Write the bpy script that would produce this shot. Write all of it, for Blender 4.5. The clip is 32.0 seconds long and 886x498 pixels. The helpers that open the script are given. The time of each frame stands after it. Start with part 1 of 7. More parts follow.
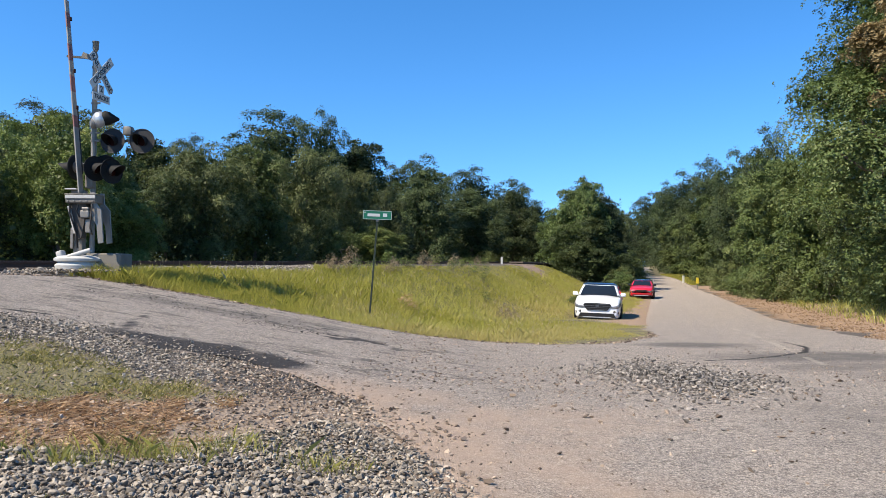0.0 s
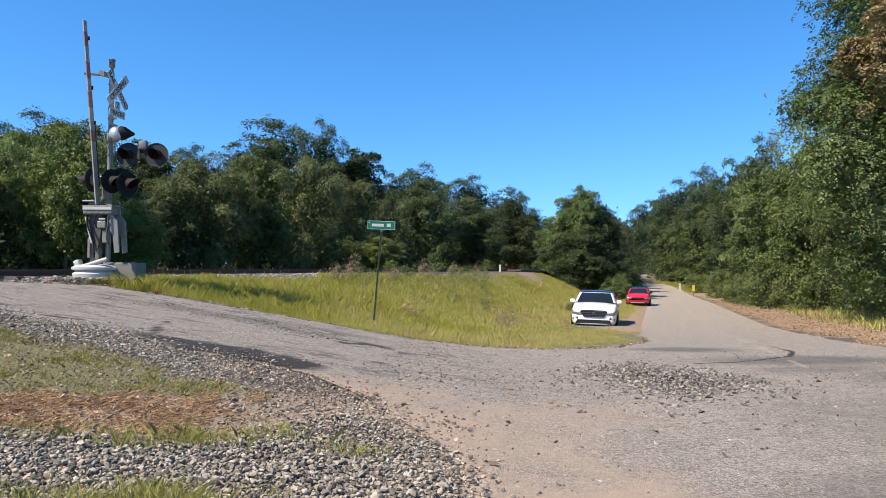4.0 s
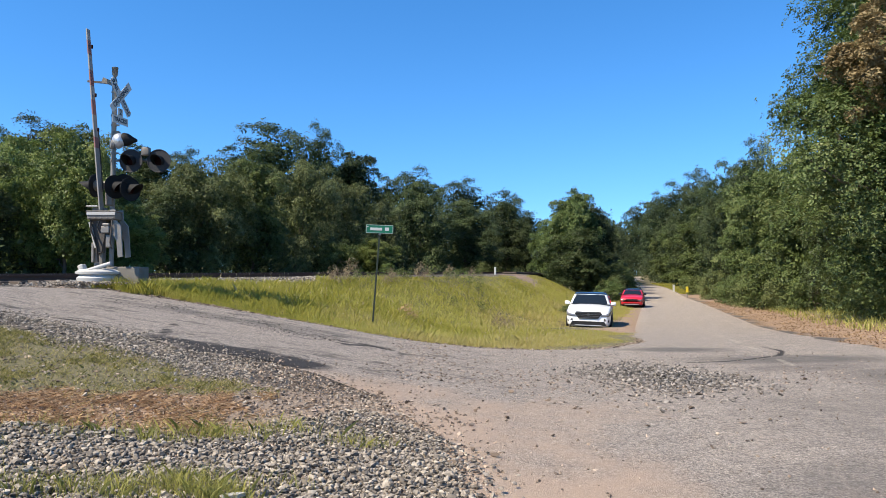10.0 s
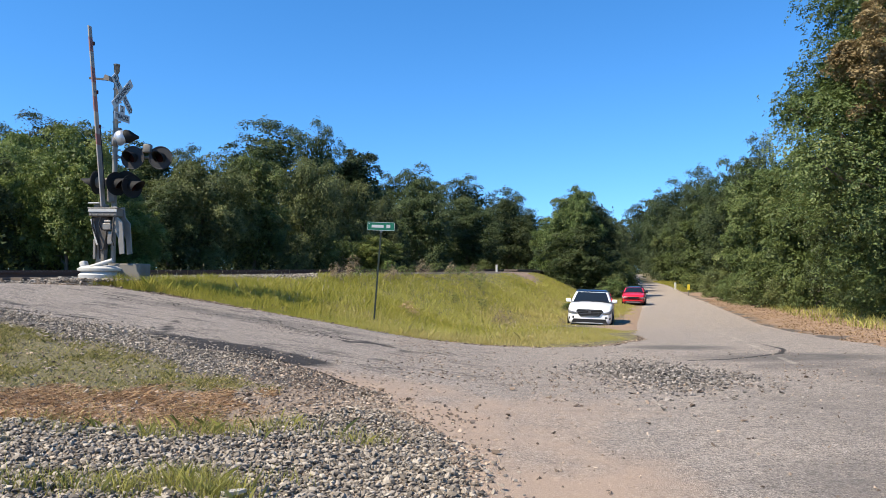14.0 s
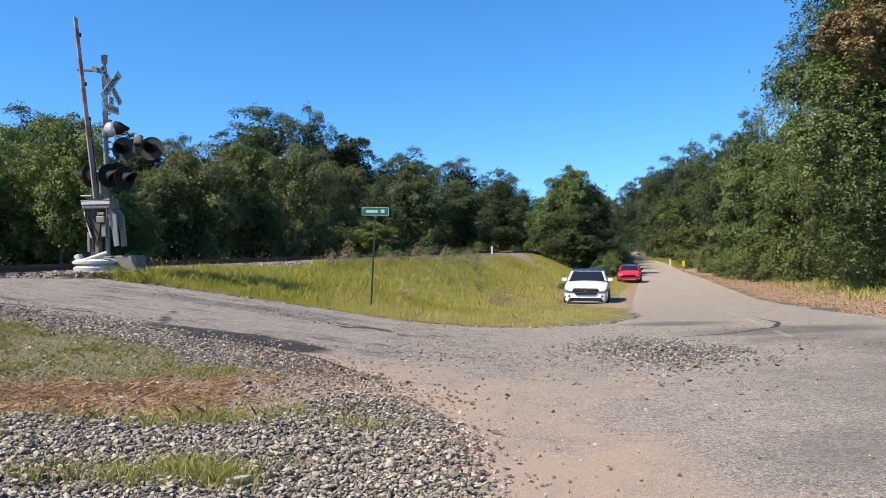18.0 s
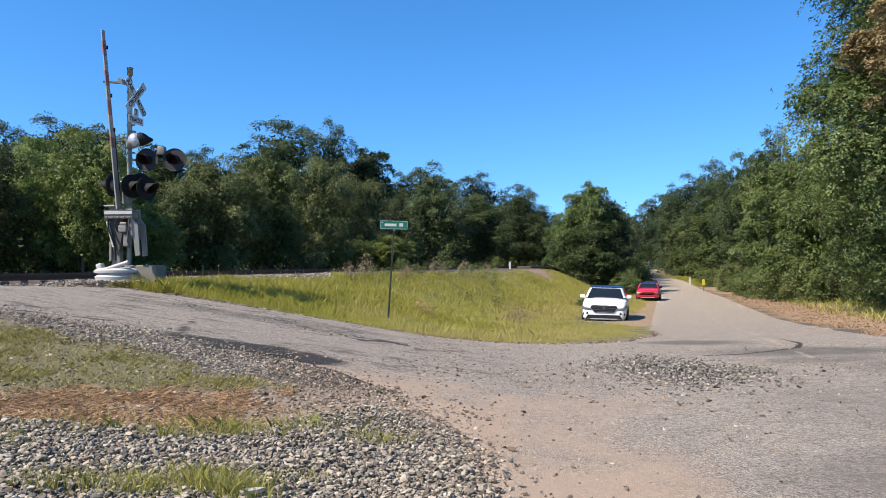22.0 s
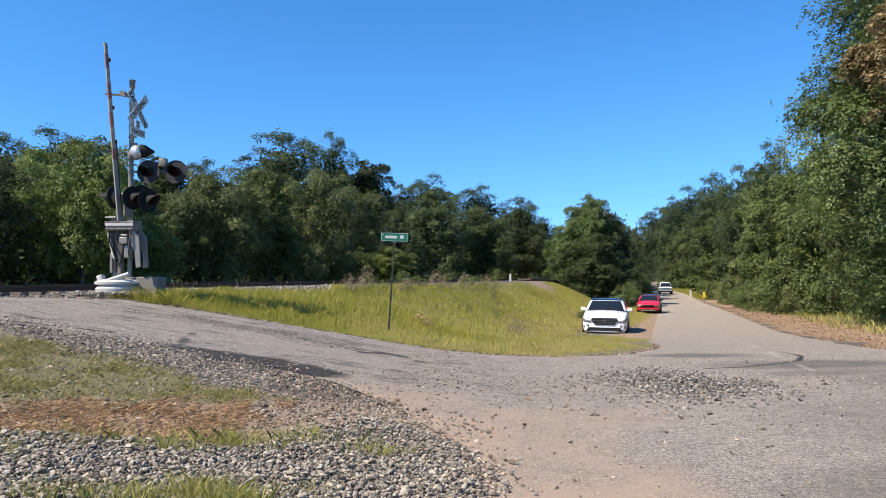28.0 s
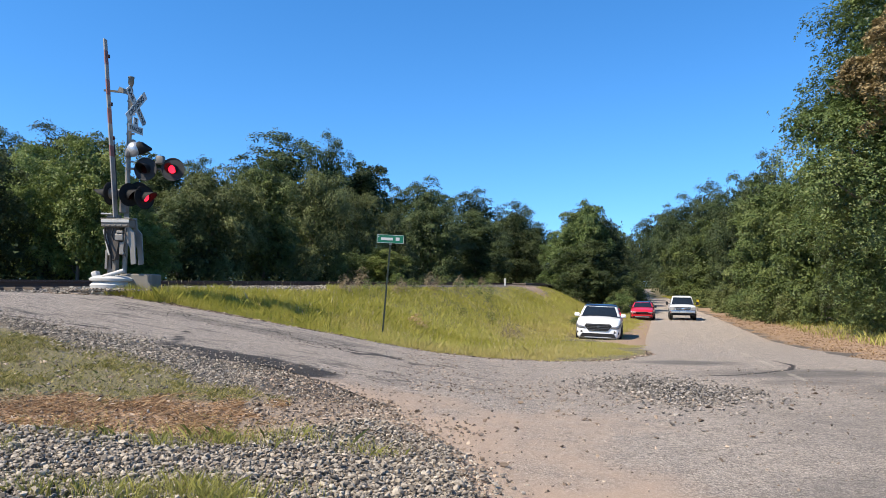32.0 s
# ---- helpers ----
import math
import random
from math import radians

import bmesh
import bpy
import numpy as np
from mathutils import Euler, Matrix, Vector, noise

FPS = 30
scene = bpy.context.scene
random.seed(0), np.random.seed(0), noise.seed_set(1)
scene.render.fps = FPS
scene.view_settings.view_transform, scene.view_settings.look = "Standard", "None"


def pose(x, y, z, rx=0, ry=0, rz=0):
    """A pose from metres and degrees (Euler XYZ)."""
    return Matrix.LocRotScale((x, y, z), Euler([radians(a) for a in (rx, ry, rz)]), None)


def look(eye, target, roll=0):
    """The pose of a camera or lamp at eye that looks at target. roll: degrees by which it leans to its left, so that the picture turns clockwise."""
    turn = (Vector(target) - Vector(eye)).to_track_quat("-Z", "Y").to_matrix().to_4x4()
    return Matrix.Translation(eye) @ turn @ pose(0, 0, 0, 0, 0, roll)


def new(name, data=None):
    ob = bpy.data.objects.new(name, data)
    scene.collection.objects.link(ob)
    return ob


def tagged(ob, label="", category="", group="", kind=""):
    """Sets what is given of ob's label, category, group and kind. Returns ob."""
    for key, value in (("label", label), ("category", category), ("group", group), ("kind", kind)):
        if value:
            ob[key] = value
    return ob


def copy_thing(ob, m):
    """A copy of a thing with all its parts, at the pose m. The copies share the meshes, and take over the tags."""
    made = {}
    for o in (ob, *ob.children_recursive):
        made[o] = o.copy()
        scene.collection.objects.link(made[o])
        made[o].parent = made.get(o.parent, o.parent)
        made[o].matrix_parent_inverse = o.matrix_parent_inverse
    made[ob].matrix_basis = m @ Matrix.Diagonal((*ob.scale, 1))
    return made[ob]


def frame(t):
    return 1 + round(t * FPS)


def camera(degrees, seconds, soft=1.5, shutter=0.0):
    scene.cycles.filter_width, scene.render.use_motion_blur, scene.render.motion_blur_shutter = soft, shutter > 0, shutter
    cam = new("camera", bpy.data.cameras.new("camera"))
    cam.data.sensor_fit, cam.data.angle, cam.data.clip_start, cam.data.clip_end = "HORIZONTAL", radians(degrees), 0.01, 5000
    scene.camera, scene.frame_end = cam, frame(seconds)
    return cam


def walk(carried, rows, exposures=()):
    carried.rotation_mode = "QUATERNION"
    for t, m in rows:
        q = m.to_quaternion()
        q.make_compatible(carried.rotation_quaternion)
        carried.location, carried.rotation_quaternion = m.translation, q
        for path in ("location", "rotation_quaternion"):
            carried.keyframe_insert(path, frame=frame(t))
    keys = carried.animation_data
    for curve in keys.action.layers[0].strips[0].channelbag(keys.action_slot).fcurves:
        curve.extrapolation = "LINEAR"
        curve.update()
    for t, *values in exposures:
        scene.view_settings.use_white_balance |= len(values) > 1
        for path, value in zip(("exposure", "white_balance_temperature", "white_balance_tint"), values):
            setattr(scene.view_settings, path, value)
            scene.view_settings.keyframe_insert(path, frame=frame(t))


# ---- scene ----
cam = camera(61.9, 32.0, soft=0.65)
PATH = [
    (0, (0.223, 1.413, 1.505), (0.21, 3.413, 1.558), 0.4),
    (0.5, (0.224, 1.405, 1.497), (0.21, 3.404, 1.553), 0.4),
    (1, (0.224, 1.386, 1.494), (0.209, 3.385, 1.552), 0.5),
    (1.5, (0.22, 1.356, 1.487), (0.203, 3.355, 1.549), 0.6),
    (2, (0.212, 1.264, 1.491), (0.196, 3.262, 1.557), 0.7),
    (2.5, (0.2, 1.124, 1.497), (0.185, 3.122, 1.568), 0.8),
    (3, (0.173, 0.962, 1.5), (0.162, 2.961, 1.574), 0.8),
    (3.5, (0.15, 0.811, 1.507), (0.144, 2.81, 1.58), 0.5),
    (5.5, (0.086, 0.455, 1.519), (0.071, 2.454, 1.598), -0.0),
    (6, (0.072, 0.378, 1.52), (0.052, 2.377, 1.599), -0.1),
    (6.5, (0.065, 0.346, 1.518), (0.04, 2.344, 1.599), -0.1),
    (7, (0.061, 0.326, 1.518), (0.033, 2.324, 1.604), -0.1),
    (7.5, (0.057, 0.321, 1.516), (0.034, 2.319, 1.603), 0.0),
    (8, (0.058, 0.329, 1.514), (0.042, 2.327, 1.601), 0.1),
    (8.5, (0.059, 0.33, 1.515), (0.052, 2.328, 1.601), 0.1),
    (9, (0.058, 0.31, 1.516), (0.057, 2.309, 1.6), 0.1),
    (9.5, (0.059, 0.334, 1.516), (0.063, 2.333, 1.598), 0.1),
    (10, (0.059, 0.334, 1.515), (0.067, 2.333, 1.596), 0.1),
    (10.5, (0.057, 0.333, 1.513), (0.065, 2.332, 1.591), 0.2),
    (11, (0.058, 0.34, 1.513), (0.065, 2.339, 1.588), 0.2),
    (11.5, (0.06, 0.336, 1.514), (0.066, 2.334, 1.588), 0.2),
    (12, (0.059, 0.331, 1.517), (0.065, 2.329, 1.589), 0.2),
    (12.5, (0.058, 0.329, 1.514), (0.062, 2.328, 1.587), 0.2),
    (13, (0.059, 0.332, 1.516), (0.062, 2.331, 1.589), 0.2),
    (13.5, (0.06, 0.33, 1.515), (0.063, 2.329, 1.588), 0.2),
    (14, (0.061, 0.333, 1.514), (0.065, 2.332, 1.588), 0.2),
    (14.5, (0.064, 0.325, 1.517), (0.075, 2.323, 1.59), -0.0),
    (16.5, (0.063, 0.319, 1.516), (0.087, 2.318, 1.565), -1.2),
    (17, (0.063, 0.315, 1.521), (0.083, 2.315, 1.551), -1.3),
    (17.5, (0.061, 0.313, 1.518), (0.079, 2.313, 1.542), -1.4),
    (18, (0.058, 0.309, 1.517), (0.075, 2.309, 1.545), -1.4),
    (18.5, (0.058, 0.309, 1.515), (0.07, 2.308, 1.546), -1.2),
    (19, (0.063, 0.317, 1.521), (0.067, 2.317, 1.56), -1.3),
    (19.5, (0.062, 0.322, 1.519), (0.056, 2.322, 1.559), -1.3),
    (20, (0.06, 0.319, 1.522), (0.041, 2.319, 1.554), -1.5),
    (20.5, (0.057, 0.325, 1.519), (0.03, 2.325, 1.557), -1.4),
    (21, (0.058, 0.323, 1.515), (0.029, 2.322, 1.563), -1.1),
    (21.5, (0.059, 0.316, 1.516), (0.029, 2.315, 1.577), -0.7),
    (22, (0.056, 0.322, 1.516), (0.025, 2.321, 1.584), -0.5),
    (22.5, (0.055, 0.316, 1.515), (0.023, 2.314, 1.598), -0.3),
    (23, (0.056, 0.314, 1.515), (0.025, 2.312, 1.606), -0.2),
    (23.5, (0.054, 0.312, 1.518), (0.023, 2.31, 1.618), -0.1),
    (24, (0.054, 0.319, 1.515), (0.024, 2.316, 1.615), -0.1),
    (24.5, (0.055, 0.319, 1.517), (0.025, 2.316, 1.616), -0.2),
    (25, (0.056, 0.319, 1.515), (0.025, 2.316, 1.615), -0.4),
    (25.5, (0.058, 0.315, 1.519), (0.025, 2.313, 1.619), -0.5),
    (27.5, (0.051, 0.319, 1.516), (0.018, 2.317, 1.617), -0.4),
    (28, (0.054, 0.313, 1.515), (0.022, 2.31, 1.616), -0.4),
    (28.5, (0.053, 0.314, 1.516), (0.022, 2.311, 1.62), -0.3),
    (29, (0.055, 0.308, 1.518), (0.026, 2.305, 1.623), -0.2),
    (29.5, (0.054, 0.31, 1.518), (0.03, 2.307, 1.622), -0.1),
    (30, (0.041, 0.272, 1.515), (0.02, 2.269, 1.62), 0.0),
    (30.5, (0.045, 0.276, 1.51), (0.024, 2.273, 1.616), 0.2),
    (31, (0.045, 0.271, 1.512), (0.023, 2.268, 1.618), 0.3),
    (31.5, (0.044, 0.269, 1.514), (0.023, 2.266, 1.621), 0.6),
    (32, (0.046, 0.275, 1.512), (0.027, 2.272, 1.621), 0.7),
]
walk(cam, [(t, look(e, g, r)) for t, e, g, r in PATH])


# ---- world, sun, exposure ----
SUN_AZ, SUN_EL = radians(241.0), radians(47.0)      # clockwise from +Y, height
sun_way = Vector((math.sin(SUN_AZ) * math.cos(SUN_EL), math.cos(SUN_AZ) * math.cos(SUN_EL), math.sin(SUN_EL)))
world = bpy.data.worlds.new("world")
scene.world = world
world.use_nodes = True
_n, _l = world.node_tree.nodes, world.node_tree.links
_sky = _n.new("ShaderNodeTexSky")
_sky.sky_type, _sky.sun_disc = "NISHITA", False
_sky.sun_elevation, _sky.sun_rotation = SUN_EL, SUN_AZ
_sky.air_density, _sky.dust_density, _sky.ozone_density = 0.85, 0.0, 6.0
_co = _n.new("ShaderNodeTexCoord")
_up = _n.new("ShaderNodeVectorMath")
_up.operation = "MULTIPLY_ADD"                      # clear dry air: little paling at the horizon
_up.inputs[1].default_value, _up.inputs[2].default_value = (1, 1, 0.92), (0, 0, 0.065)
_l.new(_co.outputs["Generated"], _up.inputs[0])
_l.new(_up.outputs[0], _sky.inputs[0])
_hs = _n.new("ShaderNodeHueSaturation")
_hs.inputs["Hue"].default_value = 0.499
_hs.inputs["Saturation"].default_value, _hs.inputs["Value"].default_value = 1.205, 1.26
_l.new(_sky.outputs[0], _hs.inputs["Color"])
_l.new(_hs.outputs[0], _n["Background"].inputs[0])
_n["Background"].inputs[1].default_value = 0.105
sun = new("sun", bpy.data.lights.new("sun", "SUN"))
sun.data.energy, sun.data.angle, sun.data.color = 5.0, radians(0.53), (1.0, 0.89, 0.72)
sun.matrix_world = look(sun_way * 100, (0, 0, 0))
scene.view_settings.exposure = 0.86


# ---- materials ----
def tree_of(name):
    m = bpy.data.materials.new(name)
    m.use_nodes = True
    return m, m.node_tree.nodes, m.node_tree.links, m.node_tree.nodes["Principled BSDF"]


def ramp_node(n, stops):
    r = n.new("ShaderNodeValToRGB")
    e = r.color_ramp.elements
    while len(e) < len(stops):
        e.new(0.5)
    for el, (p, c) in zip(e, stops):
        el.position, el.color = p, (*c, 1) if len(c) == 3 else c
    return r


def noise_node(n, l, scale, detail=6, rough=0.6, coord=None, kind="noise"):
    t = n.new("ShaderNodeTexNoise" if kind == "noise" else "ShaderNodeTexVoronoi")
    t.inputs["Scale"].default_value = scale
    if kind == "noise":
        t.inputs["Detail"].default_value, t.inputs["Roughness"].default_value = detail, rough
    if coord is not None:
        l.new(coord, t.inputs["Vector"])
    return t


def mix_rgb(n, l, fac, a, b, blend="MIX"):
    m = n.new("ShaderNodeMix")
    m.data_type, m.blend_type = "RGBA", blend
    for sock, v in ((m.inputs[0], fac), (m.inputs[6], a), (m.inputs[7], b)):
        if isinstance(v, (int, float)):
            sock.default_value = v
        elif isinstance(v, tuple):
            sock.default_value = (*v, 1)
        else:
            l.new(v, sock)
    return m.outputs[2]


def bump_to(n, l, p, height, strength, dist=0.02):
    b = n.new("ShaderNodeBump")
    b.inputs["Strength"].default_value, b.inputs["Distance"].default_value = strength, dist
    l.new(height, b.inputs["Height"])
    l.new(b.outputs[0], p.inputs["Normal"])


def surface(name, dark, light, scale=8.0, rough=0.7, metal=0.0, bump=0.15, fine=60.0, coat=0.0, dirt=None, dirt_amount=0.35):
    """A plain surface with grain at two scales and, with dirt, stains."""
    m, n, l, p = tree_of(name)
    co = n.new("ShaderNodeTexCoord").outputs["Object"]
    a = noise_node(n, l, scale, 5, 0.6, co)
    b = noise_node(n, l, fine, 3, 0.7, co)
    col = mix_rgb(n, l, a.outputs[0], dark, light)
    col = mix_rgb(n, l, 0.35, col, mix_rgb(n, l, b.outputs[0], dark, light))
    if dirt:
        d = noise_node(n, l, scale * 0.6, 8, 0.75, co)
        r = ramp_node(n, [(0.5, (0, 0, 0)), (0.72, (dirt_amount,) * 3)])
        l.new(d.outputs[0], r.inputs[0])
        col = mix_rgb(n, l, r.outputs[0], col, dirt)
    l.new(col, p.inputs["Base Color"])
    p.inputs["Roughness"].default_value, p.inputs["Metallic"].default_value = rough, metal
    p.inputs["Coat Weight"].default_value = coat
    if bump:
        bump_to(n, l, p, b.outputs[0], bump, 0.004)
    return m


def leaf_material(name, stops, gloss=0.45, through_light=0.35, sat=1.0, spec=0.25):
    m, n, l, p = tree_of(name)
    g = n.new("ShaderNodeAttribute")
    g.attribute_name = "tone"
    o = n.new("ShaderNodeObjectInfo")
    r = ramp_node(n, stops)
    l.new(g.outputs["Fac"], r.inputs[0])
    hsv = n.new("ShaderNodeHueSaturation")
    mr = n.new("ShaderNodeMapRange")
    mr.inputs[3].default_value, mr.inputs[4].default_value = 0.76, 1.08
    l.new(o.outputs["Random"], mr.inputs[0])
    l.new(mr.outputs[0], hsv.inputs["Value"])
    mr2 = n.new("ShaderNodeMapRange")
    mr2.inputs[3].default_value, mr2.inputs[4].default_value = 0.494, 0.514
    l.new(o.outputs["Random"], mr2.inputs[0])
    l.new(mr2.outputs[0], hsv.inputs["Hue"])
    l.new(r.outputs[0], hsv.inputs["Color"])
    l.new(hsv.outputs[0], p.inputs["Base Color"])
    p.inputs["Roughness"].default_value = gloss
    p.inputs["Specular IOR Level"].default_value = spec
    hsv.inputs["Saturation"].default_value = sat
    t = n.new("ShaderNodeBsdfTranslucent")
    l.new(hsv.outputs[0], t.inputs["Color"])
    mx = n.new("ShaderNodeMixShader")
    mx.inputs[0].default_value = through_light
    l.new(p.outputs[0], mx.inputs[1])
    l.new(t.outputs[0], mx.inputs[2])
    l.new(mx.outputs[0], n["Material Output"].inputs[0])
    return m


def ground_material():
    """Soil with grass, gravel, tan dirt and dead leaves, by the masks on the sheet."""
    m, n, l, p = tree_of("ground")
    co = n.new("ShaderNodeTexCoord").outputs["Object"]
    mid = noise_node(n, l, 5.0, 6, 0.7, co)
    fine = noise_node(n, l, 45.0, 4, 0.7, co)
    vor = noise_node(n, l, 24.0, coord=co, kind="voronoi")
    soil = mix_rgb(n, l, fine.outputs[0], (0.08, 0.06, 0.044), (0.33, 0.255, 0.19))

    def mask(attr, col, lo=0.25, hi=0.8):
        a = n.new("ShaderNodeAttribute")
        a.attribute_name = attr
        add = n.new("ShaderNodeMath")
        add.operation = "MULTIPLY_ADD"
        l.new(fine.outputs[0], add.inputs[0])
        add.inputs[1].default_value = 0.35
        l.new(a.outputs["Fac"], add.inputs[2])
        add2 = n.new("ShaderNodeMath")
        add2.operation = "MULTIPLY_ADD"
        l.new(mid.outputs[0], add2.inputs[0])
        add2.inputs[1].default_value = 0.55
        l.new(add.outputs[0], add2.inputs[2])
        mr = n.new("ShaderNodeMapRange")
        mr.inputs[1].default_value, mr.inputs[2].default_value = lo + 0.45, hi + 0.45
        l.new(add2.outputs[0], mr.inputs[0])
        return lambda base: mix_rgb(n, l, mr.outputs[0], base, col)
    # gravel base darkened to paint the shade in gaps between the loose stones
    gravel = mix_rgb(n, l, vor.outputs["Color"], (0.022, 0.018, 0.015), (0.12, 0.10, 0.083))
    gravel = mix_rgb(n, l, 0.35, gravel, mix_rgb(n, l, fine.outputs[0], (0.02, 0.016, 0.013), (0.15, 0.126, 0.103)))
    tan = mix_rgb(n, l, fine.outputs[0], (0.21, 0.165, 0.125), (0.38, 0.31, 0.24))
    grass = mix_rgb(n, l, fine.outputs[0], (0.05, 0.044, 0.022), (0.19, 0.165, 0.08))
    brown = mix_rgb(n, l, fine.outputs[0], (0.12, 0.078, 0.05), (0.39, 0.265, 0.172))
    col = soil
    for attr, c in (("tan", tan), ("gravel", gravel), ("brown", brown), ("grass", grass)):
        col = mask(attr, c)(col)
    l.new(col, p.inputs["Base Color"])
    p.inputs["Roughness"].default_value = 0.95
    h = n.new("ShaderNodeMath")
    h.operation = "ADD"
    l.new(mid.outputs[0], h.inputs[0])
    l.new(vor.outputs["Distance"], h.inputs[1])
    bump_to(n, l, p, h.outputs[0], 0.6, 0.03)
    return m


def asphalt_material():
    """Old, bleached asphalt with cracks, sealed patches, painted shade at a broken lip, dust and a loose grain."""
    m, n, l, p = tree_of("asphalt")
    co = n.new("ShaderNodeTexCoord").outputs["Object"]
    big = noise_node(n, l, 0.35, 6, 0.6, co)
    mid = noise_node(n, l, 2.2, 7, 0.7, co)
    fine = noise_node(n, l, 70.0, 4, 0.8, co)
    grain = noise_node(n, l, 160.0, coord=co, kind="voronoi")
    streak = n.new("ShaderNodeMapping")
    streak.inputs["Scale"].default_value = (0.7, 1.8, 1.0)
    l.new(co, streak.inputs[0])
    blot = noise_node(n, l, 2.2, 9, 0.8, streak.outputs[0])
    speck = noise_node(n, l, 52.0, coord=co, kind="voronoi")
    col = mix_rgb(n, l, mid.outputs[0], (0.215, 0.178, 0.143), (0.385, 0.322, 0.260))
    rb = ramp_node(n, [(0.38, (0.42, 0.41, 0.40)), (0.5, (0.93, 0.93, 0.93)), (0.64, (1.28, 1.25, 1.2))])
    l.new(blot.outputs[0], rb.inputs[0])
    col = mix_rgb(n, l, 1.0, col, rb.outputs[0], "MULTIPLY")
    mott = noise_node(n, l, 8.0, 6, 0.7, streak.outputs[0])
    rm = ramp_node(n, [(0.38, (0.66, 0.66, 0.65)), (0.5, (1.0, 1.0, 1.0)), (0.62, (1.24, 1.22, 1.19))])
    l.new(mott.outputs[0], rm.inputs[0])
    col = mix_rgb(n, l, 1.0, col, rm.outputs[0], "MULTIPLY")
    rs = ramp_node(n, [(0.0, (0.25, 0.24, 0.23)), (0.3, (0.85, 0.85, 0.85)), (0.75, (1.1, 1.09, 1.07)), (1.0, (1.9, 1.85, 1.8))])
    l.new(speck.outputs["Color"], rs.inputs[0])
    col = mix_rgb(n, l, 1.0, col, rs.outputs[0], "MULTIPLY")
    rf = ramp_node(n, [(0.39, (0.03, 0.025, 0.021)), (0.5, (0.30, 0.258, 0.217)), (0.61, (0.68, 0.588, 0.497))])
    l.new(fine.outputs[0], rf.inputs[0])
    col = mix_rgb(n, l, 0.68, col, rf.outputs[0])
    coarse = noise_node(n, l, 26.0, 5, 0.75, co)
    rc = ramp_node(n, [(0.36, (0.45, 0.44, 0.43)), (0.5, (1.0, 1.0, 1.0)), (0.64, (1.38, 1.36, 1.33))])
    l.new(coarse.outputs[0], rc.inputs[0])
    col = mix_rgb(n, l, 1.0, col, rc.outputs[0], "MULTIPLY")

    def zone(attr, colour, amount=1.0, wob=0.5):
        a = n.new("ShaderNodeAttribute")
        a.attribute_name = attr
        ma = n.new("ShaderNodeMath")
        ma.operation = "MULTIPLY_ADD"
        l.new(mid.outputs[0], ma.inputs[0])
        ma.inputs[1].default_value = wob
        l.new(a.outputs["Fac"], ma.inputs[2])
        mr = n.new("ShaderNodeMapRange")
        mr.inputs[1].default_value, mr.inputs[2].default_value = (0.40 if wob < 1 else 0.25) + wob / 2, (0.68 if wob < 1 else 1.0) + wob / 2
        mr.inputs[4].default_value = amount
        l.new(ma.outputs[0], mr.inputs[0])
        return mix_rgb(n, l, mr.outputs[0], col, colour)
    tan = mix_rgb(n, l, fine.outputs[0], (0.29, 0.207, 0.148), (0.54, 0.40, 0.29))
    col = zone("tan", tan, 0.9, 1.3)
    col = zone("dark", (0.10, 0.089, 0.078), 0.85, 1.1)
    col = zone("patch", (0.026, 0.021, 0.017), 1.0, 0.7)
    col = zone("line", (0.50, 0.44, 0.34), 0.34, 0.9)
    lay = n.new("ShaderNodeMapping")
    lay.inputs["Scale"].default_value = (0.9, 1.35, 1.0)
    lay.inputs["Rotation"].default_value = (0, 0, 0.12)
    l.new(co, lay.inputs[0])
    pot = noise_node(n, l, 1.5, 10, 0.72, lay.outputs[0])
    rp = ramp_node(n, [(0.55, (0, 0, 0)), (0.63, (0.8, 0.8, 0.8))])
    l.new(pot.outputs[0], rp.inputs[0])
    where = n.new("ShaderNodeAttribute")
    where.attribute_name = "cracked"
    worn = n.new("ShaderNodeMath")
    worn.operation = "MULTIPLY"
    l.new(rp.outputs[0], worn.inputs[0])
    l.new(where.outputs["Fac"], worn.inputs[1])
    col = mix_rgb(n, l, worn.outputs[0], col, (0.085, 0.073, 0.062))
    warp = n.new("ShaderNodeVectorMath")
    warp.operation = "MULTIPLY_ADD"
    l.new(mid.outputs[1], warp.inputs[0])
    warp.inputs[1].default_value = (1.5, 1.5, 1.5)
    l.new(lay.outputs[0], warp.inputs[2])
    v = noise_node(n, l, 0.62, coord=warp.outputs[0], kind="voronoi")
    v.feature = "DISTANCE_TO_EDGE"
    cr = n.new("ShaderNodeMapRange")
    cr.inputs[1].default_value, cr.inputs[2].default_value = 0.0, 0.03
    cr.inputs[3].default_value, cr.inputs[4].default_value = 1.0, 0.0
    l.new(v.outputs["Distance"], cr.inputs[0])
    a = n.new("ShaderNodeAttribute")
    a.attribute_name = "cracked"
    mu = n.new("ShaderNodeMath")
    mu.operation = "MULTIPLY"
    seg = ramp_node(n, [(0.46, (0, 0, 0)), (0.56, (1, 1, 1))])
    l.new(big.outputs[0], seg.inputs[0])
    mu0 = n.new("ShaderNodeMath")
    mu0.operation = "MULTIPLY"
    l.new(cr.outputs[0], mu0.inputs[0])
    l.new(seg.outputs[0], mu0.inputs[1])
    l.new(mu0.outputs[0], mu.inputs[0])
    l.new(a.outputs["Fac"], mu.inputs[1])
    col = mix_rgb(n, l, mu.outputs[0], col, (0.04, 0.036, 0.032))
    l.new(col, p.inputs["Base Color"])
    p.inputs["Roughness"].default_value = 0.9
    h = n.new("ShaderNodeMath")
    h.operation = "MULTIPLY_ADD"
    l.new(fine.outputs[0], h.inputs[0])
    h.inputs[1].default_value = 0.5
    l.new(grain.outputs["Distance"], h.inputs[2])
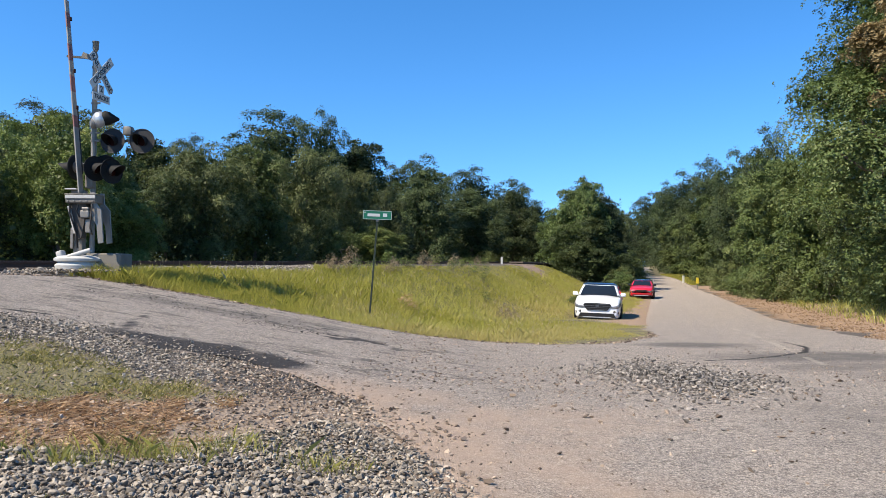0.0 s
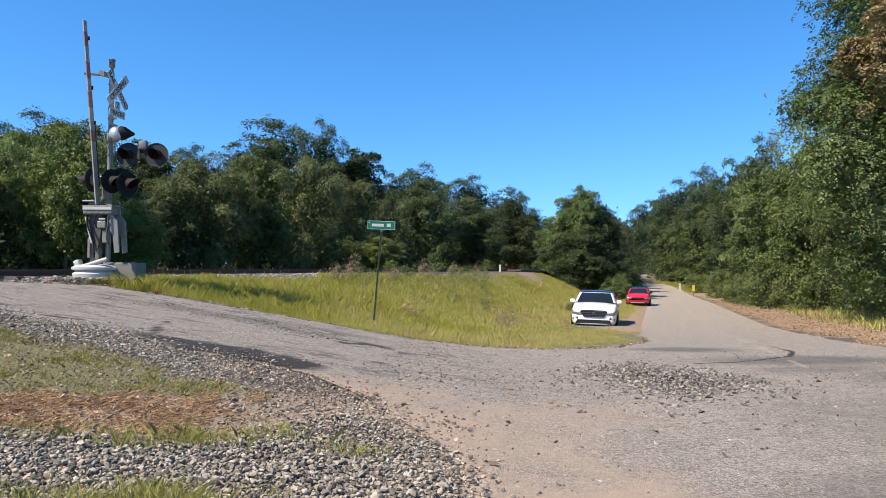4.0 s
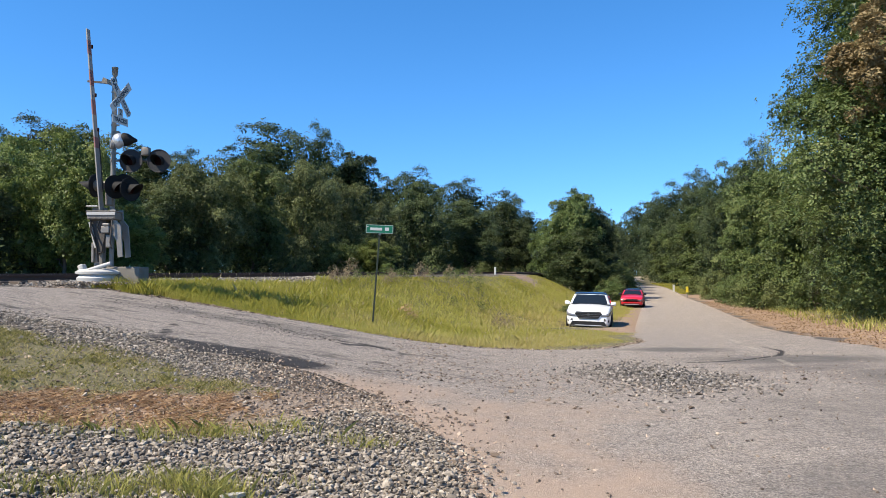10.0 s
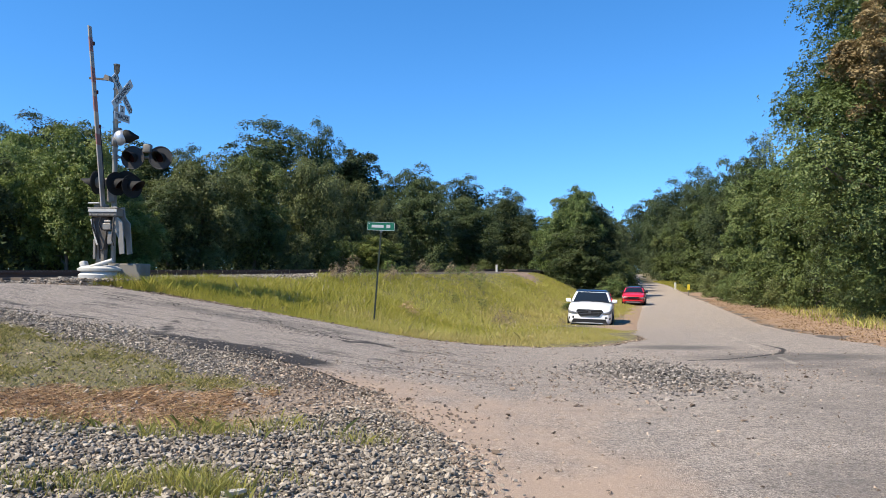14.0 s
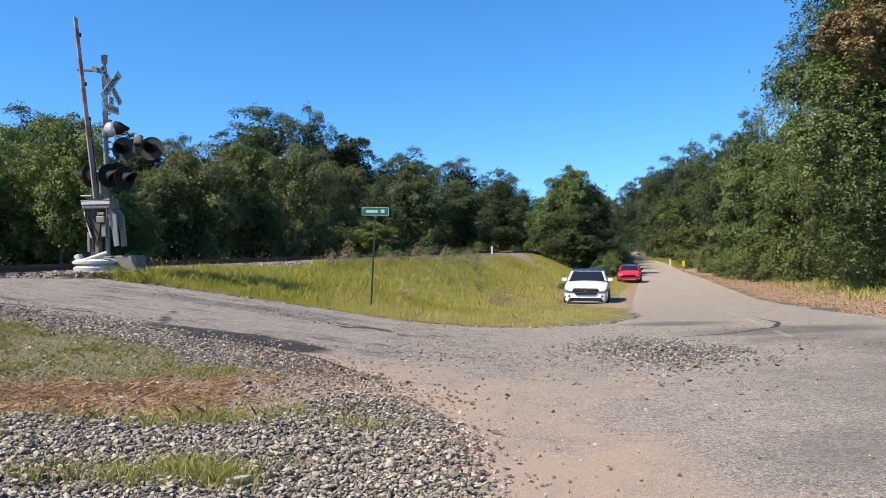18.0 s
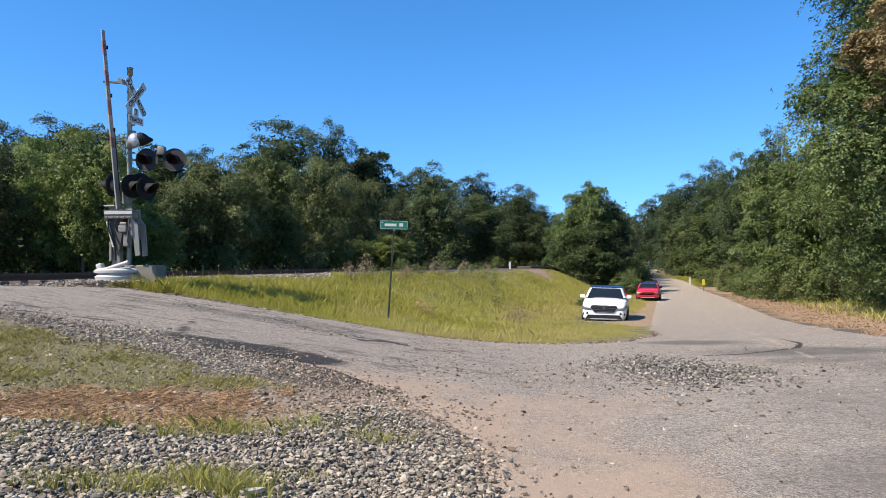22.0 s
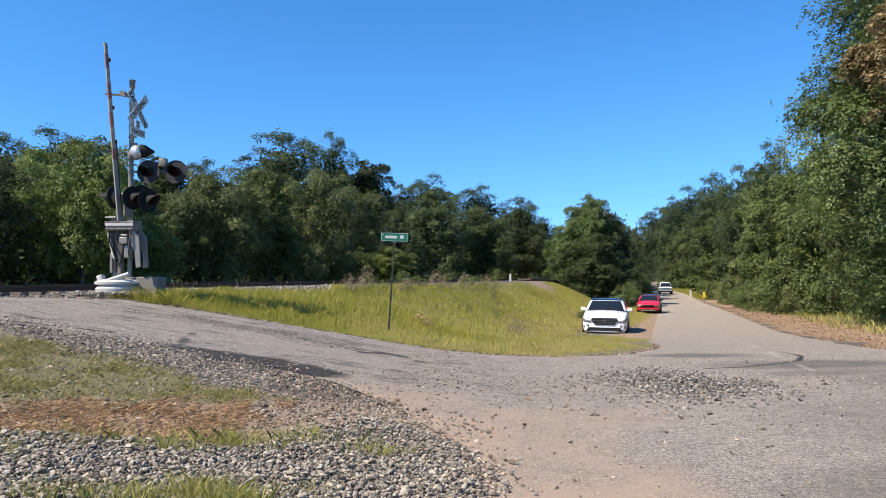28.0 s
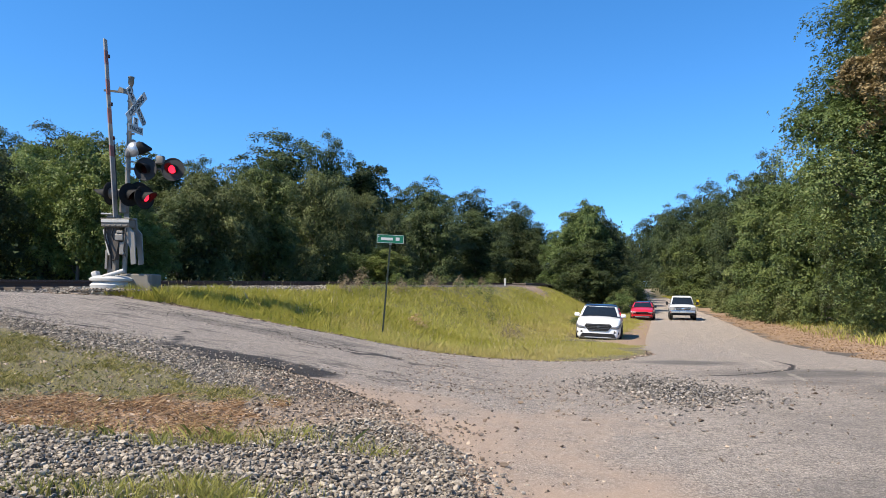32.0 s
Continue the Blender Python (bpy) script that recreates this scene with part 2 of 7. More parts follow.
    bump_to(n, l, p, h.outputs[0], 0.8, 0.014)
    return m


M_GROUND = ground_material()
M_ASPHALT = asphalt_material()
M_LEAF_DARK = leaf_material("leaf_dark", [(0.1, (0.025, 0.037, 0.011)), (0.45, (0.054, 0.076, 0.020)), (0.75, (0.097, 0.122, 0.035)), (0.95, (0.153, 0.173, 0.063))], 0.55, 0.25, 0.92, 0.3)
M_LEAF_MID = leaf_material("leaf_mid", [(0.1, (0.046, 0.068, 0.015)), (0.45, (0.099, 0.138, 0.029)), (0.75, (0.165, 0.203, 0.050)), (0.95, (0.238, 0.255, 0.086))], 0.55, 0.28, 0.92, 0.3)
M_LEAF_OLIVE = leaf_material("leaf_olive", [(0.1, (0.061, 0.082, 0.022)), (0.5, (0.132, 0.159, 0.042)), (0.9, (0.229, 0.253, 0.080))], 0.55, 0.25, 0.92, 0.3)
M_LEAF_LIGHT = leaf_material("leaf_light", [(0.1, (0.065, 0.093, 0.016)), (0.45, (0.141, 0.183, 0.032)), (0.75, (0.219, 0.259, 0.053)), (0.95, (0.321, 0.317, 0.100))], 0.55, 0.3, 0.92, 0.3)
M_LEAF_VINE = leaf_material("leaf_vine", [(0.1, (0.048, 0.081, 0.017)), (0.45, (0.108, 0.162, 0.034)), (0.75, (0.178, 0.237, 0.062)), (0.95, (0.288, 0.323, 0.130))], 0.5, 0.3, 0.95, 0.4)
M_LEAF_DEAD = leaf_material("leaf_dead", [(0.0, (0.139, 0.078, 0.043)), (0.5, (0.453, 0.276, 0.151)), (1.0, (0.745, 0.537, 0.326))], 0.7, 0.2)
M_LITTER = leaf_material("leaf_litter", [(0.0, (0.12, 0.07, 0.038)), (0.5, (0.30, 0.19, 0.105)), (1.0, (0.50, 0.36, 0.22))], 0.7, 0.2)
M_LEAF_BROWN = leaf_material("leaf_brown", [(0.0, (0.11, 0.075, 0.035)), (0.5, (0.28, 0.205, 0.10)), (1.0, (0.47, 0.37, 0.20))], 0.6, 0.25)
M_BARK = surface("bark", (0.06, 0.045, 0.035), (0.17, 0.14, 0.11), 6, 0.95, 0, 0.8, 30)
M_GRASS = leaf_material("grass_blade", [(0.0, (0.324, 0.329, 0.064)), (0.5, (0.456, 0.433, 0.098)), (0.85, (0.553, 0.503, 0.150)), (1.0, (0.692, 0.590, 0.287))], 0.7, 0.4)
M_GRASS_GREEN = leaf_material("grass_green", [(0.0, (0.185, 0.192, 0.032)), (0.55, (0.327, 0.299, 0.056)), (1.0, (0.480, 0.382, 0.113))], 0.7, 0.4)
M_GRASS_DRY = leaf_material("grass_dry", [(0.0, (0.337, 0.280, 0.081)), (0.6, (0.495, 0.415, 0.152)), (1.0, (0.653, 0.560, 0.283))], 0.7, 0.35)
M_GRASS_LOW = leaf_material("grass_low", [(0.0, (0.075, 0.077, 0.019)), (0.55, (0.250, 0.222, 0.066)), (1.0, (0.56, 0.44, 0.21))], 0.7, 0.35)
M_SEED = leaf_material("dry_seed", [(0.0, (0.20, 0.15, 0.09)), (1.0, (0.46, 0.37, 0.24))], 0.7, 0.35)
M_WEED = leaf_material("weed", [(0.0, (0.190, 0.197, 0.043)), (1.0, (0.519, 0.475, 0.145))], 0.6, 0.35)


def stone_material(name, stops):
    m, n, l, p = tree_of(name)
    g = n.new("ShaderNodeNewGeometry")
    o = n.new("ShaderNodeObjectInfo")
    ad = n.new("ShaderNodeMath")
    ad.operation = "ADD"
    l.new(g.outputs["Random Per Island"], ad.inputs[0])
    l.new(o.outputs["Random"], ad.inputs[1])
    fr = n.new("ShaderNodeMath")
    fr.operation = "FRACT"
    l.new(ad.outputs[0], fr.inputs[0])
    r = ramp_node(n, stops)
    l.new(fr.outputs[0], r.inputs[0])
    co = n.new("ShaderNodeTexCoord").outputs["Object"]
    t = noise_node(n, l, 60, 4, 0.7, co)
    col = mix_rgb(n, l, t.outputs[0], (0.55, 0.55, 0.55), (1.25, 1.22, 1.18))
    l.new(mix_rgb(n, l, 1.0, r.outputs[0], col, "MULTIPLY"), p.inputs["Base Color"])
    p.inputs["Roughness"].default_value = 0.85
    return m


M_STONE = stone_material("stone", [(0.0, (0.075, 0.063, 0.050)), (0.4, (0.212, 0.182, 0.147)), (0.85, (0.365, 0.32, 0.262)), (0.97, (0.455, 0.404, 0.333)), (1.0, (0.28, 0.21, 0.145))])
M_CHIP = stone_material("asphalt_chip", [(0.0, (0.025, 0.022, 0.020)), (0.6, (0.085, 0.074, 0.064)), (1.0, (0.30, 0.26, 0.22))])
M_STONE_DUSTY = stone_material("dusty_stone", [(0.0, (0.055, 0.048, 0.042)), (0.5, (0.165, 0.148, 0.130)), (0.9, (0.31, 0.28, 0.25)), (1.0, (0.40, 0.36, 0.32))])
M_STONE_TAN = stone_material("stone_tan", [(0.0, (0.06, 0.044, 0.032)), (0.6, (0.225, 0.166, 0.120)), (1.0, (0.49, 0.39, 0.30))])


# ---- mesh helpers ----
def part(name, bm, material, parent=None, label="", smooth=None):
    me = bpy.data.meshes.new(name)
    bm.to_mesh(me)
    bm.free()
    ob = new(name, me)
    if isinstance(material, (list, tuple)):
        for m in material:
            me.materials.append(m)
    else:
        me.materials.append(material)
    if smooth is not None:
        me.shade_smooth() if smooth == 0 else me.set_sharp_from_angle(angle=radians(smooth))
        if smooth:
            me.polygons.foreach_set("use_smooth", [True] * len(me.polygons))
    if parent is not None:
        ob.parent = parent
    if label:
        ob["label"] = label
    return ob


def empty(name, m, label, category, group="", kind=""):
    ob = new(name)
    ob.matrix_world = m
    ob.empty_display_size = 0.2
    return tagged(ob, label, category, group, kind)


def raw_mesh(name, verts, faces, material, smooth=False, tone=None):
    """verts (n,3) and faces (m,k) arrays as a mesh, quickly; tone: a shade of its colour for each face."""
    verts, faces = np.asarray(verts, np.float32), np.asarray(faces, np.int32)
    me = bpy.data.meshes.new(name)
    me.vertices.add(len(verts))
    me.vertices.foreach_set("co", verts.ravel())
    k = faces.shape[1]
    me.loops.add(faces.size)
    me.loops.foreach_set("vertex_index", faces.ravel())
    me.polygons.add(len(faces))
    me.polygons.foreach_set("loop_start", np.arange(0, faces.size, k, dtype=np.int32))
    me.polygons.foreach_set("use_smooth", np.full(len(faces), smooth))
    me.update(calc_edges=True)
    me.materials.append(material)
    if tone is not None:
        me.attributes.new("tone", "FLOAT", "FACE").data.foreach_set("value", np.asarray(tone, np.float32))
    return me


def bx(bm, c, s, rot=None, bevel=0.0, seg=2, taper=None):
    """A box of centre c and size s; taper shrinks the top in x and y."""
    r = bmesh.ops.create_cube(bm, size=1.0)["verts"]
    for v in r:
        k = taper if taper and v.co.z > 0 else (1, 1)
        v.co = Vector((v.co.x * s[0] * k[0], v.co.y * s[1] * k[1], v.co.z * s[2]))
    if bevel:
        es = list({e for v in r for e in v.link_edges})
        out = bmesh.ops.bevel(bm, geom=es, offset=bevel, segments=seg, affect="EDGES", profile=0.5)
        r = list({v for f in out["faces"] for v in f.verts} | {v for v in r if v.is_valid})
    m = Matrix.Translation(c) @ (rot.to_4x4() if rot else Matrix())
    for v in r:
        v.co = m @ v.co
    return r


def tube(bm, a, b, r0, r1=None, seg=12, caps=True):
    a, b = Vector(a), Vector(b)
    r1 = r0 if r1 is None else r1
    q = (b - a).to_track_quat("Z", "Y").to_matrix()
    rings = []
    for c, r in ((a, r0), (b, r1)):
        rings.append([bm.verts.new(c + q @ Vector((math.cos(i * math.tau / seg) * r, math.sin(i * math.tau / seg) * r, 0))) for i in range(seg)])
    for i in range(seg):
        j = (i + 1) % seg
        bm.faces.new((rings[0][i], rings[0][j], rings[1][j], rings[1][i]))
    if caps:
        bm.faces.new(rings[0][::-1])
        bm.faces.new(rings[1])


def lathe(bm, profile, seg=24, m=None):
    """Profile of (radius, height) turned about z."""
    m = m or Matrix()
    rings = []
    for r, h in profile:
        if r < 1e-4:
            rings.append([bm.verts.new(m @ Vector((0, 0, h)))])
        else:
            rings.append([bm.verts.new(m @ Vector((math.cos(i * math.tau / seg) * r, math.sin(i * math.tau / seg) * r, h))) for i in range(seg)])
    for p, q in zip(rings, rings[1:]):
        for i in range(seg):
            j = (i + 1) % seg
            vs = [p[i % len(p)], p[j % len(p)], q[j % len(q)], q[i % len(q)]]
            vs = list(dict.fromkeys(vs))
            if len(vs) > 2:
                bm.faces.new(vs)


def slab(bm, pts, depth, m=None):
    """A flat outline in x, z extruded along y by depth, centred."""
    m = m or Matrix()
    a = [bm.verts.new(m @ Vector((x, -depth / 2, z))) for x, z in pts]
    b = [bm.verts.new(m @ Vector((x, depth / 2, z))) for x, z in pts]
    bm.faces.new(a)
    bm.faces.new(b[::-1])
    for i in range(len(pts)):
        j = (i + 1) % len(pts)
        bm.faces.new((a[j], a[i], b[i], b[j]))


# ---- the lie of the land ----
def interp(x, pairs):
    return np.interp(x, [p[0] for p in pairs], [p[1] for p in pairs])


def road_level(y):
    return interp(y, [(-60, 0.0), (10, 0.03), (20, -0.15), (27, -0.40), (33, -0.55), (50, -0.61), (72, -0.59), (86, -0.45), (99, -0.15), (126, 0.22), (168, 0.45), (186, 0.85), (206, 2.75), (232, 4.1), (270, 6.2), (420, 9.0)])


def road_centre(y):
    return interp(y, [(-60, -9.0), (0, 3.0), (5, 4.2), (10, 5.5), (14.3, 6.6), (20.7, 8.2), (25.5, 9.4), (32, 11.1), (51, 16.5), (67, 20.9), (93, 27.3), (118, 33.5), (157, 42.3), (193, 49.9), (217, 55.7), (260, 68.0), (420, 120.0)])


def ramp_rise(x):
    return interp(x, [(-20, 1.42), (-9.5, 1.42), (-7.5, 1.36), (-5.2, 1.0), (-3.4, 0.70), (-1.6, 0.40), (-0.3, 0.2), (1.0, 0.06), (2.2, 0.0), (9, 0.0), (20, -0.1)])


TRACK_P, TRACK_D = (-11.5, 20.0), (0.31, 0.951)


def track_u(x, y):
    """Distance from the near track's axis, towards the road."""
    return (x - TRACK_P[0]) * TRACK_D[1] - (y - TRACK_P[1]) * TRACK_D[0]


def bank_top(y):
    return 1.40 + 0.0115 * (np.asarray(y, float) - 18.0)


def smooth_step(a, b, v):
    t = np.clip((v - a) / (b - a), 0, 1)
    return t * t * (3 - 2 * t)


def land(x, y):
    x, y = np.asarray(x, float), np.asarray(y, float)
    base = road_level(y)
    s = interp(y, [(2, 0.35), (6.5, 0.55), (9.5, 1.0), (17, 1.0)])
    ramp = base + ramp_rise(x) * s
    u = track_u(x, y)
    top = np.minimum(bank_top(y), 2.2)
    e = 1 - smooth_step(4.2, interp(y, [(18, 12.5), (30, 11.0), (60, 11.0)]), u)
    gap = smooth_step(64, 67.5, y) * (1 - smooth_step(84, 88, y))
    bank = base + (top - base) * e * (1 - 0.8 * gap)
    right = smooth_step(3.4, 9.0, x - road_centre(y)) * 0.35
    far = smooth_step(16.5, 20.5, y)
    z = ramp * (1 - far) + bank * far
    return z + right


def side_sd(x, y):
    """Inside the side road: positive."""
    w = 0.18 * np.sin(x * 1.3) + 0.1 * np.sin(x * 3.1 + 1.0)
    return np.minimum(np.minimum(y - 9.74 + 0.45 * np.exp(-((x + 2.9) / 0.8) ** 2) - 0.6 * w, 17.1 + 0.05 * w - y), np.minimum(9.0 - x, x + 40))


def main_sd(x, y):
    w = 0.10 * np.sin(y * 1.1) + 0.07 * np.sin(y * 2.7 + 1.0)
    return 2.6 + w * np.where(y < 40, 1, 0) - np.abs(x - road_centre(y)) * 0.965


def road_sd(x, y):
    """Signed distance into the paving, with a rounded join."""
    a, b = side_sd(x, y), main_sd(x, y)
    k = 3.2
    h = np.clip(0.5 + 0.5 * (a - b) / k, 0, 1)
    far = b * (1 - h) + a * h + k * h * (1 - h)
    edge = interp(y, [(-60, -11.0), (0, 0.4), (3, 0.3), (5.1, 0.18), (5.8, 0.1), (7.2, -0.08), (8.4, -0.6), (9.2, -1.4), (9.7, -2.6)])
    apron = np.minimum((x - edge) * 0.85, road_centre(y) + 2.6 - x)
    near = np.maximum(np.maximum(a, b), np.where(y < 9.9, apron, -9.0))
    return np.where(y > 13, far, near)


def axis_points(pairs):
    out = [pairs[0][0]]
    for lo, hi, step in pairs:
        n = max(1, int(round((hi - lo) / step)))
        out += list(np.linspace(lo, hi, n + 1)[1:])
    return np.array(out)


def smooth_noise(x, y, scale, seed):
    rng = np.random.RandomState(seed)
    g = rng.rand(64, 64)
    u, v = (x * scale) % 64, (y * scale) % 64
    i, j = np.floor(u).astype(int), np.floor(v).astype(int)
    fu, fv = u - i, v - j
    fu, fv = fu * fu * (3 - 2 * fu), fv * fv * (3 - 2 * fv)
    i1, j1 = (i + 1) % 64, (j + 1) % 64
    i, j = i % 64, j % 64
    return (g[i, j] * (1 - fu) + g[i1, j] * fu) * (1 - fv) + (g[i, j1] * (1 - fu) + g[i1, j1] * fu) * fv


def zones(x, y):
    """Masks of what covers the ground."""
    nz = smooth_noise(x, y, 0.9, 3) - 0.5 + 0.5 * (smooth_noise(x, y, 2.3, 5) - 0.5)
    u = track_u(x, y)
    sd = road_sd(x, y)
    meadow = smooth_step(-0.05, 0.25, -sd) * (y > 13) * (u > 4.6) * (x < road_centre(y))
    ballast = (u < 5.0) & (u > -7.5)
    near = y < 12
    # near left: gravel at the paving, grass strip, dead brown strip, coarse gravel
    strip = (near & (x < 0.6)).astype(float)
    far_d, turn_y = y - 0.08 + 0.22 * (x + 3) + nz * 0.6, 6.90 + 0.32 * (x + 3.85)
    fray = smooth_noise(x, y, 4.3, 15) + 0.6 * smooth_noise(x, y, 9.1, 16) - 0.8
    nz = nz + 0.8 * fray
    up, low = smooth_step(-0.2, 0.2, y - turn_y + 0.5 * nz), smooth_step(-0.15, 0.15, y - 6.05 - 0.25 * (x + 3.3) + 0.4 * nz)
    grass_n = strip * up * low * (1 - smooth_step(8.15, 8.7, far_d)) * (1 - smooth_step(-2.7, -1.6, x + nz))
    brown_n = strip * low * (1 - up) * (1 - smooth_step(-2.3, -1.5, x + nz))
    gravel_n = strip * np.maximum(1 - low, smooth_step(8.15, 8.7, far_d)) * (1 - smooth_step(-0.5, 0.5, x + 0.25 * (y - 5) + nz))
    tan_n = (near | (y < 13)) * smooth_step(-1.0, -0.2, x + 0.18 * (y - 7) + nz) * (1 - smooth_step(1.2, 2.4, x + nz))
    verge = (x > road_centre(y)) & (sd < 0) & (y < 90)
    brown_v = verge * smooth_step(2.6, 3.4, x - road_centre(y) + nz) * (1 - smooth_step(6.4, 7.4, x - road_centre(y) + nz))
    gravel_v = verge * (1 - smooth_step(3.0, 5.2, x - road_centre(y) + nz)) * 0.8
    dirt_l = ((x < road_centre(y)) & (y > 26.5) & (y < 66)) * smooth_step(-2.0, -0.9, sd + nz)
    bare = smooth_step(0.0, 0.6, 1.25 - np.hypot((x - 6.4) / 2.0, (y - 57.5) / 4.5) + nz)
    meadow = meadow * (1 - bare)
    grass = np.clip(meadow * (1 - dirt_l) + grass_n + verge * smooth_step(6.2, 7.5, x - road_centre(y)), 0, 1)
    grass = np.maximum(grass, ((y > 90) | (u < -8)) * 0.8)
    gravel = np.clip(np.maximum(np.maximum(gravel_n, ballast * 1.0 * (y > 11)), gravel_v), 0, 1)
    return {"grass": grass, "gravel": gravel, "tan": np.clip(tan_n + dirt_l * 0.3, 0, 1), "brown": np.clip(brown_n + brown_v + dirt_l * 0.7 + 0.6 * bare * (y > 50), 0, 1)}


def sheet(name, xs, ys, level, keep=None, material=None):
    gx, gy = np.meshgrid(xs, ys)
    x, y = gx.ravel().copy(), gy.ravel().copy()
    nx = len(xs)
    idx = np.arange(len(x)).reshape(gx.shape)
    f = np.stack([idx[:-1, :-1], idx[:-1, 1:], idx[1:, 1:], idx[1:, :-1]], -1).reshape(-1, 4)
    if keep is not None:
        sd = keep(x, y)
        ins = sd > 0
        f = f[ins[f].any(1)]
        out = ~ins
        for _ in range(4):              # pull the rim onto the edge
            h = 0.01
            s0 = keep(x, y)
            dx, dy = (keep(x + h, y) - s0) / h, (keep(x, y + h) - s0) / h
            g = np.maximum(dx * dx + dy * dy, 0.2)
            st = np.clip(-s0 / g, -0.3, 0.3)
            x, y = np.where(out, x + dx * st, x), np.where(out, y + dy * st, y)
        used = np.unique(f)
        new_id = np.full(len(x), -1)
        new_id[used] = np.arange(len(used))
        f, x, y = new_id[f], x[used], y[used]
    z = level(x, y)
    me = raw_mesh(name, np.stack([x, y, z], -1), f, material, True)
    return me, x, y


def float_layer(me, name, values):
    a = me.attributes.new(name, "FLOAT", "POINT")
    a.data.foreach_set("value", np.asarray(values, np.float32))


def small_relief(x, y):
    return 0.035 * (smooth_noise(x, y, 1.7, 8) - 0.5) + 0.02 * (smooth_noise(x, y, 4.1, 9) - 0.5)


def ground_level(x, y):
    sd = road_sd(x, y)
    return land(x, y) + small_relief(x, y) * smooth_step(-0.3, 0.3, -sd) - (0.012 + 0.02 * (np.asarray(y) > 13)) * smooth_step(-0.06, 0.12, sd)


def pavement_level(x, y):
    return land(x, y) + 0.012 * (smooth_noise(x, y, 0.8, 12) - 0.5)


GX = axis_points([(-400, -100, 30), (-100, -40, 6), (-40, -12, 1.2), (-12, 14, 0.2), (14, 40, 1.0), (40, 120, 5), (120, 400, 30)])
GY = axis_points([(-60, 0, 4), (0, 3, 0.6), (3, 24, 0.2), (24, 70, 0.8), (70, 140, 2.5), (140, 280, 8), (280, 700, 30)])
me, vx, vy = sheet("ground", GX, GY, ground_level, None, M_GROUND)
for key, val in zones(vx, vy).items():
    float_layer(me, key, val)
ground = tagged(new("ground", me), "dry ground of gravel, tan dirt, weeds and grassy banks", "ground", kind="structure")


def blob(x, y, cx, cy, rx, ry, turn=0.0):
    c, s = math.cos(turn), math.sin(turn)
    u, v = ((x - cx) * c + (y - cy) * s) / rx, (-(x - cx) * s + (y - cy) * c) / ry
    return np.clip(1.5 - np.sqrt(u * u + v * v), 0, 1)


RX = axis_points([(-16, -10, 0.3), (-10, 13, 0.11)])
RY = axis_points([(-4, 4, 0.4), (4, 20, 0.11), (20, 26, 0.2)])


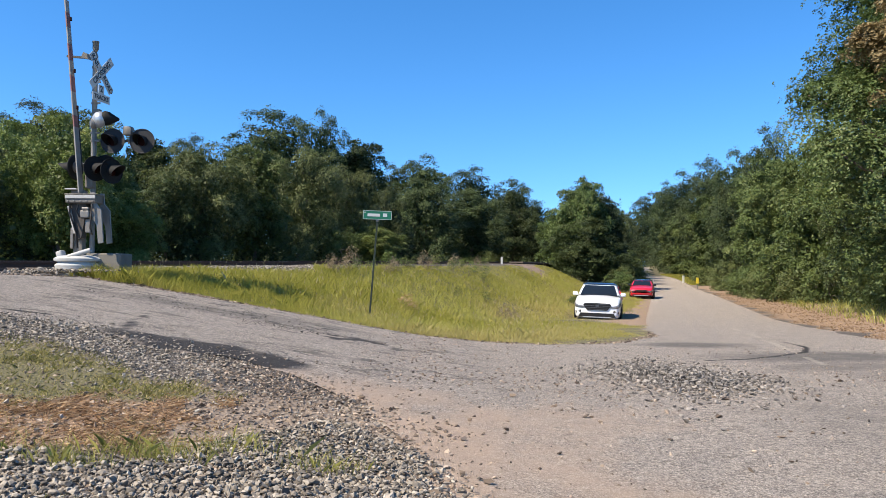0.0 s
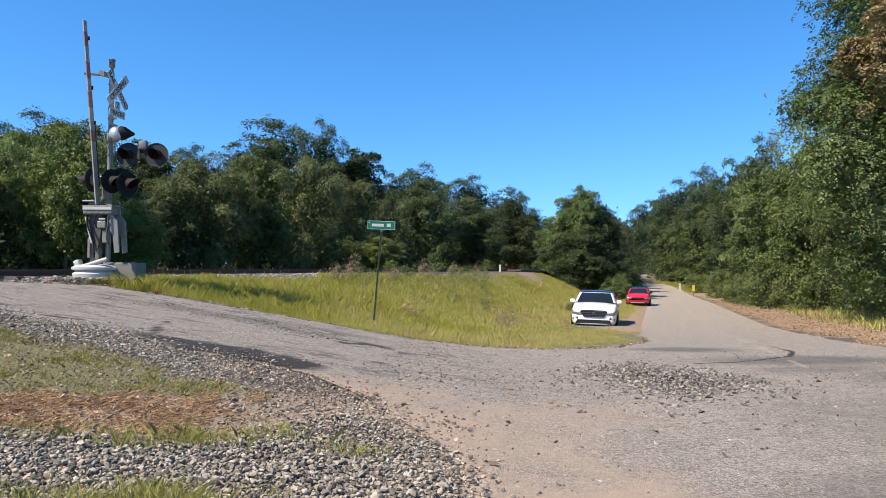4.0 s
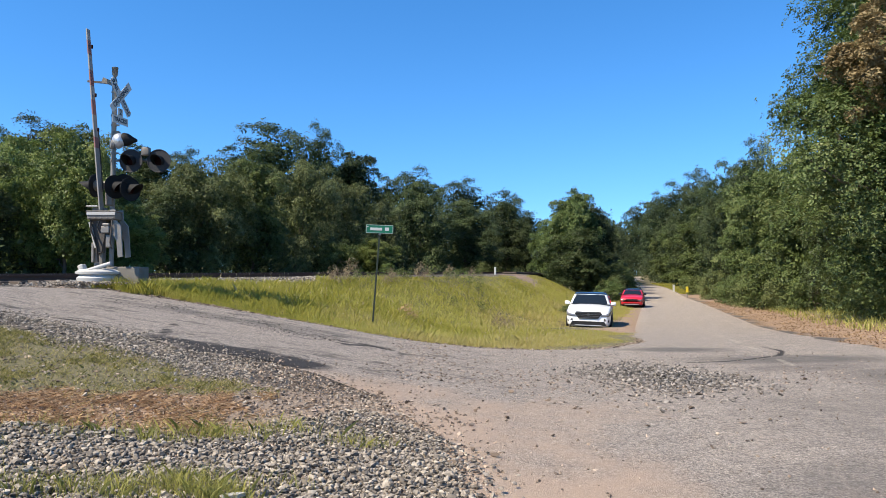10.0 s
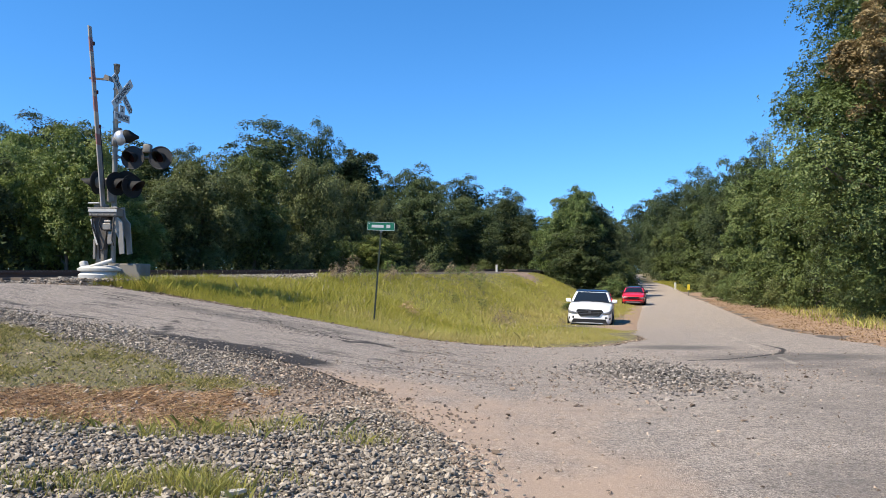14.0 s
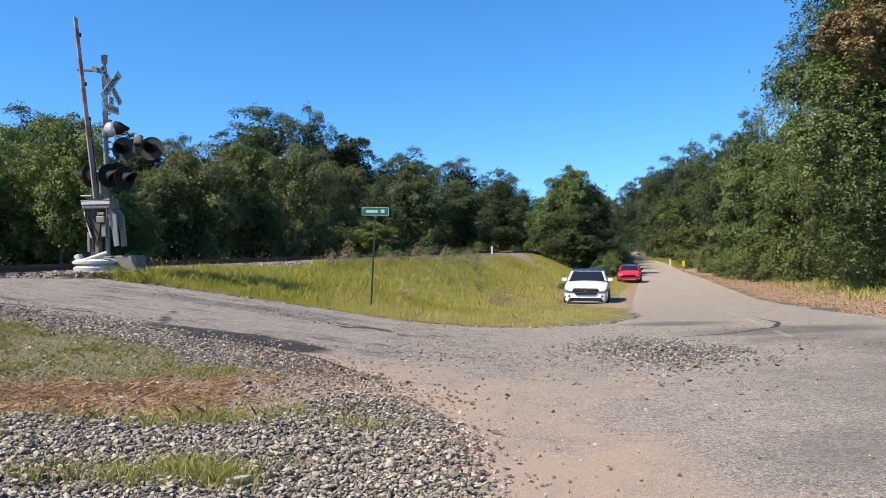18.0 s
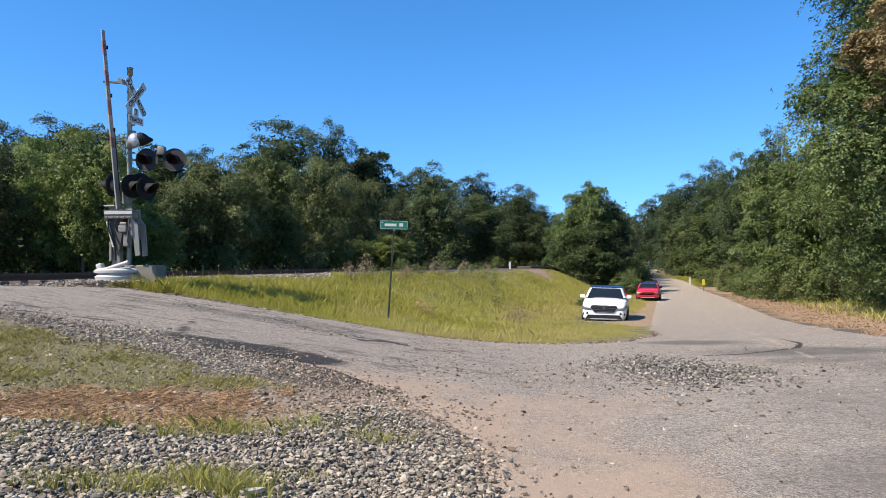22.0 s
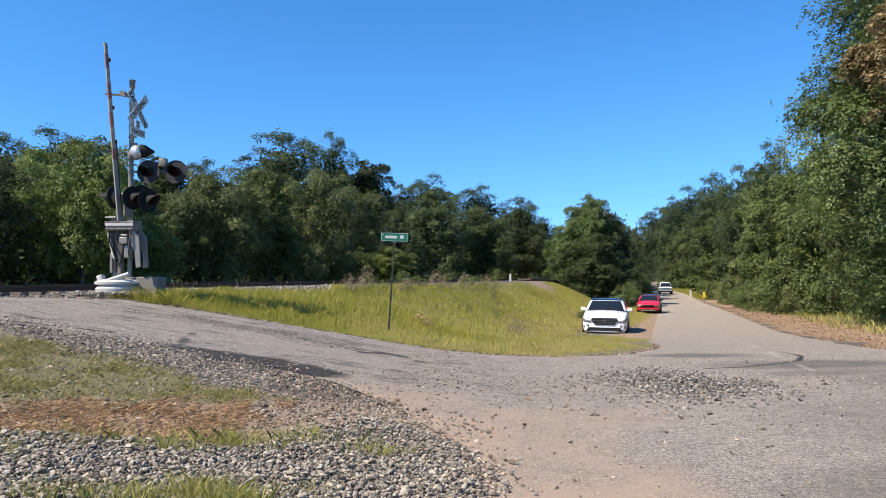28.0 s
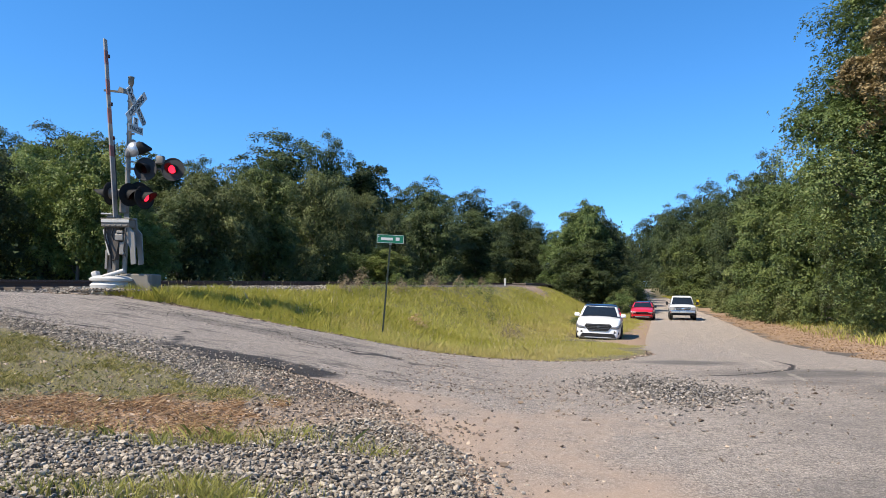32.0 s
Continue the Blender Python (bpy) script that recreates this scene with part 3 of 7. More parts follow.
def paving_layers(me, x, y):
    nz = smooth_noise(x, y, 1.3, 21) - 0.5
    t = np.clip(1.05 * (1 - smooth_step(-0.5, 2.7, x + 0.35 * (y - 7) + 1.8 * nz)) * (1 - smooth_step(8.6, 10.2, y)), 0, 1)
    t = np.maximum(t, 0.6 * blob(x, y, 1.2, 8.4, 1.6, 0.8, 0.5))
    dark = np.maximum(np.maximum(0.95 * blob(x, y, 7.2, 15.0, 2.4, 1.0, 0.2), blob(x, y, 5.5, 17.4, 1.3, 0.7)), 0.9 * blob(x, y, 8.0, 12.0, 1.8, 1.4, 0.3))
    dark = np.maximum(dark, np.maximum(0.6 * blob(x, y, 6.4, 9.3, 2.2, 1.3, 0.4), 0.6 * blob(x, y, 3.4, 5.8, 1.6, 0.8, 0.5)))
    dark = np.maximum(dark, np.maximum(0.75 * blob(x, y, -4.2, 14.6, 2.2, 0.7, 0.05), 0.7 * blob(x, y, -2.2, 15.3, 1.3, 0.5, -0.1)))
    dark = np.maximum(dark, np.maximum(0.7 * blob(x, y, 6.6, 13.4, 1.5, 0.6, 0.3), 0.75 * blob(x, y, 7.0, 10.8, 1.0, 0.9, 0.6)))
    patch = np.maximum(blob(x, y, -2.5, 9.84, 0.78, 0.55, -0.05), np.maximum(blob(x, y, -3.25, 9.92, 0.5, 0.28, -0.1), blob(x, y, -1.85, 9.8, 0.5, 0.46, 0.06)))
    skid = [(4.7, 14.2), (5.5, 14.5), (6.3, 15.1), (7.2, 15.9), (7.75, 17.0), (7.9, 18.3), (7.85, 19.6)]

    def off_line(pts):
        away = np.full(len(x), 9.0)
        for (ax, ay), (bx2, by2) in zip(pts, pts[1:]):
            k = np.clip(((x - ax) * (bx2 - ax) + (y - ay) * (by2 - ay)) / ((bx2 - ax) ** 2 + (by2 - ay) ** 2), 0, 1)
            away = np.minimum(away, np.hypot(x - ax - k * (bx2 - ax), y - ay - k * (by2 - ay)))
        return away
    # a thin dark crack, then the shade of the paving's broken lip painted on
    for pts, w in (([(-3.6, 9.8), (-3.65, 10.2), (-3.75, 10.7), (-3.95, 11.2), (-4.0, 11.7), (-4.2, 12.2)], 0.10), ([(-6.6, 9.6), (-5.9, 9.75), (-5.2, 10.02), (-4.6, 10.33)], 0.11)):
        patch = np.maximum(patch, 0.72 * np.clip(1.35 - off_line(pts) / w, 0, 1))
    holes = smooth_step(0.53, 0.63, 0.6 * smooth_noise(x, y, 1.9, 81) + 0.4 * smooth_noise(x, y, 5.3, 82)) * np.maximum(blob(x, y, -4.0, 14.4, 2.4, 1.1, 0.0), blob(x, y, -1.6, 13.6, 1.6, 0.7, -0.3))
    patch = np.clip(patch + 0.6 * (smooth_noise(x, y, 3.4, 84) - 0.45), 0, 1) * (patch > 0.02)
    patch = np.maximum(patch, 0.7 * holes)
    dark = np.maximum(dark, 0.5 * smooth_step(2.2, 4.6, x) * (1 - smooth_step(9.0, 11.0, y)))
    tyre = np.clip(1.5 - off_line(skid) / 0.08, 0, 1) * (1 - 0.4 * smooth_step(17.0, 19.0, y))
    patch = np.maximum(patch, 0.8 * tyre)
    line = np.clip(1.2 - np.abs(x - road_centre(y) + 0.02) / 0.09, 0, 1) * (y > 13.5) * (0.55 + 0.45 * (np.sin(y * 1.9) > -0.2))
    crack = np.clip((1 - smooth_step(-0.5, 2.5, x)) * 0.8 + 0.2, 0, 1) * smooth_step(9.5, 10, y)
    crack = crack + 0.9 * (blob(x, y, -3.8, 14.9, 1.9, 0.8, 0.1) + blob(x, y, -5.6, 15.3, 1.0, 0.9))
    for k, v in (("tan", t), ("dark", dark), ("patch", patch), ("line", line), ("cracked", crack)):
        float_layer(me, k, v)


me, vx, vy = sheet("road", RX, RY, pavement_level, lambda x, y: np.minimum(road_sd(x, y), 25.999 - y), M_ASPHALT)
paving_layers(me, vx, vy)
junction = tagged(new("road_junction", me), "bleached cracked asphalt junction with dusty edges, dark patches and painted lip shade", "road", kind="structure")
rows_y = axis_points([(26, 70, 0.5), (70, 140, 1.5), (140, 420, 4)])
cols = np.linspace(-1, 1, 25)
fy, fs = np.meshgrid(rows_y, cols, indexing="ij")
fx = road_centre(fy) + fs * 2.69
fi = np.arange(fx.size).reshape(fx.shape)
ff = np.stack([fi[:-1, :-1], fi[:-1, 1:], fi[1:, 1:], fi[1:, :-1]], -1).reshape(-1, 4)
me = raw_mesh("road", np.stack([fx.ravel(), fy.ravel(), land(fx, fy).ravel() + 0.0], -1), ff, M_ASPHALT, True)
fxr, fyr = fx.ravel(), fy.ravel()
float_layer(me, "tan", 0.5 * np.abs(fs.ravel()) ** 6)
float_layer(me, "line", np.clip(1.2 - np.abs(fs.ravel()) / 0.04, 0, 1) * 0.55)
for k in ("dark", "patch", "cracked"):
    float_layer(me, k, np.zeros(fx.size))
road = tagged(new("road", me), "narrow pale asphalt country road running into woods", "road", kind="structure")


# ---- plants ----
def leaf_cloud(rng, centres, normals, size, spread, per, flat=0.5, narrow=0.55, three=False, droop=0.3, tones=None):
    """Sprays of leaves, each a drooping disc about a centre: arrays of verts, faces and tones."""
    n = len(centres) * per
    nc = np.repeat(normals, per, 0)
    ta = np.cross(nc, np.repeat(rng.normal(0, 1, (len(centres), 3)), per, 0))
    ta /= np.linalg.norm(ta, axis=1, keepdims=True) + 1e-9
    tb = np.cross(nc, ta)
    ang, rad = rng.uniform(0, math.tau, (n, 1)), np.sqrt(rng.rand(n, 1)) * 2.1 * spread
    c = np.repeat(centres, per, 0) + ta * np.cos(ang) * rad + tb * np.sin(ang) * rad + nc * rng.normal(0, 0.3, (n, 1)) * spread
    c[:, 2] -= droop * rad[:, 0] ** 2 / (spread + 1e-6) * 0.5
    nn = nc * flat + rng.normal(0, 1, (n, 3)) * (1 - flat) + np.array([0, 0, 0.2])
    nn /= np.linalg.norm(nn, axis=1, keepdims=True) + 1e-9
    a = np.cross(nn, rng.normal(0, 1, (n, 3)))
    a /= np.linalg.norm(a, axis=1, keepdims=True) + 1e-9
    b = np.cross(nn, a)
    s = size * rng.uniform(0.55, 1.3, (n, 1))
    tone = rng.rand(n) if tones is None else np.repeat(tones, per) * 0.75 + 0.25 * rng.rand(n)
    if three:
        v = np.stack([c - a * s * 0.5, c + b * s * narrow * 0.55 + a * s * 0.2, c - b * s * narrow * 0.35 + a * s * 0.42], 1)
        return v.reshape(-1, 3), np.arange(n * 3).reshape(-1, 3), tone
    v = np.stack([c - a * s * 0.5, c + b * s * narrow * 0.5 + nn * s * 0.08, c + a * s * 0.5, c - b * s * narrow * 0.5 + nn * s * 0.08], 1)
    return v.reshape(-1, 3), np.arange(n * 4).reshape(-1, 4), tone


def crown(rng, lobes, clumps, per, size, spread, inner=0.24, subs=14, part_size=0.36, three=False, big=2.6, stray=0.06):
    """Sprays of leaves on bosses that sit on the lobes (x, y, z, rx, ry, rz), and large leaves inside, toned darker as
    the crown's inner shade.
    """
    lb = np.array(lobes, float)
    area = (lb[:, 3] * lb[:, 4] + lb[:, 3] * lb[:, 5] + lb[:, 4] * lb[:, 5])
    m = len(lb) * subs
    k = rng.choice(len(lb), m, p=area / area.sum())
    d = rng.normal(0, 1, (m, 3)) + np.array([0, 0, 0.25])
    d /= np.linalg.norm(d, axis=1, keepdims=True)
    bc = lb[k, :3] + d * lb[k, 3:] * rng.uniform(0.58, 1.0, (m, 1))
    br = lb[k, 3:] * part_size * rng.uniform(0.5, 1.25, (m, 1)) * np.array([1, 1, 0.8])
    deep = np.zeros(m, bool)
    for q in lb:
        deep |= (((bc - q[:3]) / q[3:]) ** 2).sum(1) < 0.28
    bc, br, bd = bc[~deep], br[~deep], d[~deep]
    boss_tone = rng.rand(len(bc))
    w = br[:, 0] ** 2
    k = rng.choice(len(bc), clumps, p=w / w.sum())
    d = rng.normal(0, 1, (clumps, 3)) + bd[k] * 0.8 + np.array([0, 0, 0.55])
    d /= np.linalg.norm(d, axis=1, keepdims=True)
    r = rng.uniform(0.2, 1.0, (clumps, 1)) ** 0.45
    out = rng.rand(clumps) < stray
    r[out] = rng.uniform(1.0, 1.35, (out.sum(), 1))
    c = bc[k] + d * br[k] * r
    low = c[:, 2] > 0.05
    c, d, k = c[low], d[low], k[low]
    nc = d * 0.7 + np.array([0, 0, 0.5]) + rng.normal(0, 0.28, d.shape)
    nc /= np.linalg.norm(nc, axis=1, keepdims=True)
    v, f, t = leaf_cloud(rng, c, nc, size, spread, per, 0.70, 0.62, three, 0.12, 0.45 * boss_tone[k] + 0.55 * rng.rand(len(c)))
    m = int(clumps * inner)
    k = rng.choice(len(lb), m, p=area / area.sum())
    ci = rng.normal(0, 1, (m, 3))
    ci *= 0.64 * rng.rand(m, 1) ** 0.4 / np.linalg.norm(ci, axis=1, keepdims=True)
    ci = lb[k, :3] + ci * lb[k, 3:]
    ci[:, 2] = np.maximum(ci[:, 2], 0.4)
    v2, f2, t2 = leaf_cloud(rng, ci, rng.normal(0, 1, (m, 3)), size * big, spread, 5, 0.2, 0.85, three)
    # inner leaves: shade of the crown's hollows put into a lower tone
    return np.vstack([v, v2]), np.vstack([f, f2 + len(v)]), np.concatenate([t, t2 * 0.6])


def limb(bm, rng, a, b, r0, r1, bends=4, seg=7, wander=0.25):
    pts = [Vector(a).lerp(Vector(b), i / bends) + Vector(rng.normal(0, 1, 3)) * wander * (0 < i < bends) for i in range(bends + 1)]
    for i in range(bends):
        tube(bm, pts[i], pts[i + 1], r0 + (r1 - r0) * i / bends, r0 + (r1 - r0) * (i + 1) / bends, seg, False)


def make_tree(name, seed, lobes, height, trunk_r, clumps, per, size, spread, material, label, category="tree", extra=None, three=True, inner=0.24, big=1.5, subs=14, part_size=0.36):
    rng = np.random.RandomState(seed)
    t = empty(name, pose(0, 0, 0), label, category, {"tree": "roadside trees", "bush": "roadside bushes"}.get(category, "weeds on the bank"))
    bm = bmesh.new()
    limb(bm, rng, (0, 0, -0.3), (rng.normal(0, 0.2), rng.normal(0, 0.2), height * 0.8), trunk_r, trunk_r * 0.25, 6, 9, trunk_r * 0.6)
    for x, y, z, *_ in lobes:
        limb(bm, rng, (0, 0, max(0.2, z * 0.45)), (x, y, z), trunk_r * 0.4, trunk_r * 0.08, 4, 6, 0.2)
    part("trunk", bm, M_BARK, t, "", 0)
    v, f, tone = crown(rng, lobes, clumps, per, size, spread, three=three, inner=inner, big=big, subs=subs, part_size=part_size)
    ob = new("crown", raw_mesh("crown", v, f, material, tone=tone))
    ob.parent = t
    if extra:
        m2, cl2, lob2 = extra
        v, f, tone = crown(rng, lob2, cl2, per, size * 1.15, spread, three=three, big=1.0)
        ob = new("dry_leaves", raw_mesh("dry_leaves", v, f, m2, tone=tone))
        ob.parent = t
        ob["label"] = "withered brown leaves"
    return t


def lobes_for(rng, h, w, low, n):
    """Lobes of a crown of height h and width w whose foliage starts at low."""
    out = []
    for i in range(n):
        t = (i + 0.5) / n
        z = low + (h - low) * (0.12 + 0.76 * t)
        k = (math.sin(math.pi * min(1, 0.26 + 0.62 * t)) ** 0.7) * w / 2
        a = i * 2.4 + rng.uniform(-0.5, 0.5)
        rr = rng.uniform(0.30, 0.46) * w * (0.75 + 0.25 * math.sin(math.pi * t))
        off = max(0.0, k - rr * 0.75) * rng.uniform(0.7, 1.15)
        out.append((math.cos(a) * off, math.sin(a) * off, z, rr, rr, min(rr * 0.85, z - low * 0.3)))
    return out


def build_trees():
    rng = np.random.RandomState(77)
    kinds = {}
    for i, (mtl, lab) in enumerate(((M_LEAF_DARK, "tall broad dark green tree at the wood's edge"), (M_LEAF_MID, "tall green tree with an uneven crown"), (M_LEAF_DARK, "tall slender dark green tree"))):
        h, w = ((20, 15), (19, 13), (19, 8))[i]
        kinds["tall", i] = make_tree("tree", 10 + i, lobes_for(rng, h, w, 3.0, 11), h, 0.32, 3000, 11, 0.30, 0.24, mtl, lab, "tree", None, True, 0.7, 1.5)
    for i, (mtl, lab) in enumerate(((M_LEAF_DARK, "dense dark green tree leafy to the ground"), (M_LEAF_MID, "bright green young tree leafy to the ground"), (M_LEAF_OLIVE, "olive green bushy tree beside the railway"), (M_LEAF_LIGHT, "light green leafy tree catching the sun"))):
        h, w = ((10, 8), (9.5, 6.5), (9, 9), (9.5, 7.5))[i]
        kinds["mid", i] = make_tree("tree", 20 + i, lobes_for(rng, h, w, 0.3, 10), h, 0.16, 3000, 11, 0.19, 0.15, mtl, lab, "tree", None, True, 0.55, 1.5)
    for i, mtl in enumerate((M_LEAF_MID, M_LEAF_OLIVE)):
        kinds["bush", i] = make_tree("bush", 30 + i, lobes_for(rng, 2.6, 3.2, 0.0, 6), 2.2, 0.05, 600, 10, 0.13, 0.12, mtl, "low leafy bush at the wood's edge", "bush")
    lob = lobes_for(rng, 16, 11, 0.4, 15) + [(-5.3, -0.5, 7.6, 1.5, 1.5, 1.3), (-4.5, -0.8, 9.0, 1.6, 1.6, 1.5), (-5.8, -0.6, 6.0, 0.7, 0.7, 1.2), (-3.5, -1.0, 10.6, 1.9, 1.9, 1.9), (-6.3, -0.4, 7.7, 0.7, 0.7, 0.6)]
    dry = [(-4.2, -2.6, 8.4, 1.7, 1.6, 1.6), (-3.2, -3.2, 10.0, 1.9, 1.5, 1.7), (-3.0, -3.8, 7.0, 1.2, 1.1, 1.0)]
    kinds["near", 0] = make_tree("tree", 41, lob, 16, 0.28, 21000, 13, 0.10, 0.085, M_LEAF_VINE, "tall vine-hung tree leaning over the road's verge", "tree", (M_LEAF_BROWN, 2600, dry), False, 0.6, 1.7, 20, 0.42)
    return kinds


KINDS = build_trees()
USED = set()


def plant(kind, i, x, y, s=1.0, sz=None, turn=0.0, sink=0.15, label=""):
    src = KINDS[kind, i]
    z = float(land(x, y)) - sink
    m = pose(x, y, z, 0, 0, turn)
    if (kind, i) in USED:
        ob = copy_thing(src, m)
    else:
        ob = src
        ob.matrix_basis = m
        USED.add((kind, i))
    ob.scale = (s, s, sz or s)
    if label:
        ob["label"] = label
    return ob


def along(u, d):
    """A point u across and d along the railway."""
    return TRACK_P[0] + TRACK_D[1] * u + TRACK_D[0] * d, TRACK_P[1] - TRACK_D[0] * u + TRACK_D[1] * d


SIZES = {("tall", 0): (20, 15), ("tall", 1): (19, 13), ("tall", 2): (19, 8), ("mid", 0): (10, 8), ("mid", 1): (9.5, 6.5), ("mid", 2): (9, 9), ("mid", 3): (9.5, 7.5), ("near", 0): (16, 11), ("bush", 0): (2.6, 3.2), ("bush", 1): (2.6, 3.2)}


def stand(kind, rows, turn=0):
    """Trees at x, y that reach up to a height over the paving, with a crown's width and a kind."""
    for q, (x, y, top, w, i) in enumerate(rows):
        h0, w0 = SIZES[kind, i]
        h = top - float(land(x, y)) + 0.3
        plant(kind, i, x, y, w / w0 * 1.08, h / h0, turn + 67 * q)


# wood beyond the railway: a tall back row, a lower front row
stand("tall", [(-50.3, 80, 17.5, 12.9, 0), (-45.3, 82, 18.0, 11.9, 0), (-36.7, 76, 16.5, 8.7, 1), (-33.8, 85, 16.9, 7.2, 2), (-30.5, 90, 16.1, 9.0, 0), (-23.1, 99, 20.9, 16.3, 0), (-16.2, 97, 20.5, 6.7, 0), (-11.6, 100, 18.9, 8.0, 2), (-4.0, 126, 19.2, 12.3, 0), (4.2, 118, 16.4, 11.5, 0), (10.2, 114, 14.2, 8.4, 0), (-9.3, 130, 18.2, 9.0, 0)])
# the tree at (-2.2, 84) has dark leaves in place of deep shade
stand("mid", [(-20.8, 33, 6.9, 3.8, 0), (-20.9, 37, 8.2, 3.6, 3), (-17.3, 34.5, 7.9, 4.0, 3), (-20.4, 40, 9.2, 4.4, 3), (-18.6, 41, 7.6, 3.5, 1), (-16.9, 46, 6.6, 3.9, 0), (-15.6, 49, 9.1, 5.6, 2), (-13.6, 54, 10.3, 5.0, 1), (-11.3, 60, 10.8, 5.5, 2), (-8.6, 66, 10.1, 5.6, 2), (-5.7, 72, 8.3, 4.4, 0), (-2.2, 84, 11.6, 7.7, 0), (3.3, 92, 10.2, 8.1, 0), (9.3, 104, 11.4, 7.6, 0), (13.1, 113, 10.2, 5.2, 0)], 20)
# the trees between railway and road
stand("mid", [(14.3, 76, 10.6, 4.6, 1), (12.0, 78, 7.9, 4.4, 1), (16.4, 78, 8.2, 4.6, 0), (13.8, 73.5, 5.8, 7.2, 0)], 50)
# two rows mostly hidden behind these, added to cast shade on the far road
for q, (y, k) in enumerate(((92, 0.36), (104, 0.42), (117, 0.48), (131, 0.54), (146, 0.6), (162, 0.64), (180, 0.66))):
    plant("tall", (0, 1)[q % 2], float(road_centre(y)) - 7.7, y, 0.42, k, 50 * q)
for q, (y, k) in enumerate(((104, 0.56), (113, 0.6), (124, 0.66), (136, 0.7))):
    plant("tall", (1, 0)[q % 2], float(road_centre(y)) - 12.0, y, 0.56, k, 80 * q)
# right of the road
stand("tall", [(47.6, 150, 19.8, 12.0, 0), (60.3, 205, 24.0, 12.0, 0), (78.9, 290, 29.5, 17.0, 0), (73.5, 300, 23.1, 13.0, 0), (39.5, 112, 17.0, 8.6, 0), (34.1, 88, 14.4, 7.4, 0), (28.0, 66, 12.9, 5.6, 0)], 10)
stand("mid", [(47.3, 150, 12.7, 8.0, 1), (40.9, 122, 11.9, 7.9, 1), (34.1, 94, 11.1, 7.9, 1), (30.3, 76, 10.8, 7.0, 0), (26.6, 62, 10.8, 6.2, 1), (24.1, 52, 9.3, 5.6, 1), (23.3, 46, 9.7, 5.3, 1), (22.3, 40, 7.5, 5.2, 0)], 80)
# the wood that closes the view at the road's far end
stand("tall", [(float(road_centre(440)) + off, 440 + abs(off), float(land(road_centre(440), 440)) + top, 13, k) for off, top, k in ((-17, 25, 0), (-8, 22, 1), (0, 24, 0), (8, 23, 1), (17, 26, 0))], 30)
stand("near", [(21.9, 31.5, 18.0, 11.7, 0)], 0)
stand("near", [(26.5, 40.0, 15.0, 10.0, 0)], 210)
rng = np.random.RandomState(5)
for y in list(np.arange(25, 60, 2.3)) + list(np.arange(60, 110, 5)):
    x = float(road_centre(y)) + interp(y, [(25, 8.6), (40, 8.4), (50, 5.6), (60, 4.8), (110, 4.5)]) + rng.uniform(0, 0.8)
    k = rng.uniform(0.6, 1.05)
    plant("bush", int(rng.rand() < 0.4), x, y, k, k * rng.uniform(0.8, 1.25), rng.uniform(0, 360))
for y in np.arange(66, 128, 4.0):
    k = rng.uniform(0.75, 1.2)
    plant("bush", int(rng.rand() < 0.4), float(road_centre(y)) - 4.6 - rng.uniform(0, 0.9), y, k, k * rng.uniform(0.9, 1.3), rng.uniform(0, 360), label="leafy green bush at the foot of the roadside trees")
for d in np.arange(32, 100, 5.5):
    x, y = along(-8.3 - rng.uniform(0, 1), d)
    k = rng.uniform(0.6, 1.0)
    plant("bush", int(rng.rand() < 0.5), x, y, k, k * rng.uniform(0.7, 1.3), rng.uniform(0, 360))
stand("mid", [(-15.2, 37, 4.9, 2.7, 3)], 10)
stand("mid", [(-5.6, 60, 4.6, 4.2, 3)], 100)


def stuff(name, v, f, material, label, category, tone=None):
    if tone is None:
        tone = np.random.RandomState(len(f) % 9973).rand(len(f))
    return tagged(new(name, raw_mesh(name, v, f, material, tone=tone)), label, category, kind="stuff")


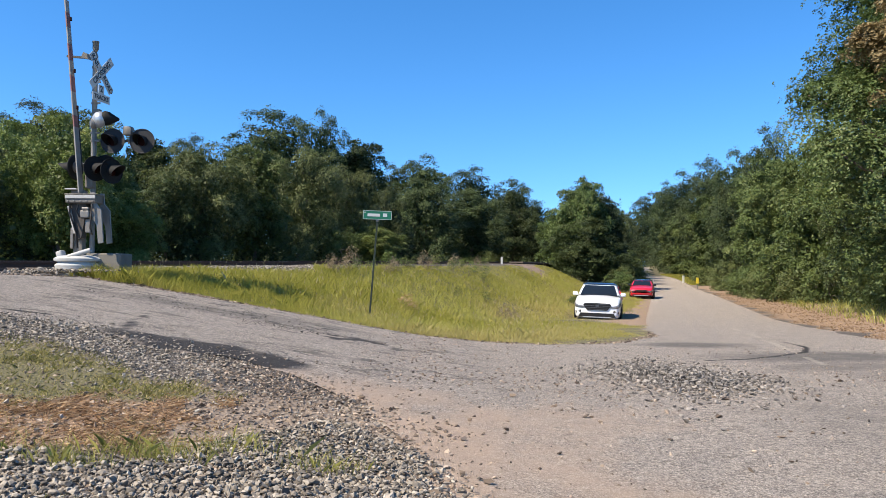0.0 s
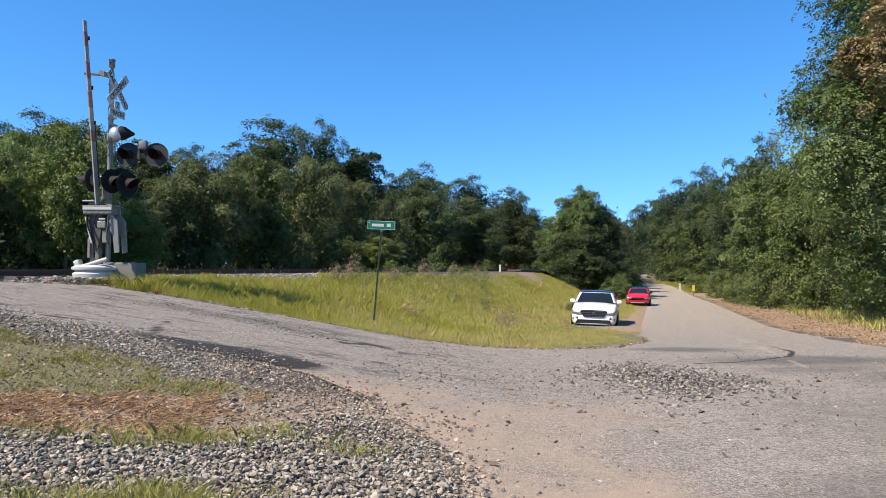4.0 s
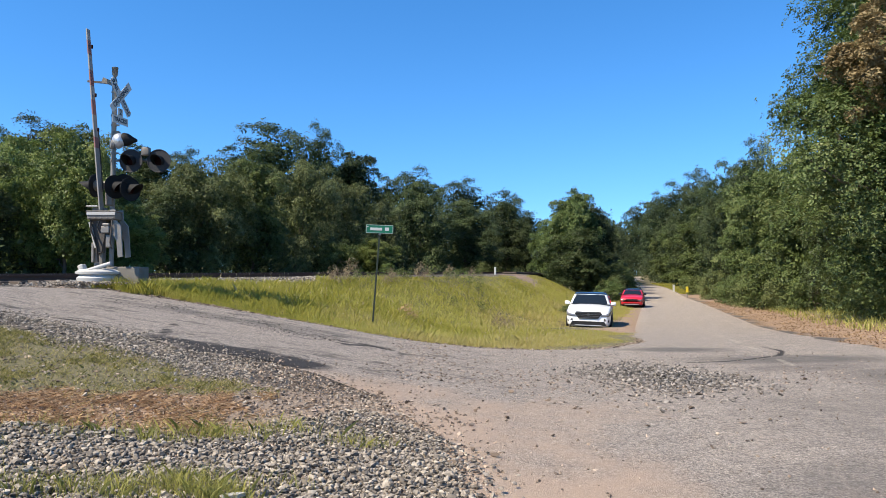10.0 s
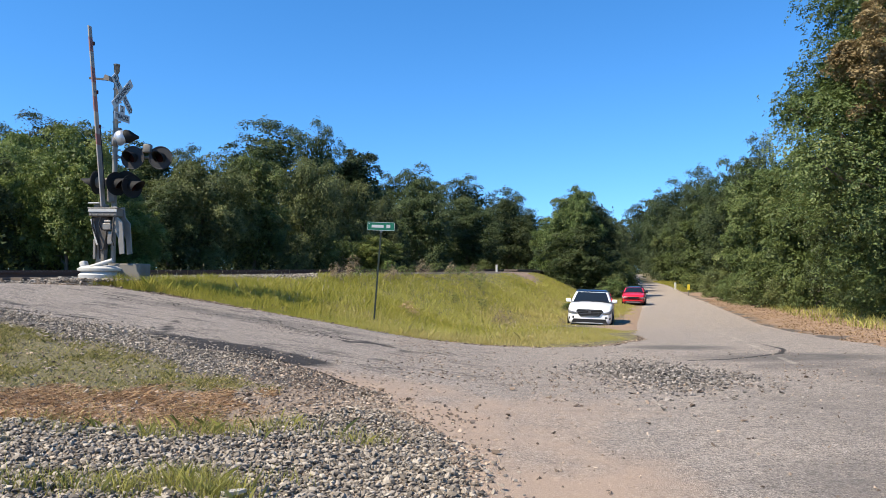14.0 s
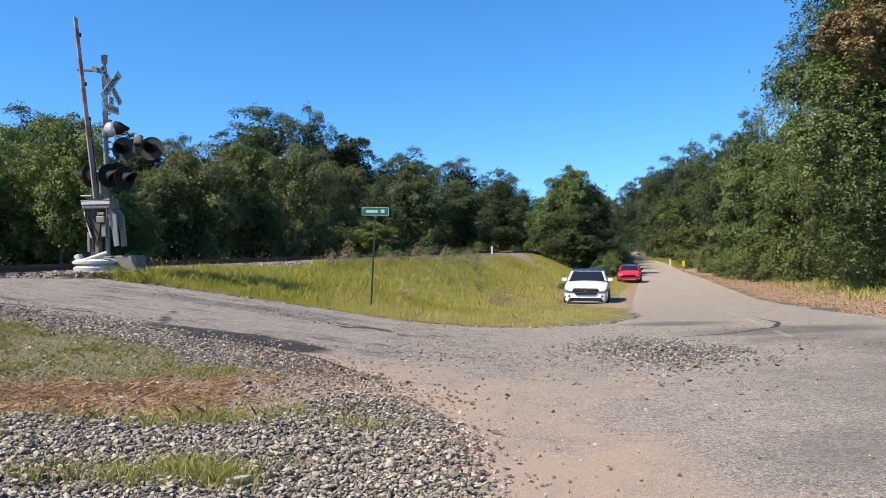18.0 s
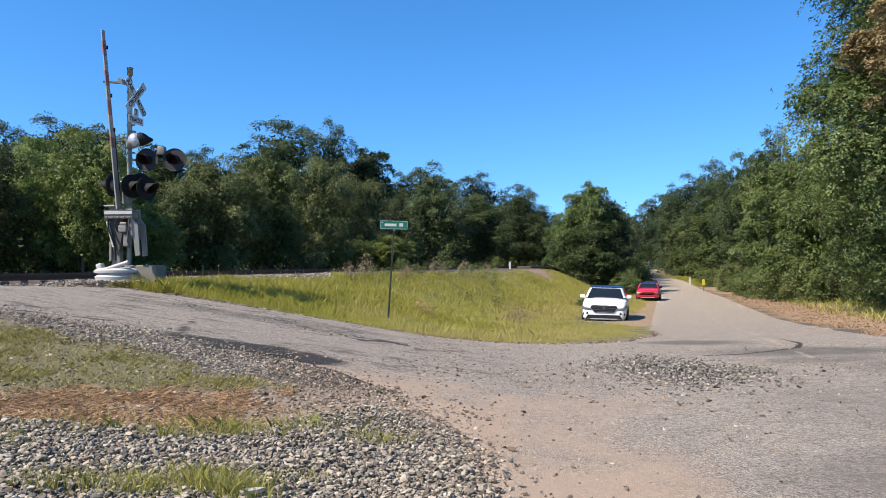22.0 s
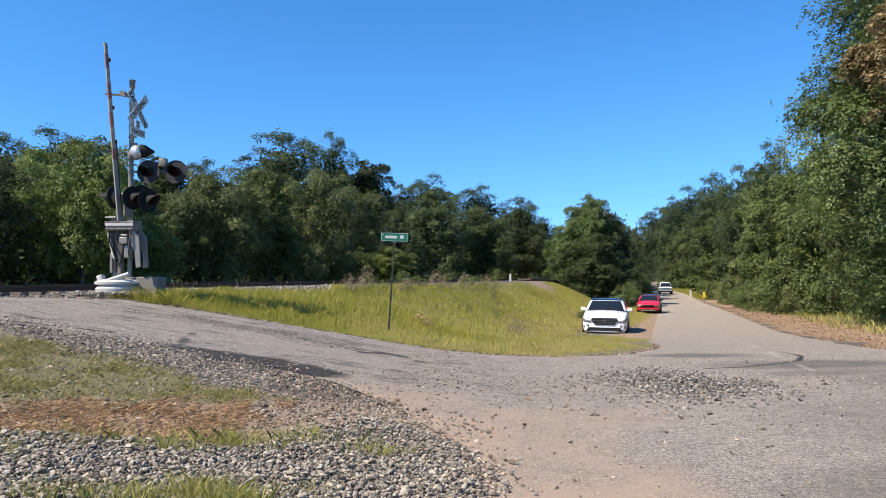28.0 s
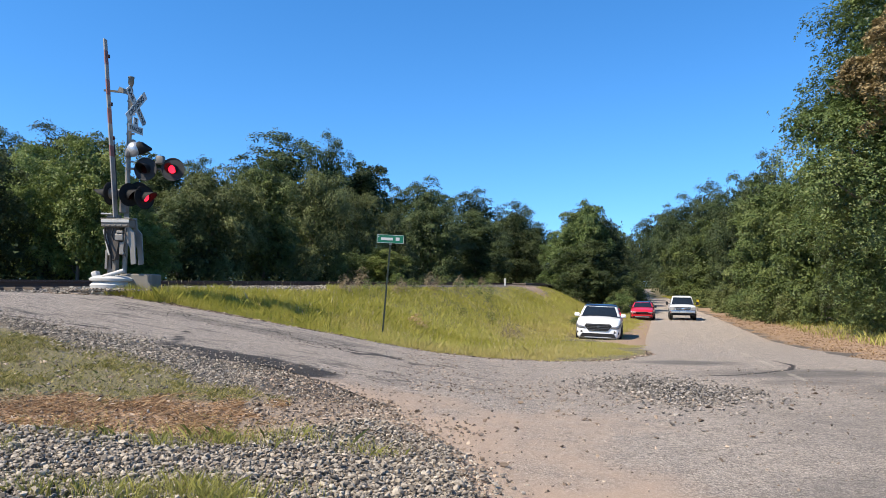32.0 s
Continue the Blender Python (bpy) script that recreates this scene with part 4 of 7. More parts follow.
def far_woods():
    """A closed wood behind the rows of trees, leafy from the ground up."""
    rng = np.random.RandomState(91)
    x, y, h = [], [], []
    for d in np.arange(-60, 260, 1.5):
        for u in (-31, -36):
            px, py = along(u + rng.normal(0, 1.2), d)
            x.append(px), y.append(py), h.append(9.0 + 1.5 * math.sin(d * 0.21) + rng.uniform(-1, 1))
    for py in np.arange(20, 300, 1.6):
        for off in (18, 23):
            x.append(float(road_centre(py)) + off + rng.normal(0, 1) + 0.02 * py), y.append(py), h.append(8.5 + 1.4 * math.sin(py * 0.17) + rng.uniform(-1, 1) + 0.01 * py)
    for py in np.arange(135, 300, 1.6):
        for off, top in ((-6.4, 7.5), (-8.2, 9.0), (6.0, 6.0), (8.5, 8.0)):
            if off < 0 or py > 160:
                x.append(float(road_centre(py)) + off + rng.normal(0, 0.5)), y.append(py), h.append(top + rng.uniform(-1, 1))
    for py in np.arange(96, 300, 1.8):
        x.append(float(road_centre(py)) - 10 + rng.normal(0, 0.8)), y.append(py), h.append(9.5 + rng.uniform(-1, 1))
    for px in np.arange(56, 130, 1.4):
        for row in (268, 276, 285, 293, 302, 311, 320):
            x.append(px + row * 0.02), y.append(row + rng.normal(0, 2)), h.append(12 + rng.uniform(-1, 2))
    x, y, h = np.array(x), np.array(y), np.array(h)
    per = 44
    n = len(x) * per
    cx, cy = np.repeat(x, per) + rng.normal(0, 1.0, n), np.repeat(y, per) + rng.normal(0, 1.0, n)
    cz = land(cx, cy) + np.repeat(h, per) * rng.uniform(0.02, 1.0, n) ** 1.4
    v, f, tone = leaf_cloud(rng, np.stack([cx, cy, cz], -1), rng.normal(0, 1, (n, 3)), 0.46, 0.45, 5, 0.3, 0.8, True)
    # tone cut to 0.7: the wood's deep shade is put into the leaf colour
    stuff("far_woods", v, f, M_LEAF_DARK, "dense dark green woods, deepened with painted shade, behind the railway and road", "woods", tone * 0.7)
    # brush under the trees, closing the wood to the ground; its lowered tone paints their shade
    d, u = np.repeat(np.arange(-70, 170, 0.5), 3), np.tile([-13.0, -19.0, -27.0], 480)
    bx_, by_ = along(u + rng.normal(0, 0.8, len(u)), d)
    cx, cy = np.repeat(bx_, 26) + rng.normal(0, 0.6, len(u) * 26), np.repeat(by_, 26) + rng.normal(0, 0.6, len(u) * 26)
    cz = land(cx, cy) + rng.rand(len(cx)) ** 1.3 * (2.6 + 0.8 * np.sin(cy * 0.5))
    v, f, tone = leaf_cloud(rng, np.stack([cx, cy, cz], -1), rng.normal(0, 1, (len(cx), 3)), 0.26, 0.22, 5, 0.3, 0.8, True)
    stuff("undergrowth", v, f, M_LEAF_DARK, "leafy undergrowth with shade toned in beneath the trackside trees", "undergrowth", tone * 0.8)


# ---- grass, weeds and stones ----
def blades(rng, x, y, z, height, width, lean=0.35):
    n = len(x)
    a = rng.uniform(0, math.tau, n)
    h = height * rng.uniform(0.5, 1.3, n)
    lx, ly = rng.normal(0, lean, n) * h, rng.normal(0, lean, n) * h
    cx, cy = np.cos(a) * width * 0.5, np.sin(a) * width * 0.5
    base = np.stack([x, y, z - 0.03], -1)
    side = np.stack([cx, cy, np.zeros(n)], -1)
    mid = base + np.stack([lx * 0.35, ly * 0.35, h * 0.6], -1)
    tip = base + np.stack([lx, ly, h], -1)
    v = np.stack([base - side, base + side, mid + side * 0.8, tip, mid - side * 0.8], 1)
    return v.reshape(-1, 3), np.arange(n * 5).reshape(-1, 5)


far_woods()


def grow_meadow():
    rng = np.random.RandomState(31)
    y = 16.8 + (rng.rand(1150000) ** 1.7) * 62
    x = -13 + rng.rand(len(y)) * 34
    u = track_u(x, y)
    nz = smooth_noise(x, y, 0.45, 41)
    edge = -road_sd(x, y) + 0.35 * (smooth_noise(x, y, 1.6, 6) - 0.5)
    dirt = np.clip(road_sd(x, y) + 1.5 + 1.2 * (nz - 0.5), 0, 1) * (y > 26.5)
    ok = (edge > 0.05) & (u > 4.3 + 0.8 * smooth_step(20.6, 21.6, y) * (1 - smooth_step(25.0, 27.0, y)) - 0.35 * (y < 20) + (0.7 - 0.3 * (y < 20)) * nz + 0.3 * smooth_step(40, 52, y)) & (x < road_centre(y)) & (rng.rand(len(y)) > dirt * 0.97) & (np.hypot((x - 6.4) / 2.0, (y - 57.5) / 4.5) > (0.75 + 0.7 * (nz - 0.5)) * rng.rand(len(y)) ** 0.3)
    x, y, u, nz, edge = x[ok], y[ok], u[ok], nz[ok], edge[ok]
    keep = rng.rand(len(x)) < 0.6 + 0.4 * (y < 26)
    x, y, u, nz, edge = x[keep], y[keep], u[keep], nz[keep], edge[keep]
    z = ground_level(x, y)
    tall = 0.10 + 0.15 * smooth_step(0.1, 1.6, edge) + 0.14 * (nz - 0.3) - 0.07 * smooth_step(1.0, 4.0, x) * (y < 36)
    tall = np.maximum(tall * (1 - 0.6 * (1 - smooth_step(5.0, 8.0, u)) * smooth_step(30, 40, y)), 0.05)
    green = (smooth_noise(x, y, 0.22, 51) + 0.35 * (1 - smooth_step(7.0, 10.5, u)) + 0.3 * (x < -3) - 0.15 * (u > 13) + rng.normal(0, 0.15, len(x))) > 0.72
    wid = 0.0065 + 0.0004 * (y - 17)
    dry = ~green & ((smooth_noise(x, y, 0.35, 53) + rng.normal(0, 0.22, len(x)) + 0.30 * smooth_step(5.5, 8.5, u) * (1 - smooth_step(5.0, 8.0, edge)) * smooth_step(-5.5, -3.0, x)) > 0.83)
    tall = tall + 0.16 * np.exp(-((x + 7.2) / 0.9) ** 2 - ((y - 17.5) / 0.5) ** 2) + 0.14 * np.exp(-((x + 6.6) / 0.8) ** 2 - ((y - 17.5) / 0.5) ** 2)
    near_car = np.exp(-((x - 6.2) / 2.0) ** 2 - ((y - 29.8) / 2.6) ** 2)
    tall = tall * (1 - 0.8 * near_car)
    green = green & ~dry
    lump = smooth_noise(x, y, 2.6, 58)
    tone = np.clip(0.34 * lump + 0.26 * smooth_noise(x, y, 7.0, 59) + 0.3 * rng.rand(len(x)) + 0.1, 0, 1)
    tuft = 0.7 + 0.5 * smooth_noise(x, y, 3.7, 60)
    for mask, mtl, lab in ((dry, M_GRASS_DRY, "dry straw-coloured grass among the meadow"), (~green & ~dry, M_GRASS, "tall yellowing meadow grass on the bank"), (green, M_GRASS_GREEN, "greener tall grass on the railway bank")):
        v, f = blades(rng, x[mask], y[mask], z[mask], tall[mask] * 0.75 * tuft[mask], wid[mask], 0.42)
        stuff("meadow_grass", v, f, mtl, lab, "grass", tone[mask])
    # seed heads on stalks above the blades
    pick = np.flatnonzero((rng.rand(len(x)) < 0.008) & (edge > 0.8) & (smooth_noise(x, y, 0.5, 57) > 0.35))
    sx, sy, top = x[pick], y[pick], tall[pick] * rng.uniform(0.9, 1.3, len(pick)) + 0.02
    v, f = blades(rng, sx, sy, z[pick], top, 0.004 + 0.0003 * (sy - 17), 0.12)
    stuff("grass_stalks", v, f, M_GRASS_DRY, "thin dry stalks standing above the meadow", "grass")
    c = v.reshape(-1, 5, 3)[:, 3]
    way = rng.normal(0, 1, (len(c), 3)) * np.array([1, 1, 0.15])
    way /= np.linalg.norm(way, axis=1, keepdims=True)
    side = np.stack([-way[:, 1], way[:, 0], np.zeros(len(c))], -1) * (0.006 + 0.0003 * (sy - 17))[:, None]
    tip = np.array([0, 0, 1.0]) * rng.uniform(0.03, 0.06, (len(c), 1)) + way * 0.02
    v = np.stack([c - tip, c + side, c + tip, c - side], 1).reshape(-1, 3)
    stuff("seed_heads", v, np.arange(len(v)).reshape(-1, 4), M_SEED, "tan seed heads above the meadow grass", "grass", 0.4 + 0.6 * rng.rand(len(c)))


def grow_clearing():
    """A sunlit strip of grass beside the far road."""
    rng = np.random.RandomState(37)
    y = rng.uniform(92, 165, 26000)
    x = road_centre(y) + rng.uniform(2.9, 7.5, 26000)
    v, f = blades(rng, x, y, land(x, y), 0.28, 0.07, 0.3)
    stuff("verge_grass", v, f, M_GRASS_GREEN, "pale grass strip beside the far road", "grass")


grow_meadow()
grow_clearing()


def grow_near():
    rng = np.random.RandomState(32)
    x, y = rng.uniform(-7.0, 0.0, 560000), rng.uniform(5.2, 9.0, 560000)
    g = zones(x, y)
    clump = smooth_noise(x, y, 1.9, 61)
    ok = rng.rand(len(x)) < np.clip(0.5 * g["grass"] + 0.06 * g["brown"] * (clump > 0.55), 0, 1) * (0.15 + 0.85 * smooth_step(0.3, 0.6, 0.6 * clump + 0.4 * smooth_noise(x, y, 6.0, 62)))
    x1, y1 = x[ok], y[ok]
    v, f = blades(rng, x1, y1, ground_level(x1, y1), 0.058, 0.0048, 0.6)
    stuff("verge_grass", v, f, M_GRASS_LOW, "short patchy dry grass beside the gravel", "grass")
    ok = rng.rand(len(x)) < g["brown"] * (0.14 + 0.3 * smooth_step(0.15, 0.65, smooth_noise(x, y, 3.1, 66)))
    x1, y1 = x[ok], y[ok]
    v, f = blades(rng, x1, y1, ground_level(x1, y1) + 0.02, 0.03, 0.007, 2.0)
    stuff("dead_grass", v, f, M_LEAF_DEAD, "dead rust-brown grass and leaf litter", "grass")
    # weeds that stand in the stones
    cx, cy, n = [], [], 0
    for _ in range(6):
        px, py = rng.uniform(-4.2, -0.4), rng.uniform(4.3, 7.2)
        if smooth_noise(np.array([px]), np.array([py]), 0.8, 63)[0] < 0.42:
            continue
        k = rng.randint(25, 110)
        r = rng.uniform(0.08, 0.28)
        cx.append(px + rng.normal(0, r, k)), cy.append(py + rng.normal(0, r * 0.6, k))
    for px, py, r, k in ((-2.1, 5.9, 0.13, 110), (-1.68, 6.2, 0.15, 150), (-1.3, 6.45, 0.2, 140), (-1.9, 6.25, 0.12, 40), (-1.85, 4.78, 0.15, 200), (-1.5, 4.95, 0.16, 330), (-1.25, 4.8, 0.11, 260), (-2.3, 4.75, 0.16, 130), (-2.9, 5.9, 0.2, 60), (-1.55, 5.0, 0.14, 60), (-2.5, 6.05, 0.3, 60)):
        cx.append(px + rng.normal(0, r, k)), cy.append(py + (0.12 if py > 5.1 else -0.04) + rng.normal(0, r * 0.6, k))
    x1, y1 = np.concatenate(cx), np.concatenate(cy)
    x1, y1 = np.tile(x1, 2) + rng.normal(0, 0.02, 2 * len(x1)), np.tile(y1, 2) + rng.normal(0, 0.02, 2 * len(y1))
    v, f = blades(rng, x1, y1, ground_level(x1, y1) + 0.015, 0.13, 0.0036, 0.5)
    stuff("weeds", v, f, M_WEED, "green weeds growing through the coarse gravel", "weeds")
    # dead leaves on the far verge
    x, y = rng.uniform(4, 30, 150000), rng.uniform(14, 70, 150000)
    g = zones(x, y)["brown"]
    ok = (rng.rand(len(x)) < g * 0.85) & (road_sd(x, y) < 0) & (x > road_centre(y))
    x1, y1 = x[ok], y[ok]
    c = np.stack([x1, y1, ground_level(x1, y1) + 0.015], -1)
    v, f, _ = leaf_cloud(rng, c, np.tile([0, 0, 1.0], (len(c), 1)), 0.08, 0.03, 1, 0.62)
    stuff("leaf_litter", v, f, M_LITTER, "fallen dry leaves along the road's verge", "leaves")
    ok = (rng.rand(len(x)) < 0.16) & (x - road_centre(y) > 5.3) & (x - road_centre(y) < 8.5)
    x1, y1 = x[ok], y[ok]
    v, f = blades(rng, x1, y1, ground_level(x1, y1), 0.32, 0.03, 0.4)
    stuff("verge_grass", v, f, M_WEED, "green weeds at the foot of the wood", "weeds")


grow_near()
ICO = [(0, 0, 1)] + [(0.894 * math.cos(i * math.tau / 5), 0.894 * math.sin(i * math.tau / 5), 0.447) for i in range(5)] + [(0.894 * math.cos((i + 0.5) * math.tau / 5), 0.894 * math.sin((i + 0.5) * math.tau / 5), -0.447) for i in range(5)] + [(0, 0, -1)]
ICO_F = [(0, 1 + i, 1 + (i + 1) % 5) for i in range(5)] + [(1 + i, 6 + i, 1 + (i + 1) % 5) for i in range(5)] + [(1 + (i + 1) % 5, 6 + i, 6 + (i + 1) % 5) for i in range(5)] + [(11, 6 + (i + 1) % 5, 6 + i) for i in range(5)]


OCT = [(1, 0, 0), (0, 1, 0), (-1, 0, 0), (0, -1, 0), (0, 0, 1), (0, 0, -1)]
OCT_F = [(0, 1, 4), (1, 2, 4), (2, 3, 4), (3, 0, 4), (1, 0, 5), (2, 1, 5), (3, 2, 5), (0, 3, 5)]


def stones(rng, x, y, z, r, small=False):
    """Broken stones of many shapes: one mesh's verts and triangles."""
    n = len(x)
    base, tris = (OCT, OCT_F) if small else (ICO, ICO_F)
    b = np.array(base, float)[None] * rng.uniform(0.5, 1.35, (n, len(base), 1))
    if small:
        b = b + rng.normal(0, 0.25, b.shape)
    b = b * rng.uniform(0.55, 1.3, (n, 1, 3)) * np.array([1.1, 1, 0.62])
    a, t = rng.uniform(0, math.tau, n), rng.normal(0, 0.5, n)
    c, s = np.cos(a)[:, None], np.sin(a)[:, None]
    ct, st = np.cos(t)[:, None], np.sin(t)[:, None]
    bx_, by_, bz_ = b[..., 0], b[..., 1] * ct - b[..., 2] * st, b[..., 1] * st + b[..., 2] * ct
    v = np.stack([bx_ * c - by_ * s, bx_ * s + by_ * c, bz_], -1) * r[:, None, None] + np.stack([x, y, z], -1)[:, None]
    f = np.array(tris)[None] + (np.arange(n) * len(base))[:, None, None]
    return v.reshape(-1, 3), f.reshape(-1, 3)


def top_level(x, y):
    return np.where(road_sd(x, y) > 0, pavement_level(x, y), ground_level(x, y))


def lay_stones():
    rng = np.random.RandomState(33)
    x, y = rng.uniform(-4.6, 0.9, 90000), rng.uniform(4.0, 8.6, 90000)
    g = zones(x, y)
    reach = interp(x, [(-6.5, 5.4), (-3.4, 6.02), (-2.5, 6.2), (-1.75, 6.4), (-1.3, 6.85), (-0.76, 7.45), (-0.4, 7.25), (0.3, 6.4)]) + 0.04 + 0.45 * (smooth_noise(x, y, 1.6, 71) - 0.5)
    ok = (rng.rand(len(x)) < np.where(y < reach, 0.88, 0.008)) & (rng.rand(len(x)) < np.exp(-11.0 * np.maximum(road_sd(x, y), 0)))
    x1, y1 = x[ok], y[ok]
    r = rng.uniform(0.008, 0.0185, len(x1)) * rng.choice([1, 1, 1.4], len(x1))
    z1 = top_level(x1, y1) + r * (0.1 + 1.7 * rng.rand(len(r)) ** 1.3)
    for pick, small in ((y1 < 6.1, False), (y1 >= 6.1, True)):
        v, f = stones(rng, x1[pick], y1[pick], z1[pick], r[pick], small)
        stuff("ballast", v, f, M_STONE, "coarse grey broken stone at the roadside", "gravel")
    x, y = rng.uniform(-8.0, 2.2, 230000), rng.uniform(4.2, 10.6, 230000)
    g = zones(x, y)
    w = g["gravel"] * 0.17 + 0.22 * g["gravel"] * (y > 7.6) * (x < -2) + (1 - 0.96 * g["grass"]) * (1 - 0.6 * g["brown"]) * 0.18 + 0.05 * (x < 0.5)
    w = np.maximum(w, 0.3 * np.exp(-(road_sd(x, y) / 0.12) ** 2) * (x < 0) * (y > 8.4))
    w = w + 0.14 * np.exp(-(road_sd(x, y) / 0.3) ** 2) * (y < 8.6) * (x < 0.7)
    w = w * (y > 5.0)
    sd = road_sd(x, y)
    w = w * np.where(sd > 0, np.exp(-sd * 3.5) * 0.3, 1.0)
    ok = rng.rand(len(x)) < w
    x1, y1 = x[ok], y[ok]
    r = rng.uniform(0.006, 0.016, len(x1)) * rng.choice([1, 1, 1, 1.6], len(x1))
    z1 = top_level(x1, y1) + r * 0.3
    grey = (y1 > 7.9 - 0.25 * (x1 + 3)) & (rng.rand(len(x1)) < 1 - 0.8 * smooth_step(-2.6, -1.4, x1))
    for pick, mtl, lab in ((grey, M_STONE, "grey crushed stone along the broken asphalt edge"), (~grey, M_STONE_TAN, "fine brown and grey gravel spilt at the road's edge")):
        v, f = stones(rng, x1[pick], y1[pick], z1[pick], r[pick], True)
        stuff("gravel", v, f, mtl, lab, "gravel")
    # the spilt heap on the junction
    n = 8000
    t, o = rng.normal(0, 0.5, n) * rng.choice([0.6, 1.2], n), rng.normal(0, 0.5, n) * rng.choice([0.6, 1.3], n)
    x1, y1 = 3.45 + 1.0 * t + 0.25 * o, 11.95 - 0.55 * t + 1.45 * o
    d = np.hypot(t, o)
    r = rng.uniform(0.008, 0.034, n)
    v, f = stones(rng, x1, y1, pavement_level(x1, y1) + r * 0.35 + 0.12 * np.exp(-d * d * 3) * rng.rand(n), r, True)
    stuff("gravel_heap", v, f, M_STONE_DUSTY, "spilt heap of loose gravel on the asphalt", "gravel")
    # loose pebbles over the junction
    x, y = rng.uniform(-1, 9, 26000), rng.uniform(4.5, 17, 26000)
    dens = 0.05 + 0.5 * np.exp(-(((x - 1.9) / 2.0) ** 2 + ((y - 10.9) / 1.3) ** 2)) + 0.25 * np.exp(-((x + 0.2) / 0.8) ** 2)
    dens = dens + 0.3 * np.exp(-(((x - 6.2) / 1.2) ** 2 + ((y - 12.3) / 1.0) ** 2))
    ok = (rng.rand(len(x)) < dens) & (road_sd(x, y) > 0)
    x1, y1 = x[ok], y[ok]
    r = rng.uniform(0.005, 0.022, len(x1))
    v, f = stones(rng, x1, y1, pavement_level(x1, y1) + r * 0.35, r, True)
    stuff("pebbles", v, f, M_STONE_TAN, "loose pebbles scattered over dusty asphalt", "gravel")
    # gravel at the crossing and along the rails
    d, u = rng.uniform(-7, 16, 14000), rng.uniform(-3, 5.4, 14000)
    x1, y1 = TRACK_P[0] + TRACK_D[1] * u + TRACK_D[0] * d, TRACK_P[1] - TRACK_D[0] * u + TRACK_D[1] * d
    ok = (road_sd(x1, y1) < 0) & (y1 > 16) & (rng.rand(len(d)) < 0.5)
    x1, y1 = x1[ok], y1[ok]
    r = rng.uniform(0.025, 0.05, len(x1))
    v, f = stones(rng, x1, y1, ground_level(x1, y1) + r * 0.3, r)
    stuff("ballast", v, f, M_STONE, "grey railway ballast round the sleepers", "gravel")
    x1, y1 = rng.normal(-8.0, 0.45, 500), rng.normal(17.35, 0.12, 500)
    r = rng.uniform(0.02, 0.04, 500)
    v, f = stones(rng, x1, y1, 1.38 + rng.uniform(-0.02, 0.05, 500) + r * 0.2, r)
    stuff("ballast", v, f, M_STONE, "grey ballast heaped at the signal's footing", "gravel")
    x1, y1 = rng.uniform(-9.2, 7.5, 30000), rng.uniform(16.6, 21.5, 30000)
    sd = road_sd(x1, y1)
    ok = (np.abs(sd + 0.02) < 0.14) & (rng.rand(len(x1)) < np.where(x1 < -3, 0.9, 0.35))
    x1, y1 = x1[ok], y1[ok]
    r = rng.uniform(0.012, 0.035, len(x1))
    v, f = stones(rng, x1, y1, top_level(x1, y1) + r * 0.4, r, True)
    stuff("gravel", v, f, M_STONE_TAN, "line of loose gravel between asphalt and grass", "gravel")
    # chips of broken asphalt where the paving has worn through
    n = 1500
    k = rng.rand(n) < 0.6
    x1 = np.where(k, rng.normal(-4.4, 1.3, n), rng.normal(-2.4, 1.0, n))
    y1 = np.where(k, rng.normal(14.7, 0.55, n), rng.normal(13.9, 0.4, n)) - 0.12 * (x1 + 3.5)
    ok = (smooth_noise(x1, y1, 1.4, 83) > 0.45) & (road_sd(x1, y1) > 0.1)
    x1, y1 = x1[ok], y1[ok]
    r = rng.uniform(0.008, 0.026, len(x1))
    v, f = stones(rng, x1, y1, pavement_level(x1, y1) - r * 0.15, r, True)
    stuff("asphalt_chips", v, f, M_CHIP, "dark crumbled asphalt chips on worn paving", "rubble")
    # larger single stones
    spots = [(0.36, 7.4), (1.58, 8.7), (2.17, 7.87), (-0.83, 7.65), (0.55, 8.8), (0.95, 9.6), (2.5, 9.1), (1.25, 10.4), (2.95, 8.9), (0.1, 8.1), (0.5, 6.3), (1.1, 7.2), (-0.3, 6.9), (3.4, 9.9), (2.0, 9.75), (-0.6, 8.6), (0.75, 7.9), (4.6, 10.2), (5.6, 11.6), (3.0, 10.8), (0.15, 6.0), (1.9, 11.0)]
    spots += [(float(px), float(py)) for px, py in zip(rng.uniform(-0.4, 5.5, 46), 6.0 + 6.5 * rng.rand(46) ** 0.7)]
    meshes = []
    for i in range(5):
        v, f = stones(rng, np.zeros(1), np.zeros(1), np.zeros(1), np.ones(1))
        meshes.append(raw_mesh("stone", v, f, M_STONE_TAN))
    for i, (px, py) in enumerate(spots):
        k = rng.uniform(0.02, 0.04) if i < 22 else rng.uniform(0.013, 0.027)
        ob = new("stone", meshes[i % 5])
        ob.matrix_world = pose(px, py, float(top_level(np.array([px]), np.array([py]))[0]) + k * 0.4, 0, 0, rng.uniform(0, 360))
        ob.scale = (k, k, k)
        tagged(ob, "loose fist-sized grey-brown stone on dusty asphalt", "stone", "loose stones")


lay_stones()
bm = bmesh.new()
slab(bm, [(-0.16, -0.03), (-0.05, -0.06), (0.12, -0.04), (0.19, 0.01), (0.08, 0.06), (-0.12, 0.05)], 0.05, Matrix.Rotation(radians(90), 4, "X"))
ob = part("broken_slab", bm, stone_material("pale_slab", [(0.0, (0.34, 0.32, 0.28)), (1.0, (0.42, 0.40, 0.36))]))
ob.matrix_world = pose(-1.16, 4.72, float(land(-1.16, 4.72)) + 0.06, 4, -3, 20)
ob.scale = (0.42, 0.42, 0.42)
tagged(ob, "flat pale piece of broken concrete among gravel", "stone")


